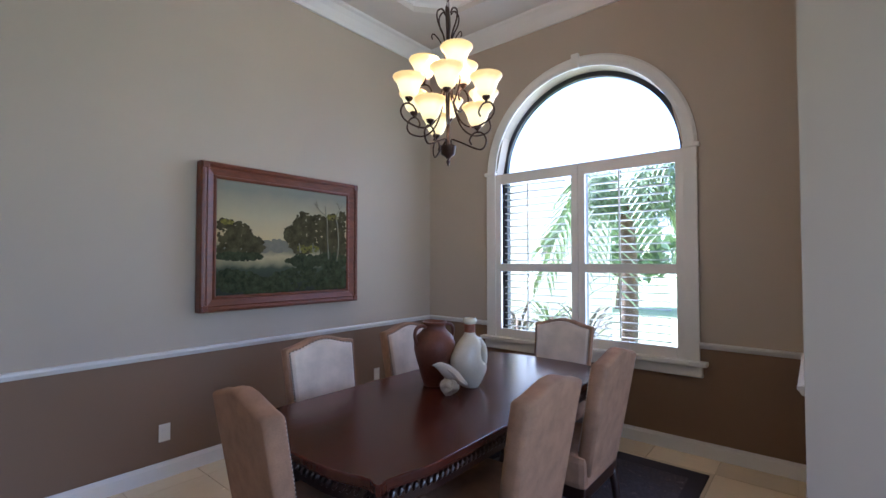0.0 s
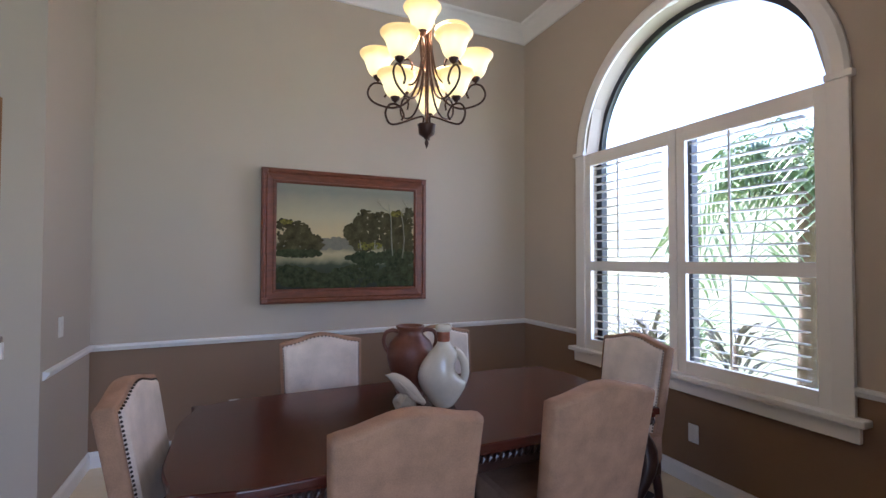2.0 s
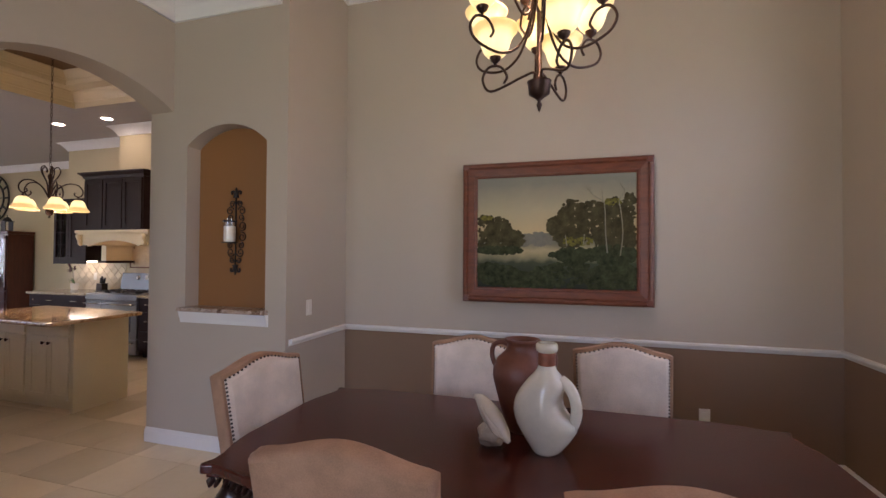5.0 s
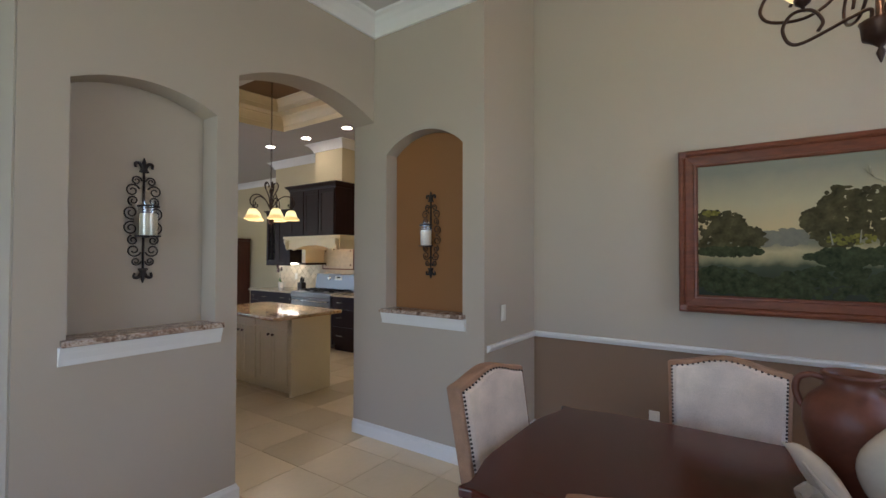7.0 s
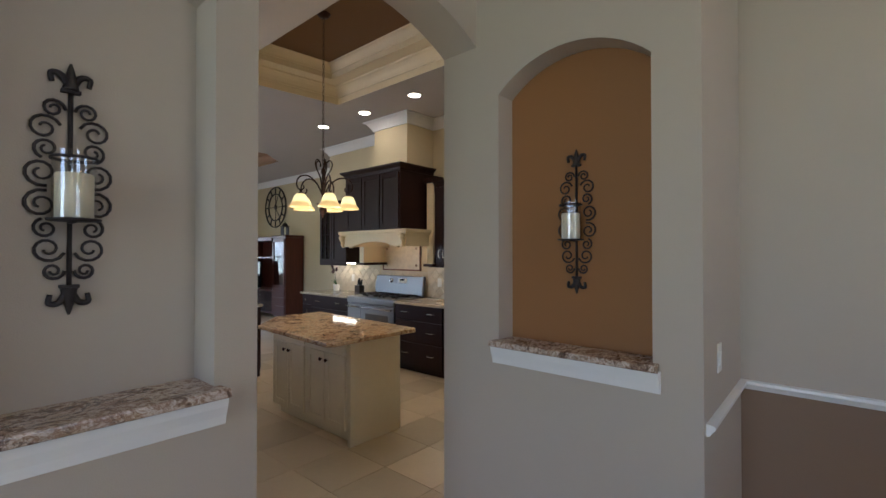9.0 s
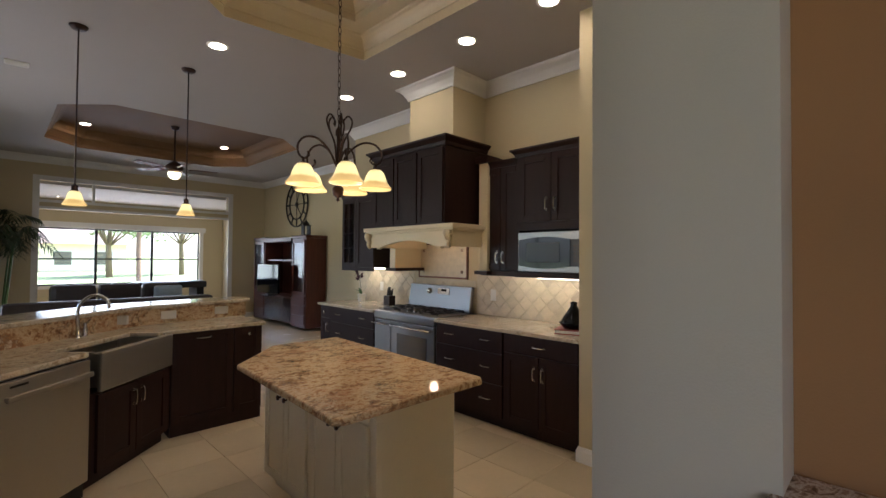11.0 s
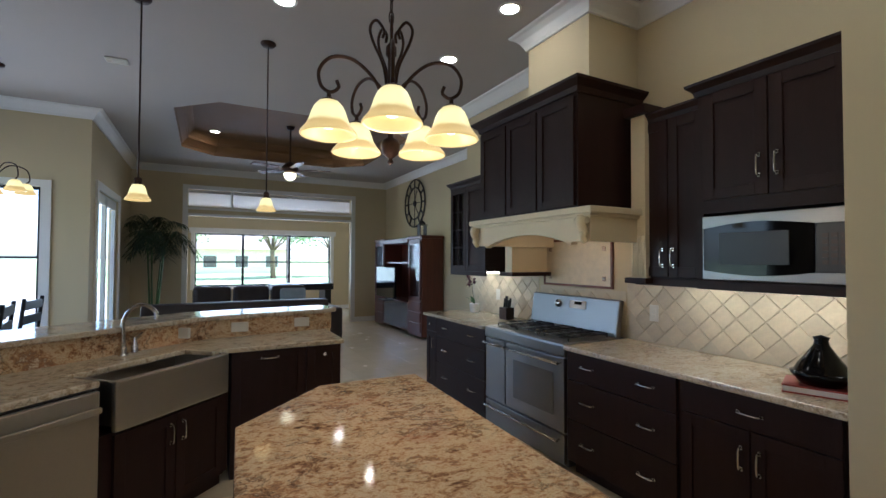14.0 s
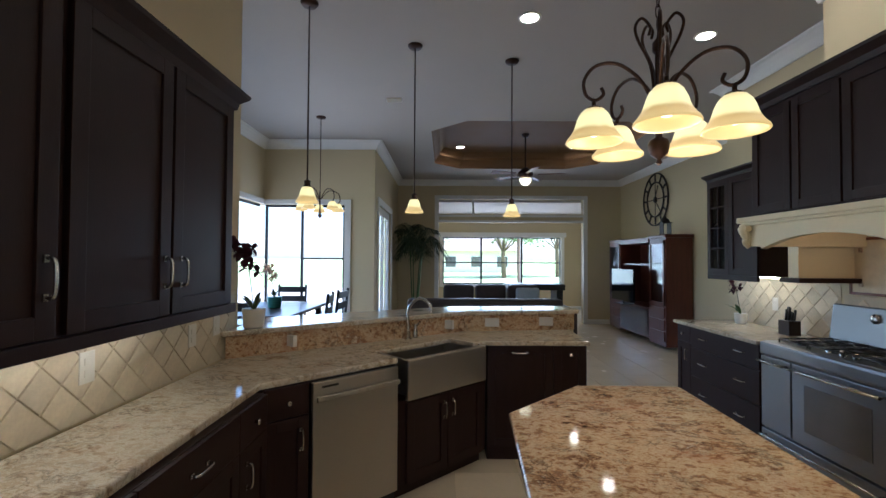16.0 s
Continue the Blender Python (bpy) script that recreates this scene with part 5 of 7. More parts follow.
part("glass_pane", B((0.05, 0.28, -0.004, -0.001, 1.44, 2.24)), CAB_GLASS, c)
crown_wood(c, [(0.72, -0.002), (0.0, -0.002), (0.0, 0.37)], 2.30)
c = cabinet("upper_cabinet", "espresso wall cabinet with two tall doors", (UX, -3.40, 0), 90, 0.47, 0.375, 1.39, 2.38, [("door", 0, 0.235, 1.40, 2.38, [(0.2, 1.52, True)]), ("door", 0.235, 0.47, 1.40, 2.38, [(0.27, 1.52, True)])])
crown_wood(c, [(0.47, -0.002), (0.0, -0.002)], 2.38, 0.06)
part("light_rail", B((0, 0.47, -0.022, 0.0, 1.345, 1.392), bevel=0.004), ESPRESSO, c)
c = cabinet("microwave_cabinet", "espresso wall cabinet framing the microwave", (-4.81, -2.93, 0), 90, 0.71, 0.455, 1.76, 2.42, [("door", 0.03, 0.36, 1.83, 2.42, [(0.32, 1.98, True)]), ("door", 0.36, 0.69, 1.83, 2.42, [(0.40, 1.98, True)])])
part("shelf", B((-0.01, 0.71, -0.02, 0.455, 1.345, 1.395), bevel=0.006), ESPRESSO, c)
part("side_panel", B((0, 0.03, -0.005, 0.455, 1.395, 1.76)), ESPRESSO, c)
crown_wood(c, [(0.71, -0.002), (0.0, -0.002), (0, 0.455)], 2.42)
mw = thing("microwave", "stainless microwave with a black glass door", "microwave", (-4.80, -2.895, 1.398), 90)
part("case", B((0, 0.66, 0.0, 0.42, 0, 0.345), bevel=0.004), BLACK, mw)
part("face_plate", B((0.0, 0.66, -0.022, 0.0, 0.0, 0.345), bevel=0.006), RANGE_STEEL, mw, "brushed steel face")
bm = bmesh.new()
arc = [(0.02 + 0.50 * k / 12, 0.052 - 0.022 * math.sin(math.pi * k / 12)) for k in range(13)] + [(0.52 - 0.50 * k / 12, 0.275 + 0.026 * math.sin(math.pi * k / 12)) for k in range(13)]
prism(bm, arc, 0.0, 0.016)
part("door_glass", bm, BLACK_GLASS, mw, m=Matrix.Translation((-0.005, -0.018, 0)) @ pose(0, 0, 0, 90, 0, 0))
part("door_window", B((0.10, 0.42, -0.038, -0.033, 0.085, 0.25), bevel=0.002), BLACK, mw)
part("control_panel", B((0.52, 0.645, -0.033, -0.02, 0.052, 0.275), bevel=0.003), BLACK, mw)
for i in range(3):
    for j in range(5):
        part("button", B((0.545 + i * 0.033, 0.568 + i * 0.033, -0.036, -0.032, 0.09 + j * 0.03, 0.108 + j * 0.03)), NAIL, mw)

# hood
hd = thing("range_hood", "espresso hood cabinet over a cream carved mantel", "range hood", (-4.44, -4.60, 0), 90)
bm = bmesh.new()
box(bm, 0, 1.12, 0, 0.82, 1.83, 2.58)
part("body", bm, ESPRESSO, hd)
for i in range(3):
    bm = bmesh.new()
    shaker(bm, 0.02 + i * 0.365, 0.37 + i * 0.365, 1.85, 2.55, st=0.055)
    part("panel", bm, ESPRESSO, hd)
crown_wood(hd, [(1.12, 0.6), (1.12, -0.002), (0.0, -0.002), (0, 0.6)], 2.575, 0.085)
bm = bmesh.new()
arch_fill(bm, 0.10, 1.08, 1.60, 0.085, 1.80, -0.02, 0.03)
box(bm, -0.06, 0.10, -0.02, 0.03, 1.62, 1.80), box(bm, 1.08, 1.24, -0.02, 0.03, 1.62, 1.80)
box(bm, -0.06, 0.0, 0.03, 0.82, 1.62, 1.80), box(bm, 1.18, 1.24, 0.03, 0.82, 1.62, 1.80)
box(bm, -0.10, 1.28, -0.06, 0.82, 1.79, 1.832, 0.008)
box(bm, -0.08, 1.26, -0.04, 0.82, 1.77, 1.795, 0.006)
part("mantel", bm, CREAM_TRIM, hd, "cream painted mantel with shallow arch")
for x in (-0.02, 1.20):
    bm = bmesh.new()
    tube(bm, spline([(x, -0.05, 1.765), (x, -0.06, 1.73), (x, -0.035, 1.68), (x, -0.045, 1.65), (x, -0.02, 1.615)], 5), 0.035, 12, 0.5)
    tube(bm, [(x - 0.045, -0.05, 1.745), (x + 0.045, -0.05, 1.745)], 0.022, 12)
    part("corbel", bm, CREAM_TRIM, hd, "carved scroll corbel")
bm = bmesh.new()
box(bm, 1.195, 1.30, 0.40, 0.82, 1.39, 2.44)
for i in range(5):
    tube(bm, [(1.21 + i * 0.018, 0.40, 1.40), (1.21 + i * 0.018, 0.40, 1.66)], 0.006, 6)
part("pilaster", bm, CREAM_TRIM, hd, "cream fluted pilaster")
part("pilaster", B((-0.20, -0.10, 0.40, 0.82, 1.39, 1.79)), CREAM_TRIM, hd, "cream pilaster")
for b_ in ((1.17, 1.33, 0.36, 0.82, 1.355, 1.39), (-0.24, -0.04, 0.36, 0.82, 1.355, 1.39), (1.17, 1.33, 0.36, 0.82, 2.44, 2.50)):
    part("moulding", B(b_, bevel=0.006), ESPRESSO, hd)

bm = bmesh.new()
lathe(bm, [(0.0, 1.800), (0.045, 1.800), (0.05, 1.826)], 20, (0.56, 0.42, 0))
part("hood_lamp", bm, SHADE_HOT, hd, "small lit lamp under the hood")

# range
rg = thing("kitchen_range", "wide stainless gas range with two ovens", "range", (-4.635, -4.825, 0), 90)
part("body", B((0, 1.02, 0.03, 0.62, 0.03, 0.885), bevel=0.004), RANGE_STEEL, rg)
for x0, x1 in ((0.01, 0.30), (0.31, 1.01)):
    bm = bmesh.new()
    box(bm, x0, x1, 0.0, 0.035, 0.27, 0.80, 0.006)
    d = part("oven_door", bm, RANGE_STEEL, rg)
    if x1 > 0.5:
        part("window", B((x0 + 0.11, x1 - 0.11, -0.004, 0.002, 0.37, 0.68), bevel=0.002), OVEN_GLASS, d)
    bm = bmesh.new()
    tube(bm, [(x0 + 0.02, -0.045, 0.765), (x1 - 0.02, -0.045, 0.765)], 0.011, 10)
    for x in (x0 + 0.03, x1 - 0.03):
        tube(bm, [(x, -0.045, 0.765), (x, 0.0, 0.765)], 0.008, 8)
    part("handle", bm, CHROME, d)
d = part("drawer", B((0.01, 1.01, 0.0, 0.035, 0.05, 0.255), bevel=0.006), RANGE_STEEL, rg)
bm = bmesh.new()
tube(bm, [(0.04, -0.04, 0.215), (0.98, -0.04, 0.215)], 0.010, 10)
for x in (0.06, 0.96):
    tube(bm, [(x, -0.04, 0.215), (x, 0.0, 0.215)], 0.007, 8)
part("handle", bm, CHROME, d)
part("control_front", B((0, 1.02, -0.008, 0.06, 0.805, 0.905), bevel=0.02), RANGE_STEEL, rg)
part("cooktop", B((0, 1.02, 0.03, 0.60, 0.885, 0.908), bevel=0.004), RANGE_STEEL, rg)
LEAN = Matrix.Translation((0, 0.52, 0.905)) @ Matrix.Rotation(radians(-9), 4, "X") @ Matrix.Translation((0, -0.52, -0.905))
part("backguard", B((0, 1.02, 0.52, 0.57, 0.905, 1.20), bevel=0.012), RANGE_STEEL, rg, m=LEAN)
part("display", B((0.50, 0.68, 0.512, 0.522, 1.09, 1.16)), PLASTIC_W, rg, m=LEAN)
part("display_glass", B((0.56, 0.64, 0.508, 0.514, 1.125, 1.15)), BLACK_GLASS, rg, m=LEAN)
bm = bmesh.new()
lathe(bm, [(0.035, 0), (0.035, 0.012), (0.03, 0.02), (0.0, 0.022)], 20)
part("clock_dial", bm, CHROME, rg, m=LEAN @ pose(0.36, 0.52, 1.12, 90, 0, 0))
for i in range(5):
    bm = bmesh.new()
    lathe(bm, [(0.022, 0), (0.022, 0.012), (0.015, 0.026), (0.0, 0.027)], 14)
    part("knob", bm, CHROME, rg, m=pose(0.47 + 0.05 * i, 0.13 + 0.04 * (i % 2), 0.909, 0, 0, 0))
for x0 in (0.08, 0.36, 0.70):
    bm = bmesh.new()
    w_ = 0.26
    for a in (0, 0.5, 1):
        tube(bm, [(x0 + w_ * a, 0.09, 0.935), (x0 + w_ * a, 0.49, 0.935)], 0.006, 6)
    for b_ in (0.09, 0.19, 0.29, 0.39, 0.49):
        tube(bm, [(x0, b_, 0.935), (x0 + w_, b_, 0.935)], 0.006, 6)
    for a in (0, 1):
        for b_ in (0.09, 0.49):
            tube(bm, [(x0 + w_ * a, b_, 0.905), (x0 + w_ * a, b_, 0.935)], 0.006, 6)
    part("grate", bm, BLACK, rg, "black cast iron grate")
    for b_ in (0.18, 0.40):
        bm = bmesh.new()
        lathe(bm, [(0.045, 0.907), (0.045, 0.918), (0.03, 0.925), (0, 0.926)], 18, (x0 + w_ / 2, b_, 0))
        part("burner", bm, BLACK, rg)

# tile picture panel behind the range
tp_ = thing("tile_panel", "framed pale stone tile panel above the range", "wall panel", (RW, -4.74, 1.27), 90)
part("field", B((0.02, 0.80, -0.014, 0, 0.02, 0.40)), SPLASH, tp_)
part("frame", B((0, 0.82, -0.02, 0, 0, 0.02), (0, 0.82, -0.02, 0, 0.4, 0.42), (0, 0.02, -0.02, 0, 0.02, 0.4), (0.8, 0.82, -0.02, 0, 0.02, 0.4)), FRAME_WOOD, tp_)
for x in (0.09, 0.73):
    for z in (0.08, 0.33):
        part("inset", B((x - 0.018, x + 0.018, -0.018, -0.013, z - 0.018, z + 0.018), bevel=0.004), GRANITE_SILL, tp_)
# under cabinet lights
for y0, y1, x in ((-3.36, -2.96, -5.1), (-2.88, -2.26, -5.1), (-5.85, -5.2, -5.1)):
    z = 1.375 if y0 != -2.88 else 1.34
    st = thing("under_cabinet_light", "slim lit strip lamp under a wall cabinet", "lamp", (0, 0, 0), group="under cabinet lights")
    part("diffuser", B((x, x + 0.04, y0, y1, z - 0.012, z)), STRIP_GLOW, st)
st = thing("under_cabinet_light", "slim lit strip lamp under a wall cabinet", "lamp", (0, 0, 0), group="under cabinet lights")
part("diffuser", B((-1.0, -0.98, -3.3, -2.3, 1.275, 1.287)), STRIP_GLOW, st)

# island
isl = thing("kitchen_island", "cream painted island with beadboard end and doors", "island", (0, 0, 0))
part("body", B((-3.30, -2.78, -3.50, -2.28, 0.09, CT - 0.036), (-3.26, -2.84, -3.46, -2.32, 0, 0.09)), PAINTED_ISLAND, isl)
fr = new("front_frame")
fr.parent = isl
fr.matrix_basis = pose(-2.78, -3.50, 0, 0, 0, 90)
for x0, x1, hx in ((0.03, 0.30, 0.26), (0.30, 0.57, 0.34), (0.62, 0.89, 0.85), (0.89, 1.17, 0.93)):
    bm = bmesh.new()
    shaker(bm, x0 + 0.004, x1 - 0.004, 0.11, 0.70, st=0.05)
    dd = part("door", bm, PAINTED_ISLAND, fr)
    dd.parent = isl
    dd.matrix_basis = pose(-2.78, -3.50, 0, 0, 0, 90)
    bm = bmesh.new()
    lathe(bm, [(0.006, 0), (0.006, 0.012), (0.016, 0.018), (0.014, 0.026), (0, 0.028)], 12)
    part("knob", bm, BRONZE, dd, m=pose(hx, -0.02, 0.64, 90, 0, 0))
bpy.data.objects.remove(fr)
bm = bmesh.new()
for x0, x1 in ((0.03, 0.57), (0.62, 1.17)):
    box(bm, x0, x1, -0.018, 0, 0.72, 0.85, 0.003)
q = part("drawer_front", bm, PAINTED_ISLAND, isl, m=pose(-2.78, -3.50, 0, 0, 0, 90))
part("end_panel", B((-3.30, -2.80, -2.284, -2.268, 0.0, CT - 0.04), bevel=0.003), PAINTED_ISLAND, isl)
part("corner_post", B((-2.80, -2.765, -2.30, -2.262, 0.0, CT - 0.04), bevel=0.004), PAINTED_ISLAND, isl)
bm = bmesh.new()
prism(bm, [(-2.40, -2.06), (-2.44, -2.03), (-3.25, -2.03), (-3.28, -2.06), (-3.36, -3.57), (-2.86, -3.58), (-2.47, -3.18)], CT - 0.034, CT, 0.010)
solid("island_top", bm, GRANITE_GOLD, "gold and brown polished granite island top", "countertop")

# peninsula with sink
PEN = [(-0.86, -1.4), (-1.31, -1.4), (-1.31, -3.56), (-2.52, -4.735), (-3.29, -4.75), (-3.29, -5.38), (-2.35, -5.25), (-0.88, -4.12)]
bm = bmesh.new()
prism(bm, [(-0.87, -4.1), (-0.87, -1.4), (-1.31, -1.4), (-1.31, -3.56), (-1.92, -4.15), (-1.74, -4.335), (-2.26, -4.845), (-2.42, -4.685), (-2.52, -4.735), (-3.31, -4.75), (-3.31, -5.37), (-2.35, -5.21)], CT - 0.034, CT, 0.008)
solid("countertop", bm, GRANITE_PALE, "pale polished granite peninsula countertop with sink cutout", "countertop")
bm = bmesh.new()
prism(bm, [(-0.87, -4.10), (-2.35, -5.212), (-3.36, -5.372), (-3.36, -5.50), (-2.31, -5.33), (-0.87, -4.24)], 0.0, 1.04)
structure("wall_bar", bm, W_CREAM, "low wall carrying the raised bar")
bm = bmesh.new()
prism(bm, [(-0.88, -4.085), (-2.35, -5.188), (-3.36, -5.350), (-3.36, -5.368), (-2.352, -5.206), (-0.88, -4.097)], CT, 1.038)
solid("bar_riser", bm, GRANITE_GOLD, "gold granite riser behind the sink counter", "backsplash")
bm = bmesh.new()
prism(bm, [(-0.88, -4.02), (-2.36, -5.14), (-3.28, -5.28), (-3.40, -5.34), (-3.42, -5.44), (-3.34, -5.66), (-2.25, -5.55), (-0.55, -4.5), (-0.55, -4.31), (-0.88, -4.31)], 1.04, 1.075, 0.010)
solid("raised_counter", bm, GRANITE_PALE, "polished granite raised bar top", "countertop")
DM = math.degrees(math.atan2(4.72 - 3.60, 2.52 - 1.36)) + 180


def along(d):
    # a place on the diagonal front, d metres from its start
    return (-1.345 + d * math.cos(radians(DM)), -3.605 + d * math.sin(radians(DM)), 0)


sk = cabinet("sink_cabinet", "espresso sink base cabinet with two doors", along(0.80), DM, 0.83, 0.52, 0, 0.62, [("door", 0.06, 0.42, 0.1, 0.61, [(0.38, 0.5, True)]), ("door", 0.42, 0.78, 0.1, 0.61, [(0.46, 0.5, True)])], toe=0.1)
sink = thing("farmhouse_sink", "stainless steel apron front sink", "sink", along(0.78), DM)
bm = bmesh.new()
box(bm, 0.06, 0.80, -0.055, -0.02, 0.63, 0.885, 0.012)
part("apron", bm, STEEL, sink)
part("basin", B((0.06, 0.80, -0.03, 0.0, 0.66, 0.88), (0.06, 0.80, 0.39, 0.405, 0.66, 0.885), (0.06, 0.075, 0.0, 0.39, 0.66, 0.885), (0.785, 0.80, 0.0, 0.39, 0.66, 0.885), (0.075, 0.785, 0.0, 0.39, 0.655, 0.67)), STEEL, sink)
dw = thing("dishwasher", "stainless steel dishwasher with a bar handle", "dishwasher", along(0.205), DM)
part("door", B((0.01, 0.575, -0.03, 0.0, 0.10, 0.855), bevel=0.006), STEEL, dw)
part("body", B((0.01, 0.575, 0.0, 0.5, 0.0, 0.86)), BLACK, dw)
bm = bmesh.new()
box(bm, 0.02, 0.565, -0.065, -0.045, 0.755, 0.785, 0.006)
box(bm, 0.03, 0.05, -0.05, -0.028, 0.76, 0.78), box(bm, 0.535, 0.555, -0.05, -0.028, 0.76, 0.78)
part("handle", bm, STEEL, dw)
part("vent", B((0.06, 0.16, -0.032, -0.028, 0.82, 0.832)), BLACK, dw)
cabinet("base_cabinet", "espresso base cabinet with a knob drawer and door", along(-0.04), DM, 0.24, 0.4, 0, CT - 0.035, [("drawer", 0, 0.24, 0.70, 0.865, [(0.12, 0.78, "knob")]), ("door", 0, 0.24, 0.1, 0.70, [(0.19, 0.58, True)])], toe=0.1, group="espresso base cabinets")
for y0, y1, hk in ((-3.53, -3.24, "knob"), (-3.24, -2.62, False), (-2.62, -1.42, False)):
    w_ = y1 - y0
    cabinet("base_cabinet", "espresso base cabinet under the long counter", (-1.34, y1, 0), -90, w_, 0.46, 0, CT - 0.035, [("drawer", 0, w_, 0.70, 0.865, [(w_ / 2, 0.78, hk)]), ("door", 0, w_, 0.1, 0.70, [(0.06, 0.58, True)])], toe=0.1, group="espresso base cabinets")
pc = cabinet("base_cabinet", "wide espresso pull-out cabinet at the peninsula end", (-2.535, -4.79, 0), 180, 0.755, 0.5, 0, CT - 0.035, [("panel", 0.0, 0.50, 0.1, 0.865, [(0.25, 0.81, False)]), ("panel", 0.50, 0.755, 0.1, 0.865, [(0.63, 0.80, "knob")])], toe=0.0, group="espresso base cabinets")
# faucet
fc = thing("kitchen_faucet", "brushed nickel gooseneck faucet with side lever", "faucet", (-1.93, -4.80, CT), 45)
bm = bmesh.new()
lathe(bm, [(0.028, 0), (0.028, 0.01), (0.018, 0.02), (0.018, 0.05), (0.013, 0.06)], 16)
tube(bm, spline([(0, 0, 0.05), (0, 0, 0.22), (-0.03, 0.05, 0.30), (-0.06, 0.10, 0.31), (-0.085, 0.15, 0.27), (-0.09, 0.16, 0.21)], 6), 0.0125, 12)
part("spout", bm, CHROME, fc)
bm = bmesh.new()
lathe(bm, [(0.02, 0), (0.02, 0.05), (0.012, 0.07), (0.012, 0.1)], 14, (-0.09, -0.02, 0))
tube(bm, [(-0.09, -0.02, 0.09), (-0.14, -0.02, 0.12)], 0.006, 8)
part("lever", bm, CHROME, fc)
for x, y, t in ((-1.20, -4.325, 143), (-2.24, -5.10, 143), (-2.62, -5.232, 171), (-3.1, -5.309, 171)):
    t_ = thing("wall_outlet", "white horizontal outlet on the granite riser", "outlet", (x, y, 0.975), t + 180, "outlets on the riser")
    part("cover", B((-0.06, 0.06, -0.03, 0, -0.036, 0.036), bevel=0.003), PLASTIC_W, t_, m=pose(0, 0, 0, 0, 0, 180))

# left uppers
c = cabinet("upper_cabinet", "espresso wall cabinets with shaker doors", (-1.17, -1.9, 0), -90, 1.63, 0.318, 1.295, 2.24, [("door", 0.0, 0.19, 1.30, 2.24, []), ("door", 0.20, 0.64, 1.30, 2.24, [(0.60, 1.46, True)]), ("door", 0.67, 1.125, 1.30, 2.24, [(1.085, 1.46, True)]), ("door", 1.135, 1.60, 1.30, 2.24, [(1.185, 1.46, True)])])
crown_wood(c, [(1.63, 0.318), (1.63, -0.002), (0.0, -0.002)], 2.24, 0.08)
part("light_rail", B((0, 1.64, -0.025, 0.0, 1.255, 1.297), (1.61, 1.64, 0.0, 0.318, 1.255, 1.297), bevel=0.004), ESPRESSO, c)
for y, z in ((-3.75, 1.10), (-3.05, 1.10), (-4.0, 1.12)):
    plate("wall_outlet", "cream outlet on the tiled backsplash", pose(LWX - 0.012, y, z, 0, 0, -90))
plate("wall_outlet", "cream outlet on the tiled backsplash", pose(RW + 0.012, -3.55, 1.12, 0, 0, 90))
plate("wall_outlet", "cream outlet on the tiled backsplash", pose(RW + 0.012, -5.5, 1.12, 0, 0, 90))

# kitchen chandelier and pendants
kc = thing("chandelier", "bronze scroll chandelier with five lit bell shades", "chandelier", (-2.968, -2.95, 1.852))
bm = bmesh.new()
lathe(bm, [(0.001, 0), (0.012, 0.01), (0.006, 0.022), (0.03, 0.04), (0.036, 0.075), (0.03, 0.09), (0.012, 0.10), (0.012, 0.40), (0.02, 0.41), (0.02, 0.44), (0.006, 0.46), (0.001, 0.50)], 18)
part("column", bm, BRONZE, kc)
for k in range(5):
    a = 2 * math.pi * k / 5 - 0.035
    c_, s_ = math.cos(a), math.sin(a)
    P = lambda r, z: (r * 0.95 * c_, r * 0.95 * s_, z)
    bm = bmesh.new()
    tube(bm, spline([P(*q) for q in ((0.015, 0.22), (0.07, 0.31), (0.15, 0.365), (0.23, 0.36), (0.275, 0.31), (0.27, 0.255), (0.235, 0.235), (0.205, 0.255), (0.212, 0.28))], 6), 0.0065, 7)
    tube(bm, [P(0.24, 0.235), P(0.24, 0.205)], 0.008, 7)
    arm = part("arm", bm, BRONZE, kc)
    bm = bmesh.new()
    tube(bm, spline([P(*q) for q in ((0.014, 0.24), (0.03, 0.36), (0.075, 0.45), (0.085, 0.50), (0.06, 0.53), (0.03, 0.50), (0.035, 0.47))], 6), 0.0055, 7)
    part("heart_scroll", bm, BRONZE, arm)
    bm = bmesh.new()
    lathe(bm, [(0.01, 0.215), (0.03, 0.205), (0.034, 0.19), (0.0, 0.19)], 14, P(0.24, 0))
    part("cup", bm, BRONZE, arm)
    bm = bmesh.new()
    bell(bm, P(0.24, 0.205), 0.099, 0.125, up=False)
    sh = part("shade", bm, SHADE_DOWN, arm, "lit amber glass bell shade")
    sh.visible_shadow = False
    bm = bmesh.new()
    bmesh.ops.create_icosphere(bm, subdivisions=2, radius=0.028, matrix=Matrix.Translation(P(0.24, 0.13)))
    part("bulb", bm, SHADE_HOT, arm)
bm = bmesh.new()
chain(bm, 0.49, CEIL + 0.34 - 1.852)
part("chain", bm, BRONZE, kc)
bm = bmesh.new()
lathe(bm, [(0.0, CEIL + 0.31 - 1.852), (0.04, CEIL + 0.31 - 1.852), (0.065, CEIL + 0.34 - 1.852)], 20)
part("canopy", bm, BRONZE, kc)


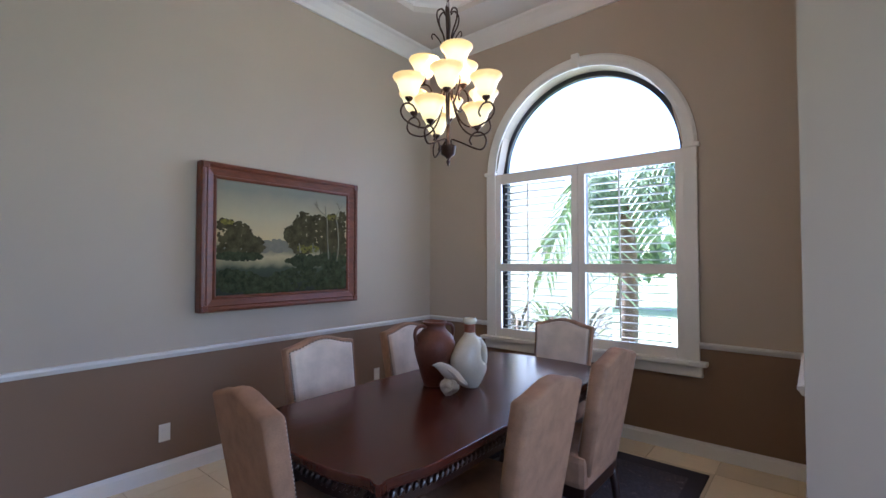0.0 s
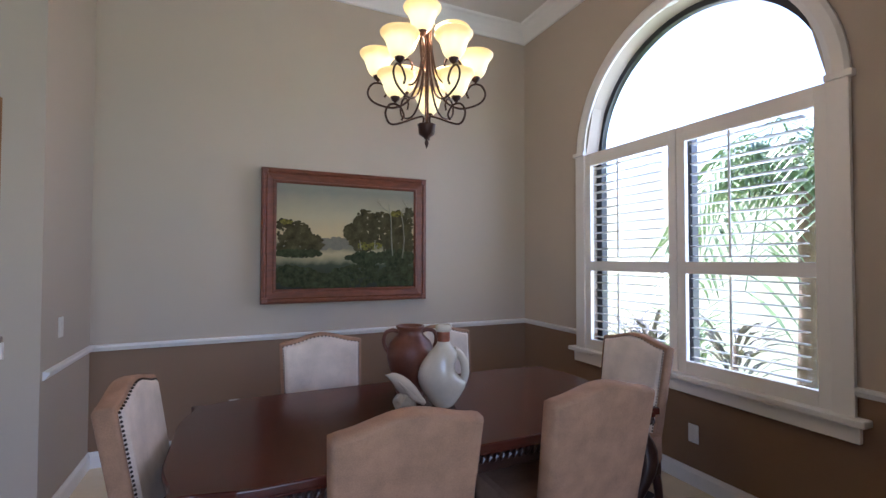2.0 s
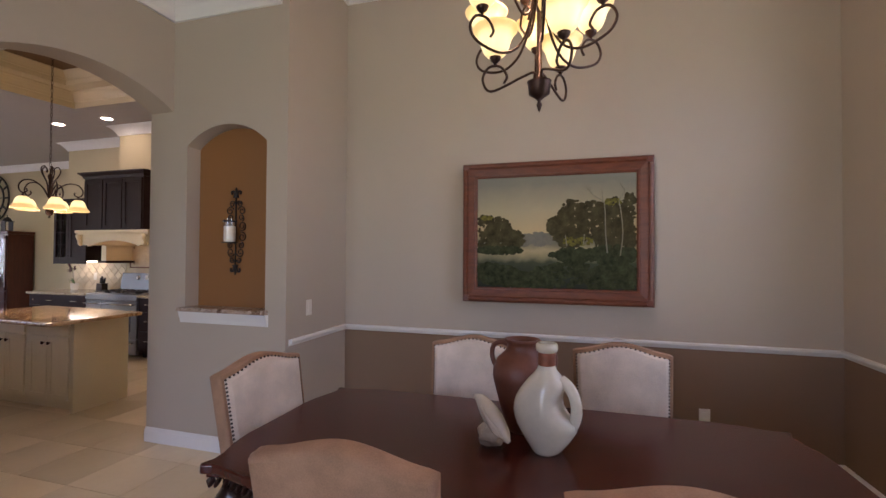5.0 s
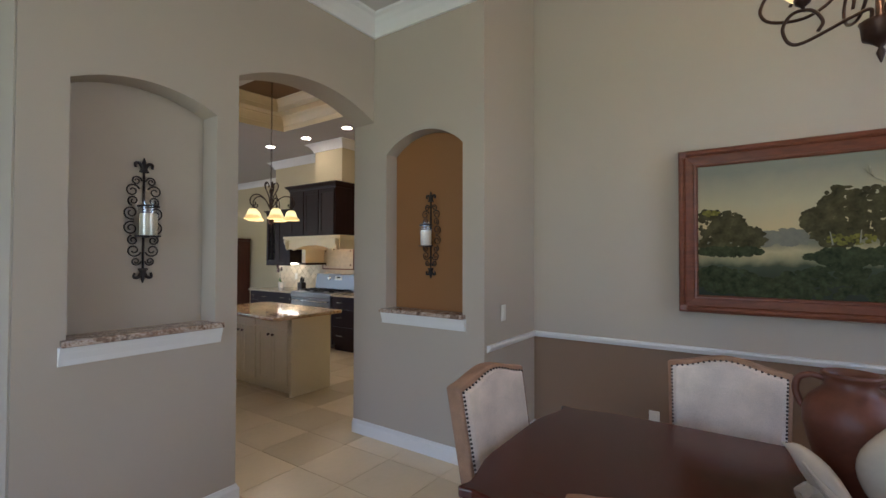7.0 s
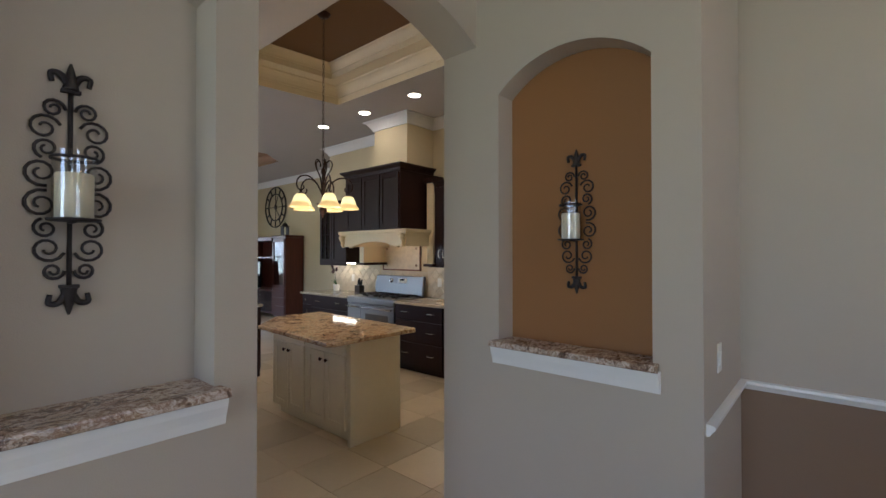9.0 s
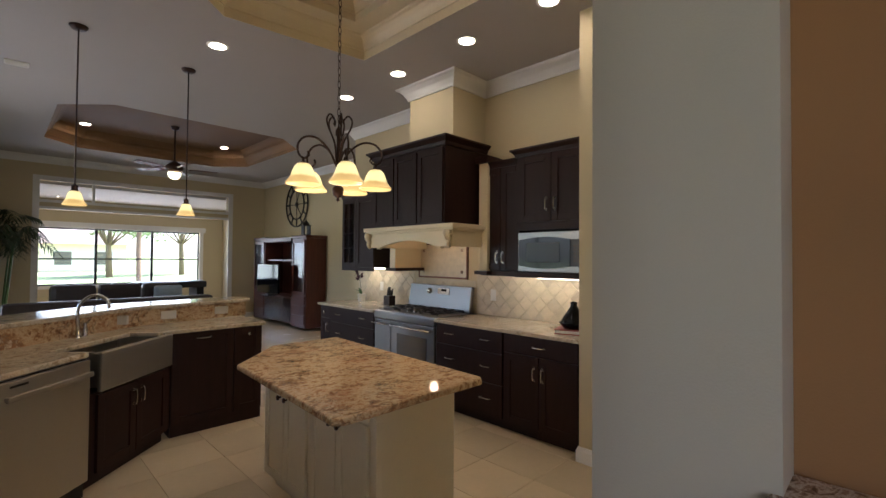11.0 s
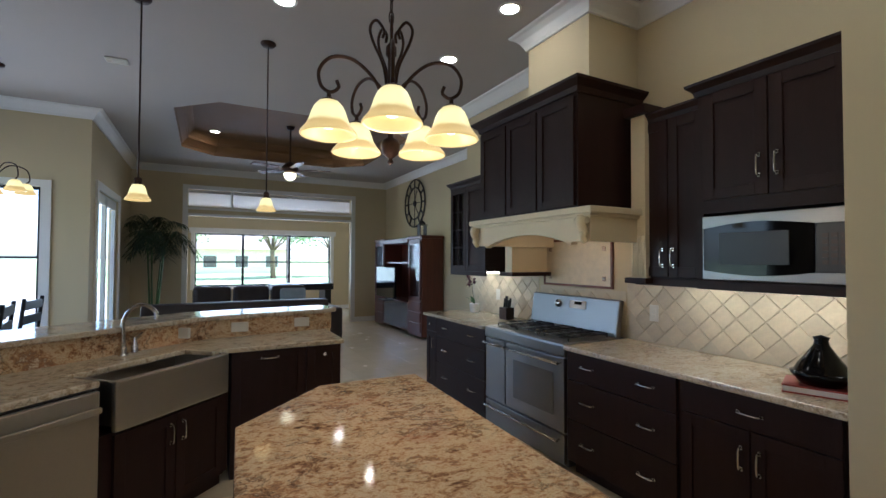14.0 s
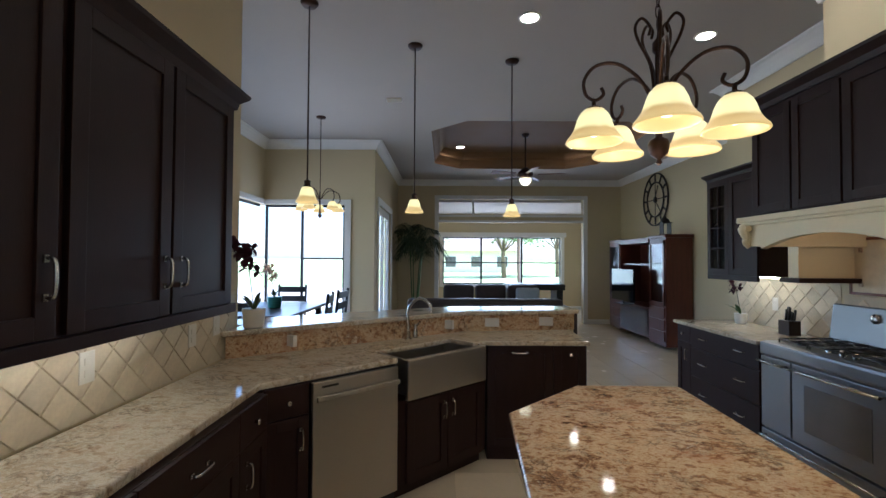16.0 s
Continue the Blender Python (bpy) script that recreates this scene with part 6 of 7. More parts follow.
def pendant(x, y):
    p = thing("pendant_lamp", "slim bronze pendant lamp with a lit bell shade", "pendant lamp", (x, y, 0), group="pendants over the bar")
    bm = bmesh.new()
    tube(bm, [(0, 0, 2.05), (0, 0, CEIL)], 0.006, 8)
    part("rod", bm, BRONZE, p)
    bm = bmesh.new()
    lathe(bm, [(0.0, CEIL - 0.03), (0.05, CEIL - 0.028), (0.065, CEIL - 0.01), (0.065, CEIL)], 20)
    part("canopy", bm, BRONZE, p)
    bm = bmesh.new()
    lathe(bm, [(0.007, 2.09), (0.024, 2.08), (0.022, 2.05), (0.034, 2.035), (0.0, 2.035)], 14)
    part("cup", bm, BRONZE, p)
    bm = bmesh.new()
    bell(bm, (0, 0, 2.045), 0.082, 0.125, up=False)
    s = part("shade", bm, SHADE_DOWN, p, "lit amber glass bell shade")
    s.visible_shadow = False
    bm = bmesh.new()
    bmesh.ops.create_icosphere(bm, subdivisions=2, radius=0.022, matrix=Matrix.Translation((0, 0, 1.965)))
    part("bulb", bm, SHADE_HOT, p)


for x, y in ((-1.201, -4.609), (-1.937, -5.264), (-2.835, -5.56)):
    pendant(x, y)
cl = None
for x, y, z in ((-4.34, -3.13, CEIL), (-4.37, -4.10, CEIL), (-4.38, -5.07, CEIL), (-4.31, -2.30, CEIL), (-2.86, -4.80, CEIL), (-2.9, -2.35, CEIL + 0.34), (-2.5, -10.0, CEIL + 0.30), (-4.7, -10.0, CEIL + 0.30), (-4.7, -8.2, CEIL + 0.30)):
    cl = thing("recessed_light", "lit round recessed ceiling light with white rim", "ceiling light", (x, y, z), group="recessed ceiling lights")
    bm = bmesh.new()
    lathe(bm, [(0.066, -0.001), (0.068, -0.008), (0.088, -0.006), (0.09, 0.0)], 24)
    part("rim", bm, TRIM, cl)
    bm = bmesh.new()
    lathe(bm, [(0.0, -0.004), (0.067, -0.004)], 24)
    part("lens", bm, CAN_GLOW, cl)
sm = thing("smoke_detector", "small white square ceiling vent", "vent", (-1.6, -6.6, CEIL))
part("cover", B((-0.09, 0.09, -0.06, 0.06, -0.015, 0), bevel=0.004), PLASTIC_W, sm)
for i in range(5):
    part("slat", B((-0.08, 0.08, -0.05 + i * 0.022, -0.04 + i * 0.022, -0.02, -0.014)), PLASTIC_W, sm)

# ---- things on the counters ----


def leaf_blade(bm, base, tip, w, droop=0.1, n=6):
    a, b = Vector(base), Vector(tip)
    d = b - a
    side = d.cross(Vector((0, 0, 1)))
    side = (side.normalized() if side.length > 1e-4 else Vector((1, 0, 0))) * w
    prev = None
    for i in range(n + 1):
        t = i / n
        c_ = a + d * t + Vector((0, 0, droop * (4 * t * (1 - t)) * 0.5 - droop * t * t))
        k = max(0.06, math.sin(math.pi * min(0.98, 0.12 + t * 0.86)))
        row = [bm.verts.new(c_ - side * k), bm.verts.new(c_ + Vector((0, 0, -w * 0.3 * k))), bm.verts.new(c_ + side * k)]
        if prev:
            bm.faces.new((prev[0], prev[1], row[1], row[0]))
            bm.faces.new((prev[1], prev[2], row[2], row[1]))
        prev = row


def orchid(name, label, at, pot_mat, petal, high, blooms, pr=0.055, ph=0.09, size=1.0):
    o = thing(name, label, "plant", at)
    bm = bmesh.new()
    k = 6
    prof = [(0.0, 0), (pr * 0.8, 0)] + [(pr * (0.85 + 0.15 * j / (k * 2) + (0.04 if j % 2 else 0)), ph * j / (k * 2)) for j in range(1, k * 2 + 1)] + [(pr * 0.85, ph), (0, ph * 0.9)]
    lathe(bm, prof, 24)
    part("pot", bm, pot_mat, o)
    rnd = random.Random(name + petal.name)
    for i in range(7):
        a = rnd.random() * 6.28
        bm = bmesh.new()
        r = 0.06 + rnd.random() * 0.07
        leaf_blade(bm, (0, 0, ph * 0.9), (r * math.cos(a), r * math.sin(a), ph + 0.05 + rnd.random() * 0.1), 0.016, 0.03)
        part("leaf", bm, LEAF, o)
    lean = rnd.random() * 6.28
    stem = spline([(0, 0, ph * 0.9), (0.02 * math.cos(lean), 0.02 * math.sin(lean), high * 0.5), (0.05 * math.cos(lean), 0.05 * math.sin(lean), high * 0.85), (0.10 * math.cos(lean), 0.10 * math.sin(lean), high)], 6)
    bm = bmesh.new()
    tube(bm, stem, 0.003, 6)
    part("stem", bm, LEAF_DARK, o)
    for i in range(blooms):
        c_ = Vector(stem[-1 - int(i * 10 / blooms)]) + Vector((rnd.uniform(-0.03, 0.03), rnd.uniform(-0.03, 0.03), rnd.uniform(-0.02, 0.03))) * size ** 1.6
        bm = bmesh.new()
        for k in range(5):
            a = 2 * math.pi * k / 5 + rnd.random()
            e = Vector((math.cos(a), math.sin(a) * 0.5, math.sin(a)))
            leaf_blade(bm, c_, c_ + e * 0.032 * size, 0.013 * size, 0.005, 4)
        part("bloom", bm, petal, o)
    return o


orchid("orchid", "plum orchid in a white ribbed pot", (-1.00, -4.20, 1.076), WHITE_POT, PETAL_PLUM, 0.52, 18, 0.07, 0.12, 1.5)
orchid("orchid", "plum orchid in a small clay and white pot", (-5.12, -5.78, CT + 0.001), WHITE_POT, PETAL_PLUM, 0.42, 5, 0.055, 0.10, 1.3)
kb = thing("knife_block", "dark knives standing in a clear block", "knife block", (-5.09, -5.12, CT + 0.001))
part("block", B((-0.05, 0.05, -0.06, 0.06, 0, 0.12), bevel=0.004), NAIL, kb)
for i in range(6):
    bm = bmesh.new()
    tube(bm, [(-0.02 + 0.03 * (i % 2), -0.045 + 0.018 * i, 0.11), (-0.03 + 0.03 * (i % 2), -0.045 + 0.018 * i, 0.23 - 0.02 * (i % 3))], 0.010, 8)
    part("knife_handle", bm, BLACK, kb)
bk = thing("book", "red covered cookbook lying on the counter", "book", (-4.87, -2.40, CT + 0.001), 20)
part("cover", B((-0.11, 0.11, -0.14, 0.14, 0, 0.006), (-0.11, 0.11, -0.14, 0.14, 0.03, 0.036)), mat("red_book_cover", rgb(150, 60, 50), 0.5), bk)
part("pages", B((-0.105, 0.105, -0.135, 0.135, 0.006, 0.03)), WHITE_POT, bk)
tg = thing("tagine", "black glazed tagine pot on a book", "pot", (-4.87, -2.40, CT + 0.038))
bm = bmesh.new()
lathe(bm, [(0, 0), (0.08, 0), (0.115, 0.04), (0.12, 0.055), (0.10, 0.06), (0, 0.06)], 28)
part("base", bm, BLACK_GLASS, tg)
bm = bmesh.new()
lathe(bm, [(0.105, 0.06), (0.09, 0.09), (0.055, 0.14), (0.03, 0.18), (0.026, 0.2), (0.032, 0.215), (0.0, 0.225)], 28)
part("lid", bm, BLACK_GLASS, tg)

# ---- pantry ----
SHELVES = (0.47, 0.99, 1.43, 1.75)
rnd = random.Random(5)
COLORS = [mat("pack_" + n_, rgb(*c_), 0.45, vary=0.06) for n_, c_ in (("white", (222, 220, 214)), ("red", (158, 46, 42)), ("blue", (44, 92, 160)), ("yellow", (212, 172, 56)), ("brown", (96, 64, 44)), ("black", (34, 32, 34)), ("green", (92, 150, 60)), ("orange", (214, 92, 40)), ("teal", (70, 140, 160)))]


def wire_shelf(x0, x1, y0, y1, z, front):
    s = thing("wire_shelf", "white coated wire pantry shelf", "shelf", (0, 0, z), group="pantry wire shelves")
    bm = bmesh.new()
    along_y = front == "x"
    if along_y:
        n_ = int((y1 - y0) / 0.028)
        for i in range(n_ + 1):
            y = y0 + (y1 - y0) * i / n_
            tube(bm, [(x0, y, 0), (x1, y, 0), (x1, y, -0.03)], 0.0022, 4)
        for x, z_ in ((x0, 0), (x1, 0), (x1, -0.03), ((x0 + x1) / 2, -0.004)):
            tube(bm, [(x, y0, z_), (x, y1, z_)], 0.003, 5)
    else:
        yf = y1 if front == "+y" else y0
        n_ = int((x1 - x0) / 0.028)
        for i in range(n_ + 1):
            x = x0 + (x1 - x0) * i / n_
            tube(bm, [(x, y0 + y1 - yf, 0), (x, yf, 0), (x, yf, -0.03)], 0.0022, 4)
        for y, z_ in ((y0, 0), (y1, 0), (yf, -0.03), ((y0 + y1) / 2, -0.004)):
            tube(bm, [(x0, y, z_), (x1, y, z_)], 0.003, 5)
    part("grid", bm, WIRE, s)
    ends = [((x1, y, -0.02), (x0, y, -0.28)) for y in (y0 + 0.3, y1 - 0.3)] if along_y else [((x, yf, -0.02), (x, y0 + y1 - yf, -0.28)) for x in (x0 + 0.3, x1 - 0.1)]
    for e in ends:
        bm = bmesh.new()
        tube(bm, e, 0.005, 6)
        part("bracket", bm, WIRE, s)


for z in SHELVES:
    wire_shelf(-7.555, -7.2, -2.84, -1.21, z, "x")
    wire_shelf(-7.19, -5.6, -2.845, -2.45, z, "+y")
    wire_shelf(-7.19, -5.95, -1.6, -1.205, z - 0.02, "-y")


def pack(x, y, z, kind, w_, h_, m_, label, name, lid=None):
    t_ = thing(name, label, name.replace("_", " "), (x, y, z), rnd.uniform(-4, 4))
    bm = bmesh.new()
    if kind == "basket":
        n_ = 16
        lathe(bm, [(w_ * 0.40, 0), (w_ * 0.43, h_ * 0.5), (w_ * 0.5, h_), (w_ * 0.48, h_), (w_ * 0.40, h_ * 0.4), (0, 0.01)], n_ * 2)
        part("weave", bm, m_, t_)
        for k in range(n_):
            a = 2 * math.pi * k / n_
            bm = bmesh.new()
            tube(bm, [(w_ * 0.42 * math.cos(a), w_ * 0.42 * math.sin(a), 0), (w_ * 0.52 * math.cos(a), w_ * 0.52 * math.sin(a), h_ * 1.05)], 0.009, 6)
            part("stake", bm, NAIL, t_)
    elif kind == "box":
        box(bm, -w_ * 0.6, w_ * 0.6, -w_ / 2, w_ / 2, 0, h_, 0.003)
        part("carton", bm, m_, t_)
        part("printed_band", B((-w_ * 0.6 - 0.001, w_ * 0.6 + 0.001, -w_ / 2 - 0.001, w_ / 2 + 0.001, h_ * 0.02, h_ * 0.36)), lid or rnd.choice(COLORS), t_)
    elif kind == "bag":
        lathe(bm, [(0, 0), (w_ * 0.5, 0.0), (w_ * 0.55, h_ * 0.4), (w_ * 0.5, h_ * 0.8), (w_ * 0.45, h_ * 0.97), (w_ * 0.05, h_)], 10, flat=0.5)
        part("bag", bm, m_, t_)
        part("printed_top", B((-w_ * 0.24, w_ * 0.24, -w_ * 0.32, w_ * 0.32, h_ * 0.84, h_ * 1.02), bevel=0.004), lid or W_, t_)
    else:
        k = 0.5 * w_
        prof = [(0, 0), (k, 0), (k, h_ * 0.9), (k * 0.96, h_ * 0.92)] if kind == "can" else [(0, 0), (k * 0.9, 0), (k, h_ * 0.1), (k, h_ * 0.62), (k * 0.5, h_ * 0.8), (k * 0.45, h_ * 0.92)]
        lathe(bm, prof + [(0, prof[-1][1])], 16)
        part("body", bm, m_, t_)
        bm = bmesh.new()
        kk = prof[-1][0]
        lathe(bm, [(kk, h_ * 0.92), (kk * 1.04, h_ * 0.93), (kk * 1.04, h_), (0, h_)], 16)
        part("lid", bm, lid or rnd.choice(COLORS), t_)
        bm = bmesh.new()
        lathe(bm, [(k * 1.01, h_ * 0.2), (k * 1.01, h_ * 0.55)], 16)
        part("paper_label", bm, lid or rnd.choice(COLORS), t_)


W_, R_, BL, Y_, BR, K_, G_, O_, T_ = COLORS
# shelf, shape, place along the shelf, width, height, colour, colour of the label
PACKS = [
    (3, "can", -2.503, 0.170, 0.18, T_, BL, "canister"),
    (3, "basket", -2.292, 0.227, 0.20, K_, K_, "basket"),
    (3, "box", -2.138, 0.060, 0.25, W_, R_, "carton"),
    (3, "box", -2.080, 0.047, 0.25, W_, R_, "carton"),
    (3, "box", -2.024, 0.055, 0.25, W_, R_, "carton"),
    (3, "can", -1.899, 0.101, 0.32, NAIL, W_, "canister"),
    (3, "box", -1.818, 0.051, 0.26, W_, R_, "carton"),
    (3, "box", -1.761, 0.052, 0.26, W_, R_, "carton"),
    (3, "box", -1.703, 0.053, 0.26, W_, R_, "carton"),
    (3, "box", -1.625, 0.087, 0.34, BL, T_, "carton"),
    (2, "bag", -2.549, 0.096, 0.25, R_, Y_, "food_bag"),
    (2, "bag", -2.442, 0.099, 0.26, R_, Y_, "food_bag"),
    (2, "bag", -2.354, 0.068, 0.18, BR, W_, "food_bag"),
    (2, "can", -2.259, 0.077, 0.20, T_, G_, "canister"),
    (2, "can", -2.168, 0.084, 0.22, BR, W_, "canister"),
    (2, "can", -2.079, 0.061, 0.20, K_, BL, "canister"),
    (2, "jug", -2.013, 0.060, 0.27, BL, K_, "bottle"),
    (2, "can", -2.002, 0.044, 0.11, BR, K_, "jar"),
    (2, "can", -1.935, 0.077, 0.13, K_, W_, "jar"),
    (2, "can", -1.860, 0.059, 0.10, BR, K_, "jar"),
    (2, "box", -1.788, 0.061, 0.23, BR, R_, "carton"),
    (2, "can", -1.707, 0.060, 0.28, R_, W_, "canister"),
    (2, "jug", -1.652, 0.039, 0.17, BL, W_, "bottle"),
    (2, "jug", -1.600, 0.047, 0.16, T_, R_, "bottle"),
    (1, "box", -2.537, 0.159, 0.21, W_, O_, "bin"),
    (1, "can", -2.235, 0.162, 0.37, W_, BL, "bucket"),
    (1, "can", -2.114, 0.072, 0.25, PLASTIC_W, W_, "jar"),
    (1, "can", -1.996, 0.114, 0.17, O_, W_, "tub"),
    (1, "can", -1.883, 0.100, 0.24, W_, BR, "jar"),
    (1, "can", -1.768, 0.119, 0.34, O_, O_, "tub"),
    (1, "box", -1.676, 0.050, 0.13, W_, BL, "carton"),
    (0, "can", -2.003, 0.037, 0.10, K_, W_, "jar"),
    (0, "box", -1.875, 0.112, 0.14, G_, W_, "carton"),
]
SAYS = {"carton": "printed card carton standing on a wire pantry shelf", "canister": "lidded food canister on a wire pantry shelf", "basket": "dark woven storage basket on the top pantry shelf", "food_bag": "shiny red and yellow snack bag on a shelf", "bottle": "plastic sauce bottle on a wire pantry shelf", "jar": "small lidded glass jar on a pantry shelf", "bin": "clear plastic bin with an orange lid", "bucket": "white plastic bucket with a blue label", "tub": "bright orange plastic food tub with lid"}
for sh_i, kind, y, w_, h_, m_, band, name in PACKS:
    pack(-7.36 + (0.05 if name == "jar" else 0), y, SHELVES[sh_i] + 0.004, kind, w_, h_, m_, SAYS[name], name, band)
bmk = thing("bread_machine", "white rounded bread machine on the lowest pantry shelf", "appliance", (-7.36, -1.688, SHELVES[0] + 0.004))
part("body", B((-0.15, 0.15, -0.19, 0.19, 0, 0.25), bevel=0.04), PLASTIC_W, bmk)
part("lid", B((-0.13, 0.13, -0.17, 0.17, 0.25, 0.275), bevel=0.012), W_, bmk)
part("control_panel", B((0.146, 0.153, -0.15, 0.15, 0.17, 0.21), bevel=0.002), NAIL, bmk)
cbd = thing("cutting_board", "pale wooden cutting board leaning in the pantry", "board", (-7.1, -2.62, SHELVES[0] + 0.004), 0)
part("board", B((-0.012, 0.012, -0.13, 0.13, 0, 0.27), bevel=0.008), mat("pale_board_wood", rgb(190, 150, 100), 0.6, scale=5, vary=0.2, stretch=(1, 8, 1)), cbd)
part("grip_slot", B((-0.0135, 0.0135, 0.05, 0.085, 0.12, 0.19), bevel=0.004), K_, cbd)
for i, (z, kind, w_, h_, m_) in enumerate(((SHELVES[3] - 0.02, "can", .2, .28, W_), (SHELVES[2] - 0.02, "jug", .1, .2, BL), (SHELVES[2] - 0.02, "can", .09, .16, Y_), (SHELVES[1] - 0.02, "box", .2, .3, W_), (SHELVES[1] - 0.02, "can", .12, .2, R_), (SHELVES[0] - 0.02, "can", .3, .25, T_), (SHELVES[0] + 0.02, "jug", .1, .2, K_))):
    pack(-6.15 - 0.18 * (i % 3), -1.42, z + 0.004, kind, w_, h_, m_, "household package on a side pantry shelf", {"box": "carton", "can": "canister", "jug": "bottle"}[kind])
tray_ = thing("serving_tray", "stack of dark serving trays on the lowest pantry shelf", "tray", (-7.3, -2.35, SHELVES[0] + 0.004))
for i in range(4):
    bm = bmesh.new()
    lathe(bm, [(0, 0.0), (0.2 - 0.01 * i, 0.004), (0.25 - 0.01 * i, 0.03), (0.24 - 0.01 * i, 0.034), (0, 0.012)], 24, (0, 0.03 * i, 0.04 * i), 0.8)
    part("tray", bm, (R_, BR, CARVED, CHERRY)[i], tray_)
for i in range(4):
    wb = thing("water_bottle", "clear plastic water bottle on the pantry floor", "bottle", (-6.9 + 0.11 * (i % 2), -2.7 + 0.12 * (i // 2), 0.0), group="water bottles")
    bm = bmesh.new()
    lathe(bm, [(0, 0), (0.045, 0), (0.05, 0.02), (0.047, 0.12), (0.05, 0.2), (0.03, 0.26), (0.015, 0.28), (0.015, 0.3), (0, 0.3)], 14)
    part("bottle", bm, JAR_GLASS, wb)
    part("wrapper", B((-0.05, 0.05, -0.05, 0.05, 0.1, 0.16), bevel=0.02), T_, wb)
# assumed lamp, hidden by the door head, added to brighten the pantry shelves
pl = thing("pantry_light", "lit flush pantry ceiling light", "ceiling light", (-6.2, -1.9, 2.70))
bm = bmesh.new()
lathe(bm, [(0.0, -0.06), (0.1, -0.045), (0.14, 0.0)], 24)
part("diffuser", bm, glowing("lit_pantry_diffuser", (0.95, 0.97, 1.0, 1), 13.0), pl)
part("rim", B((-0.02, 0.02, -0.02, 0.02, -0.07, -0.058)), CHROME, pl)

# ---- living room ----
ec = thing("entertainment_center", "cherry wood media cabinet with glazed towers", "cabinet", (-5.92, -8.87, 0), 90)
# local x runs along +y from the near end backwards: mirrored so that it goes away from the eye
EL = -2.55
bm = bmesh.new()
for x0, x1, h_ in ((0, -0.62, 1.90), (-1.93, EL, 1.90)):
    box(bm, x1, x0, 0, 0.45, 0.06, h_, 0.006)
    box(bm, x1 - 0.02, x0 + 0.02, -0.02, 0.46, h_, h_ + 0.06, 0.012)
box(bm, -1.93, -0.62, 0.42, 0.45, 0.06, 1.84)
box(bm, -1.93, -0.62, -0.02, 0.46, 1.84, 1.94, 0.012)
box(bm, -1.93, -0.62, 0.0, 0.45, 0.10, 0.66, 0.006)
box(bm, -1.93, -0.62, 0.05, 0.45, 1.42, 1.45)
part("body", bm, CHERRY, ec)
for x0, x1 in ((-0.58, -0.04), (-2.51, -1.97)):
    part("glass_door", B((x0, x1, -0.012, -0.002, 0.78, 1.84)), CAB_GLASS, ec)
    part("door_frame", B((x0, x0 + 0.05, -0.022, 0, 0.75, 1.86), (x1 - 0.05, x1, -0.022, 0, 0.75, 1.86), (x0, x1, -0.022, 0, 1.80, 1.86), (x0, x1, -0.022, 0, 0.75, 0.80)), CHERRY, ec)
    for z in (0.14, 0.34, 0.54):
        part("drawer_front", B((x0, x1, -0.02, 0, z, z + 0.17), bevel=0.004), CHERRY, ec)
for i in range(3):
    part("glass_door", B((-1.90 + i * 0.43, -1.51 + i * 0.43, -0.012, -0.002, 0.14, 0.62)), CAB_GLASS, ec)
tv = thing("television", "flat black television on the media cabinet", "television", (-5.70, -10.14, 0.665), 90)
part("screen", B((-0.52, 0.52, -0.02, 0.02, 0.06, 0.68), bevel=0.004), BLACK_GLASS, tv)
part("stand", B((-0.2, 0.2, -0.1, 0.1, 0, 0.02), (-0.03, 0.03, -0.01, 0.02, 0.02, 0.07)), BLACK, tv)
lt = thing("lantern", "small dark metal lantern on the media cabinet", "lantern", (-6.05, -9.15, 1.962))
part("cage", B((-0.07, -0.06, -0.07, 0.07, 0, 0.2), (0.06, 0.07, -0.07, 0.07, 0, 0.2), (-0.07, 0.07, -0.07, 0.07, 0, 0.015), (-0.08, 0.08, -0.08, 0.08, 0.2, 0.215)), IRON, lt)
bm = bmesh.new()
lathe(bm, [(0.08, 0.21), (0.05, 0.27), (0.01, 0.3), (0.01, 0.33), (0, 0.33)], 12)
part("roof", bm, IRON, lt)
ck = thing("wall_clock", "large round skeleton clock with dark iron numerals", "clock", (LRX + 0.03, -10.2, 2.72), 90)
for r in (0.5, 0.33):
    bm = bmesh.new()
    lathe(bm, [(r, -0.012), (r + 0.025, -0.012), (r + 0.025, 0.012), (r, 0.012), (r, -0.012)], 48)
    part("ring", bm, IRON, ck, m=pose(0, 0, 0, 90, 0, 0))
for k in range(12):
    part("numeral", B((-0.018, 0.018, -0.008, 0.008, 0.35, 0.49)), IRON, ck, m=Matrix.Rotation(2 * math.pi * k / 12, 4, "Y"))
for a, L_ in ((0.5, 0.3), (2.4, 0.42)):
    part("clock_needle", B((-0.01, 0.01, -0.016, -0.008, 0, L_)), IRON, ck, m=Matrix.Rotation(a, 4, "Y"))
for k in range(4):
    part("spoke", B((-0.008, 0.008, -0.004, 0.004, 0.05, 0.34)), IRON, ck, m=Matrix.Rotation(math.pi * k / 2, 4, "Y"))
bm = bmesh.new()
lathe(bm, [(0.06, -0.01), (0.06, 0.012), (0, 0.014)], 20)
part("hub", bm, IRON, ck, m=pose(0, 0, 0, 90, 0, 0))

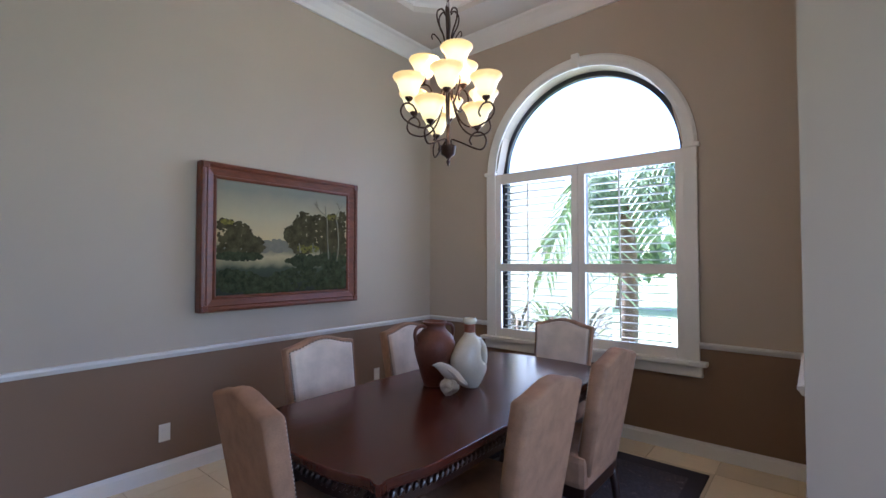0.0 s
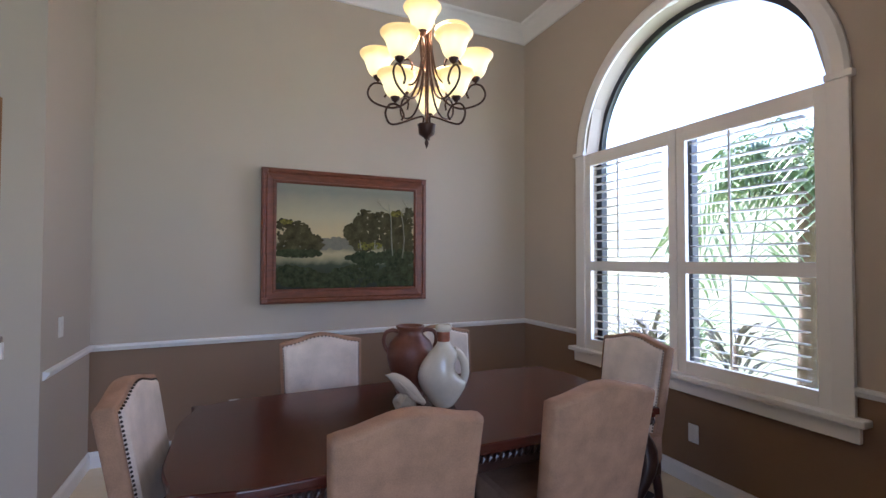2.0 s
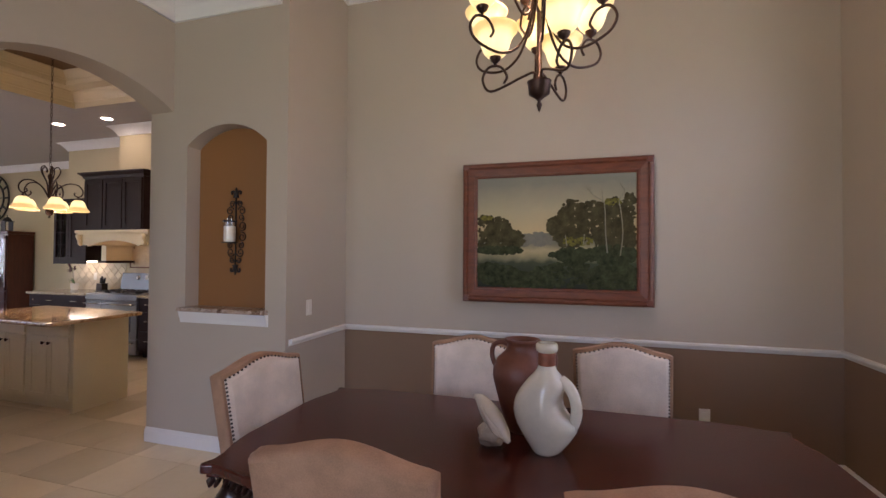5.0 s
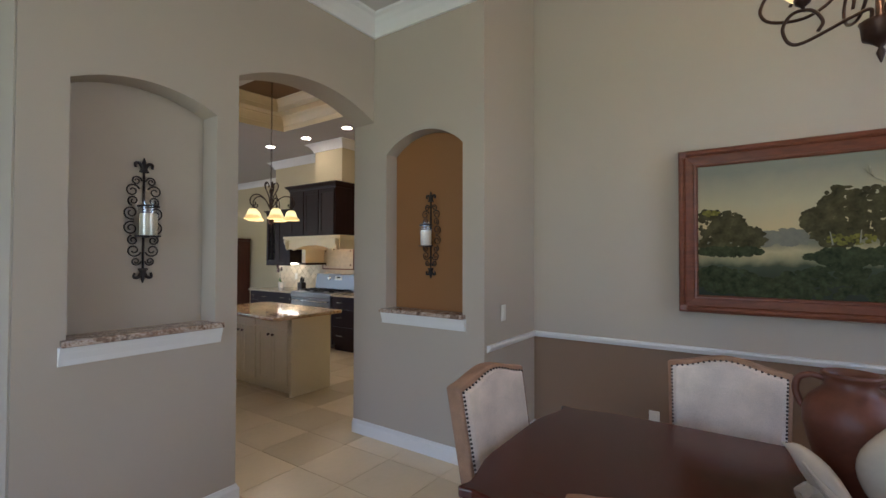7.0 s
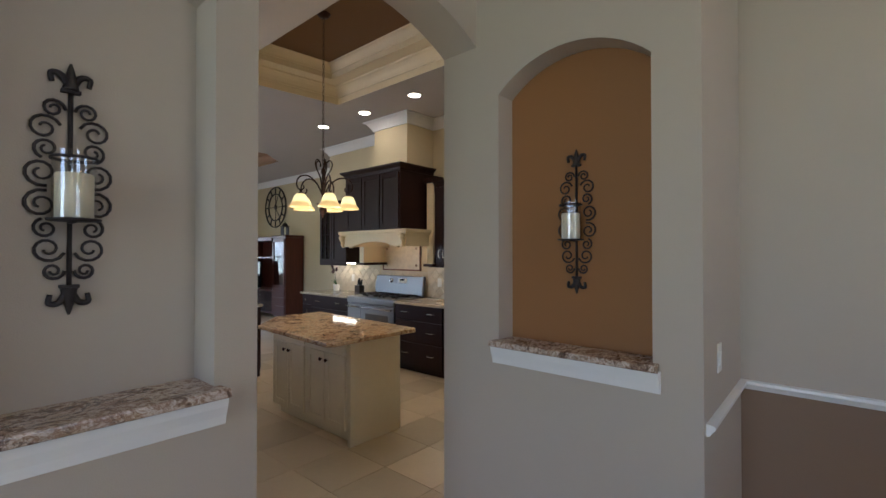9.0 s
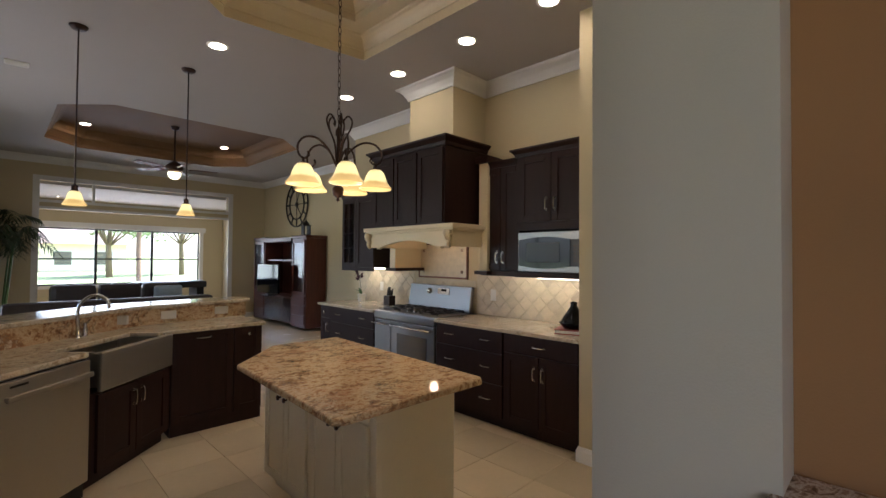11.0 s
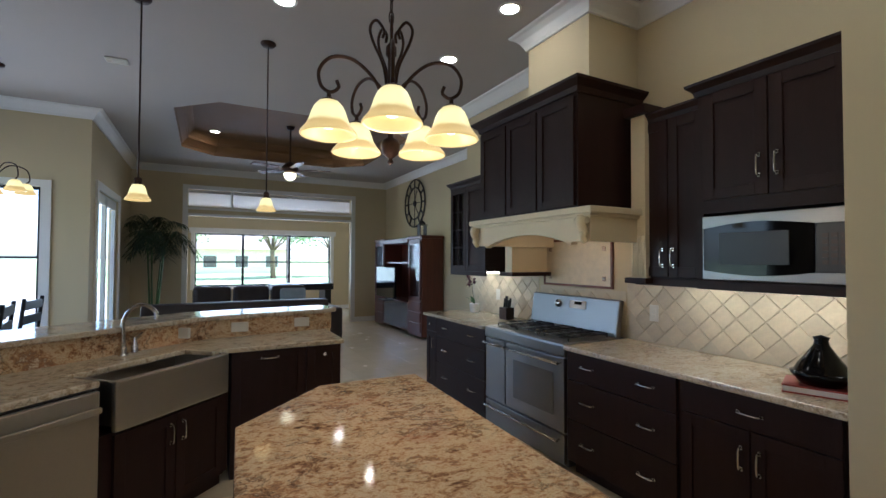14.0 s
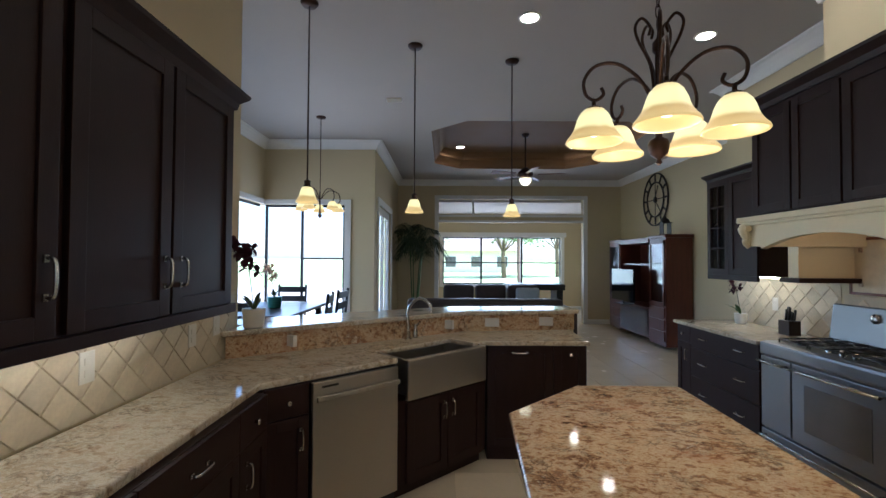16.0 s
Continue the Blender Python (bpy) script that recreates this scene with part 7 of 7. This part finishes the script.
# sectional sofa
sf = thing("sectional_sofa", "dark brown leather sectional sofa", "sofa", (0, 0, 0))
part("near_back", B((-4.3, -1.55, -9.45, -9.2, 0.1, 0.82), bevel=0.07), LEATHER, sf)
part("near_seat", B((-4.3, -1.55, -10.2, -9.45, 0.1, 0.45), bevel=0.05), LEATHER, sf)
part("far_base", B((-4.3, -2.1, -11.3, -10.6, 0.1, 0.45), bevel=0.05), LEATHER, sf)
for i in range(3):
    part("back_cushion", B((-4.25 + i * 0.7, -3.58 + i * 0.7, -11.35, -11.05, 0.42, 0.97), bevel=0.09), LEATHER, sf)
part("arm", B((-4.55, -4.3, -11.35, -9.2, 0.1, 0.66), bevel=0.07), LEATHER, sf)
pil = solid("throw_pillow", B((-4.22, -3.72, -10.95, -10.8, 0.46, 0.92), bevel=0.06), mat("pale_blue_pillow_fabric", rgb(166, 176, 180), 0.9, bump=0.4), "pale blue grey throw pillow on the sofa", "pillow")
gt = thing("game_table", "black game table in the sunroom", "table", (-4.6, -13.4, 0))
part("top", B((-0.75, 0.75, -0.4, 0.4, 0.72, 0.88), bevel=0.02), BLACK, gt)
for x in (-0.62, 0.62):
    part("leg", B((x - 0.08, x + 0.08, -0.34, 0.34, 0, 0.72), bevel=0.01), BLACK, gt)

# ceiling fan
fan = thing("ceiling_fan", "bronze ceiling fan with wooden blades and lit bowl", "ceiling fan", (-3.6, -9.1, 0))
bm = bmesh.new()
tube(bm, [(0, 0, 3.08), (0, 0, CEIL + 0.30)], 0.014, 10)
lathe(bm, [(0, CEIL + 0.24), (0.05, CEIL + 0.25), (0.07, CEIL + 0.30)], 20)
part("rod", bm, BRONZE, fan)
bm = bmesh.new()
lathe(bm, [(0.02, 3.12), (0.08, 3.08), (0.13, 3.03), (0.14, 2.98), (0.09, 2.94), (0.05, 2.92), (0, 2.92)], 24)
part("motor", bm, BRONZE, fan)
for k in range(5):
    bm = bmesh.new()
    box(bm, 0.22, 0.66, -0.065, 0.065, -0.004, 0.004, 0.003)
    box(bm, 0.1, 0.25, -0.015, 0.015, -0.008, -0.004)
    part("blade", bm, CHERRY, fan, m=Matrix.Translation((0, 0, 2.99)) @ Matrix.Rotation(2 * math.pi * k / 5 + 0.4, 4, "Z") @ Matrix.Rotation(0.2, 4, "X"))
bm = bmesh.new()
lathe(bm, [(0.0, 2.80), (0.06, 2.82), (0.095, 2.87), (0.10, 2.92)], 24)
part("light_bowl", bm, SHADE_HOT, fan, "lit frosted glass bowl")

# tall palm in the corner
palm = thing("potted_palm", "tall leafy indoor palm in a dark pot", "plant", (-1.55, -11.2, 0))
bm = bmesh.new()
lathe(bm, [(0, 0), (0.16, 0), (0.2, 0.34), (0.22, 0.36), (0.18, 0.36), (0, 0.3)], 24)
part("pot", bm, CARVED, palm)
rnd = random.Random(11)
for i in range(6):
    a = rnd.random() * 6.28
    bm = bmesh.new()
    top = (0.16 * math.cos(a), 0.16 * math.sin(a), 1.3 + rnd.random() * 0.7)
    tube(bm, spline([(0.05 * math.cos(a), 0.05 * math.sin(a), 0.3), (0.1 * math.cos(a), 0.1 * math.sin(a), 0.9), top], 5), 0.018, 8, 0.7)
    part("cane", bm, LEAF, palm)
    for f_ in range(5):
        b_ = rnd.random() * 6.28
        L_ = rnd.uniform(0.4, 0.62)
        rib = spline([top, (top[0] + 0.5 * L_ * math.cos(b_), top[1] + 0.5 * L_ * math.sin(b_), top[2] + 0.32), (top[0] + L_ * math.cos(b_), top[1] + L_ * math.sin(b_), top[2] + rnd.uniform(-0.05, 0.3))], 7)
        bm = bmesh.new()
        tube(bm, rib, 0.005, 4, 0.4)
        for k in range(2, len(rib)):
            for s_ in (-1, 1):
                d_ = Vector((-math.sin(b_) * s_, math.cos(b_) * s_, -0.5)) * rnd.uniform(0.16, 0.24) + Vector((math.cos(b_), math.sin(b_), 0)) * 0.1
                leaf_blade(bm, rib[k], Vector(rib[k]) + d_, 0.012, 0.05, 4)
        part("frond", bm, LEAF_DARK, palm)

# ---- breakfast nook ----
nt = thing("breakfast_table", "dark wooden breakfast table", "table", (0.0, -6.9, 0))
part("tabletop", B((-0.55, 0.55, -0.8, 0.8, 0.86, 0.90), bevel=0.006), CARVED, nt)
for x in (-0.45, 0.45):
    for y_ in (-0.7, 0.7):
        part("leg", B((x - 0.035, x + 0.035, y_ - 0.035, y_ + 0.035, 0, 0.86), bevel=0.004), CARVED, nt)


def nook_chair():
    c_ = thing("breakfast_chair", "black ladder back chair at the breakfast table", "chair", group="breakfast chairs")
    part("seat", B((-0.22, 0.22, -0.2, 0.22, 0.43, 0.47), bevel=0.012), BLACK, c_)
    for x in (-0.2, 0.2):
        bm = bmesh.new()
        tube(bm, [(x, -0.2, 0), (x, -0.19, 0.45), (x, -0.25, 0.96)], 0.018, 8)
        part("back_leg", bm, BLACK, c_)
        bm = bmesh.new()
        tube(bm, [(x, 0.19, 0), (x, 0.19, 0.44)], 0.018, 8)
        part("front_leg", bm, BLACK, c_)
    for z in (0.6, 0.74, 0.86):
        part("back_slat", B((-0.2, 0.2, -0.245 + (0.74 - z) * 0.1, -0.225 + (0.74 - z) * 0.1, z, z + 0.075), bevel=0.004), BLACK, c_)
    return c_


nc = nook_chair()
TALL = Matrix.Diagonal((1, 1, 1.16, 1))
nc.matrix_basis = pose(-0.15, -5.9, 0, 0, 0, 178) @ TALL
copy_thing(nc, pose(-0.62, -6.6, 0, 0, 0, -84))
copy_thing(nc, pose(-0.62, -7.3, 0, 0, 0, -95))
copy_thing(nc, pose(0.1, -7.95, 0, 0, 0, 4))
copy_thing(nc, pose(0.55, -6.6, 0, 0, 0, 92))
orchid("orchid", "peach orchid in a teal glazed pot", (-0.1, -6.9, 0.901), TEAL_POT, PETAL_PEACH, 0.5, 14, 0.09, 0.14, 1.5)
nchan = thing("chandelier", "small bronze chandelier with lit bell shades in the nook", "chandelier", (-0.55, -7.26, 0))
bm = bmesh.new()
tube(bm, [(0, 0, 2.15), (0, 0, CEIL)], 0.006, 6)
lathe(bm, [(0, 2.04), (0.03, 2.08), (0.012, 2.14), (0, 2.5)], 12)
lathe(bm, [(0, CEIL - 0.03), (0.06, CEIL - 0.02), (0.065, CEIL)], 16)
part("rod", bm, BRONZE, nchan)
for k in range(5):
    a = 2 * math.pi * k / 5
    c_, s_ = math.cos(a), math.sin(a)
    bm = bmesh.new()
    tube(bm, spline([(r * c_, r * s_, z) for r, z in ((0.01, 2.3), (0.12, 2.42), (0.25, 2.40), (0.28, 2.3), (0.25, 2.26))], 5), 0.006, 6)
    arm = part("arm", bm, BRONZE, nchan)
    bm = bmesh.new()
    bell(bm, (0.25 * c_, 0.25 * s_, 2.26), 0.09, 0.11, up=False)
    part("shade", bm, SHADE_DOWN, arm)

# ---- outdoors ----


def shrub(at, high, wide, n, material, seed, label):
    s = thing("shrub", label, "shrub", at)
    r_ = random.Random(seed)
    bm = bmesh.new()
    for i in range(n):
        a, t = r_.random() * 6.28, r_.random()
        b0 = Vector((0.25 * wide * math.cos(a) * r_.random(), 0.25 * wide * math.sin(a) * r_.random(), high * 0.75 * t))
        leaf_blade(bm, b0, b0 + Vector((wide * 0.5 * math.cos(a), wide * 0.5 * math.sin(a), high * r_.uniform(0.1, 0.4))), 0.022, 0.1, 4)
    part("leaves", bm, material, s)
    bm = bmesh.new()
    tube(bm, [(0, 0, -0.3), (0, 0, high * 0.7)], 0.03, 6)
    part("trunk", bm, BARK, s)


for i, (x, y_, h_, w_) in enumerate(((-3.05, 5.4, 1.0, 0.7), (-2.6, 5.5, 1.1, 0.7), (-2.05, 5.3, 1.0, 0.7), (-1.1, 5.6, 0.6, 0.9), (-3.6, 5.7, 0.9, 0.9), (-0.5, 5.8, 0.6, 0.9))):
    shrub((x, y_, 0), h_, w_, 70, (LEAF_SHRUB, LEAF_GLARE)[i % 2], i, "spiky green garden shrub outside the window")


def palm_tree(at, high, seed):
    p = thing("palm_tree", "garden palm tree with arching fronds", "tree", at)
    r_ = random.Random(seed)
    bm = bmesh.new()
    tube(bm, spline([(0, 0, -0.3), (0.05, 0, high * 0.5), (0.0, 0.05, high)], 8), 0.11, 10, 0.8)
    part("trunk", bm, BARK, p)
    for i in range(16):
        a = 2 * math.pi * i / 16 + r_.random() * 0.3
        L_ = r_.uniform(0.9, 1.25)
        rib = spline([(0, 0, high), (0.5 * L_ * math.cos(a), 0.5 * L_ * math.sin(a), high + r_.uniform(0.1, 0.6)), (L_ * math.cos(a), L_ * math.sin(a), high - r_.uniform(0.2, 1.0))], 12)
        bm = bmesh.new()
        tube(bm, rib, 0.015, 4, 0.3)
        for k in range(2, len(rib)):
            for s_ in (-1, 1):
                leaf_blade(bm, rib[k], Vector(rib[k]) + Vector((-math.sin(a) * s_, math.cos(a) * s_, -0.7)) * 0.38 + Vector((math.cos(a), math.sin(a), 0)) * 0.2, 0.02, 0.08, 3)
        part("frond", bm, LEAF_GLARE, p)


palm_tree((-1.73, 5.8, 0), 2.2, 3)
palm_tree((-6.0, -24, 0), 4.0, 4)
tr = structure('terrace', B((-9, 12, -26, -15.2, -0.24, -0.08), (-0.9, 12, -15.2, -5, -0.24, -0.08)), mat('pale_paving_stone', rgb(168, 162, 150), 0.7, scale=3, vary=0.08, bump=0.1), 'pale stone paved terrace')
gw = thing("garden_wall", "pale yellow stucco house wall beyond the garden", "wall", (0, 0, 0))
part("wall", B((-9, -2.6, 7.6, 7.8, -0.3, 3.0)), STUCCO, gw)
nh = thing("neighbour_house", "low pale house with a hipped grey roof", "house", (-3, -62, -0.3))
part("wall", B((-9, 8, -4, 0, 0, 3.0)), STUCCO, nh)
bm = bmesh.new()
v_ = [bm.verts.new(c_) for c_ in ((-9.6, -4.6, 3), (8.6, -4.6, 3), (8.6, 0.6, 3), (-9.6, 0.6, 3), (-6.5, -2, 5), (5.5, -2, 5))]
for f_ in ((0, 1, 5, 4), (1, 2, 5), (2, 3, 4, 5), (3, 0, 4), (3, 2, 1, 0)):
    bm.faces.new([v_[k] for k in f_])
part("roof", bm, ROOF, nh)
for x in (-7, -3.5, 0, 3.5, 6.5):
    wn = part("window", B((x - 0.7, x + 0.7, 0.0, 0.03, 0.8, 2.2)), OVEN_GLASS, nh)
    part("frame", B((x - 0.78, x - 0.7, 0.0, 0.05, 0.72, 2.28), (x + 0.7, x + 0.78, 0.0, 0.05, 0.72, 2.28), (x - 0.7, x + 0.7, 0, 0.05, 2.2, 2.28), (x - 0.7, x + 0.7, 0, 0.05, 0.72, 0.8)), TRIM, wn)


def tree(at, high, seed):
    t_ = thing("tree", "broad leafy green garden tree", "tree", at)
    r_ = random.Random(seed)
    bm = bmesh.new()
    tube(bm, [(0, 0, -0.3), (0.1, 0, high * 0.35), (0, 0.1, high * 0.6)], 0.25, 8, 0.5)
    ends = []
    for i in range(7):
        a = 6.28 * i / 7
        e = (high * 0.3 * math.cos(a), high * 0.3 * math.sin(a), high * r_.uniform(0.55, 0.9))
        tube(bm, [(0.1, 0, high * 0.35), e], 0.08, 6, 0.4)
        ends.append(e)
    part("trunk", bm, BARK, t_)
    vs, fs = [], []
    for i in range(2600):
        e = r_.choice(ends)
        d = Vector((r_.gauss(0, 1), r_.gauss(0, 1), r_.gauss(0, 0.8))) * high * 0.11
        c_ = Vector(e) + d
        u = Vector((r_.uniform(-1, 1), r_.uniform(-1, 1), r_.uniform(-1, 1))).normalized() * 0.22
        w_ = u.orthogonal().normalized() * 0.1
        k = len(vs)
        vs += [tuple(c_ - u), tuple(c_ + w_), tuple(c_ + u), tuple(c_ - w_)]
        fs.append((k, k + 1, k + 2, k + 3))
    me_ = bpy.data.meshes.new("crown")
    me_.from_pydata(vs, [], fs)
    me_.materials.append(LEAF_GLARE)
    o_ = new("crown", me_)
    o_.parent = t_


for i, (x, y_, h_) in enumerate(((-8, -45, 7), (-14, -48, 8), (1.5, -60, 9), (-2.0, 16, 3.0), (-5.5, 17, 3.2), (1.5, 18, 3.0))):
    tree((x, y_, -0.25), h_, i)

# ---- wall tiles behind the counters ----


def splash(name, origin, turn, width, z0, z1, label):
    w_ = tagged(new(name, mesh_of(name, B((0, width, -0.004, 0, z0, z1)), SPLASH_GROUT)), label, kind="structure")
    w_.matrix_basis = pose(*origin, 0, 0, turn)
    s_ = 0.115
    bm = bmesh.new()
    r_ = s_ / math.sqrt(2) - 0.0025
    lo = [bm.verts.new((r_ * a, -0.003, r_ * b)) for a, b in ((1, 0), (0, 1), (-1, 0), (0, -1))]
    hi = [bm.verts.new((r_ * 0.955 * a, -0.011, r_ * 0.955 * b)) for a, b in ((1, 0), (0, 1), (-1, 0), (0, -1))]
    bm.faces.new(hi)
    for i in range(4):
        bm.faces.new((lo[i], lo[(i + 1) % 4], hi[(i + 1) % 4], hi[i]))
    bmesh.ops.recalc_face_normals(bm, faces=bm.faces)
    me_ = mesh_of("wall_tile", bm, SPLASH)
    step = s_ * math.sqrt(2)
    k = 0
    zz = z0 + r_
    while zz < z1 - r_ * 0.3:
        x = r_ + (step / 2 if k % 2 else 0)
        while x < width - r_ * 0.9:
            t_ = new("wall_tile", me_)
            t_.parent, t_.location = w_, (x, 0, zz)
            x += step
        zz += step / 2
        k += 1
    return w_


splash("backsplash_range", (RW + 0.001, -3.79, 0), 90, 1.57, CT + 0.002, 1.39, "tumbled travertine tiles laid diagonally")
splash("backsplash_range", (RW + 0.001, -6.05, 0), 90, 1.22, CT + 0.002, 1.38, "tumbled travertine tiles laid diagonally")
splash("backsplash_range", (RW + 0.001, -4.80, 0), 90, 1.0, 1.0, 1.26, "tumbled travertine tiles laid diagonally")
splash("backsplash_left", (LWX - 0.001, -1.4, 0), -90, 2.85, CT + 0.002, 1.30, "tumbled travertine tiles laid diagonally")

# ---- ground, floors and tiles ----
bm = B((-1500, 1500, -1500, 1500, -0.35, -0.25))
structure("ground", bm, LAWN, "green lawn around the house")
fl = tagged(new("floor", mesh_of("floor", B((-7.7, 3.7, -15.2, 4.2, -0.2, -0.006)), GROUT)), "beige travertine tile floor with fine joints", kind="structure")
TS = 0.457
bm = bmesh.new()
box(bm, 0.002, TS - 0.002, 0.002, TS - 0.002, -0.03, 0)
tile_mesh = mesh_of("tile", bm, TILE_FLOOR)
far = []
count = 0
for i in range(-17, 9):
    for j in range(-34, 10):
        x, y = i * TS, j * TS
        near = (-4.7 < x + TS and x < -0.3 and -6.0 < y < -0.9) or (-2.7 < x < 0.2 and -1.0 < y < 1.0) or (-3.6 < x < 0.2 and 1.0 <= y < 4.0)
        if near and count < 300:
            t = new("tile", tile_mesh)
            t.parent, t.location = fl, (x, y, 0)
            count += 1
        else:
            far.append((x, y))
vs, fs = [], []
for x, y in far:
    k = len(vs)
    vs += [(x + 0.002, y + 0.002, 0), (x + TS - 0.002, y + 0.002, 0), (x + TS - 0.002, y + TS - 0.002, 0), (x + 0.002, y + TS - 0.002, 0)]
    vs += [(a, b, -0.03) for a, b, c in vs[k:k + 4]]
    fs += [(k, k + 1, k + 2, k + 3)] + [(k + (q + 1) % 4, k + q, k + 4 + q, k + 4 + (q + 1) % 4) for q in range(4)]
me = bpy.data.meshes.new("far_tiles")
me.from_pydata(vs, [], fs)
me.materials.append(TILE_FLOOR)
ft = tagged(new("far_tiles", me), "beige travertine tiles", kind="stuff")
ft.parent = fl
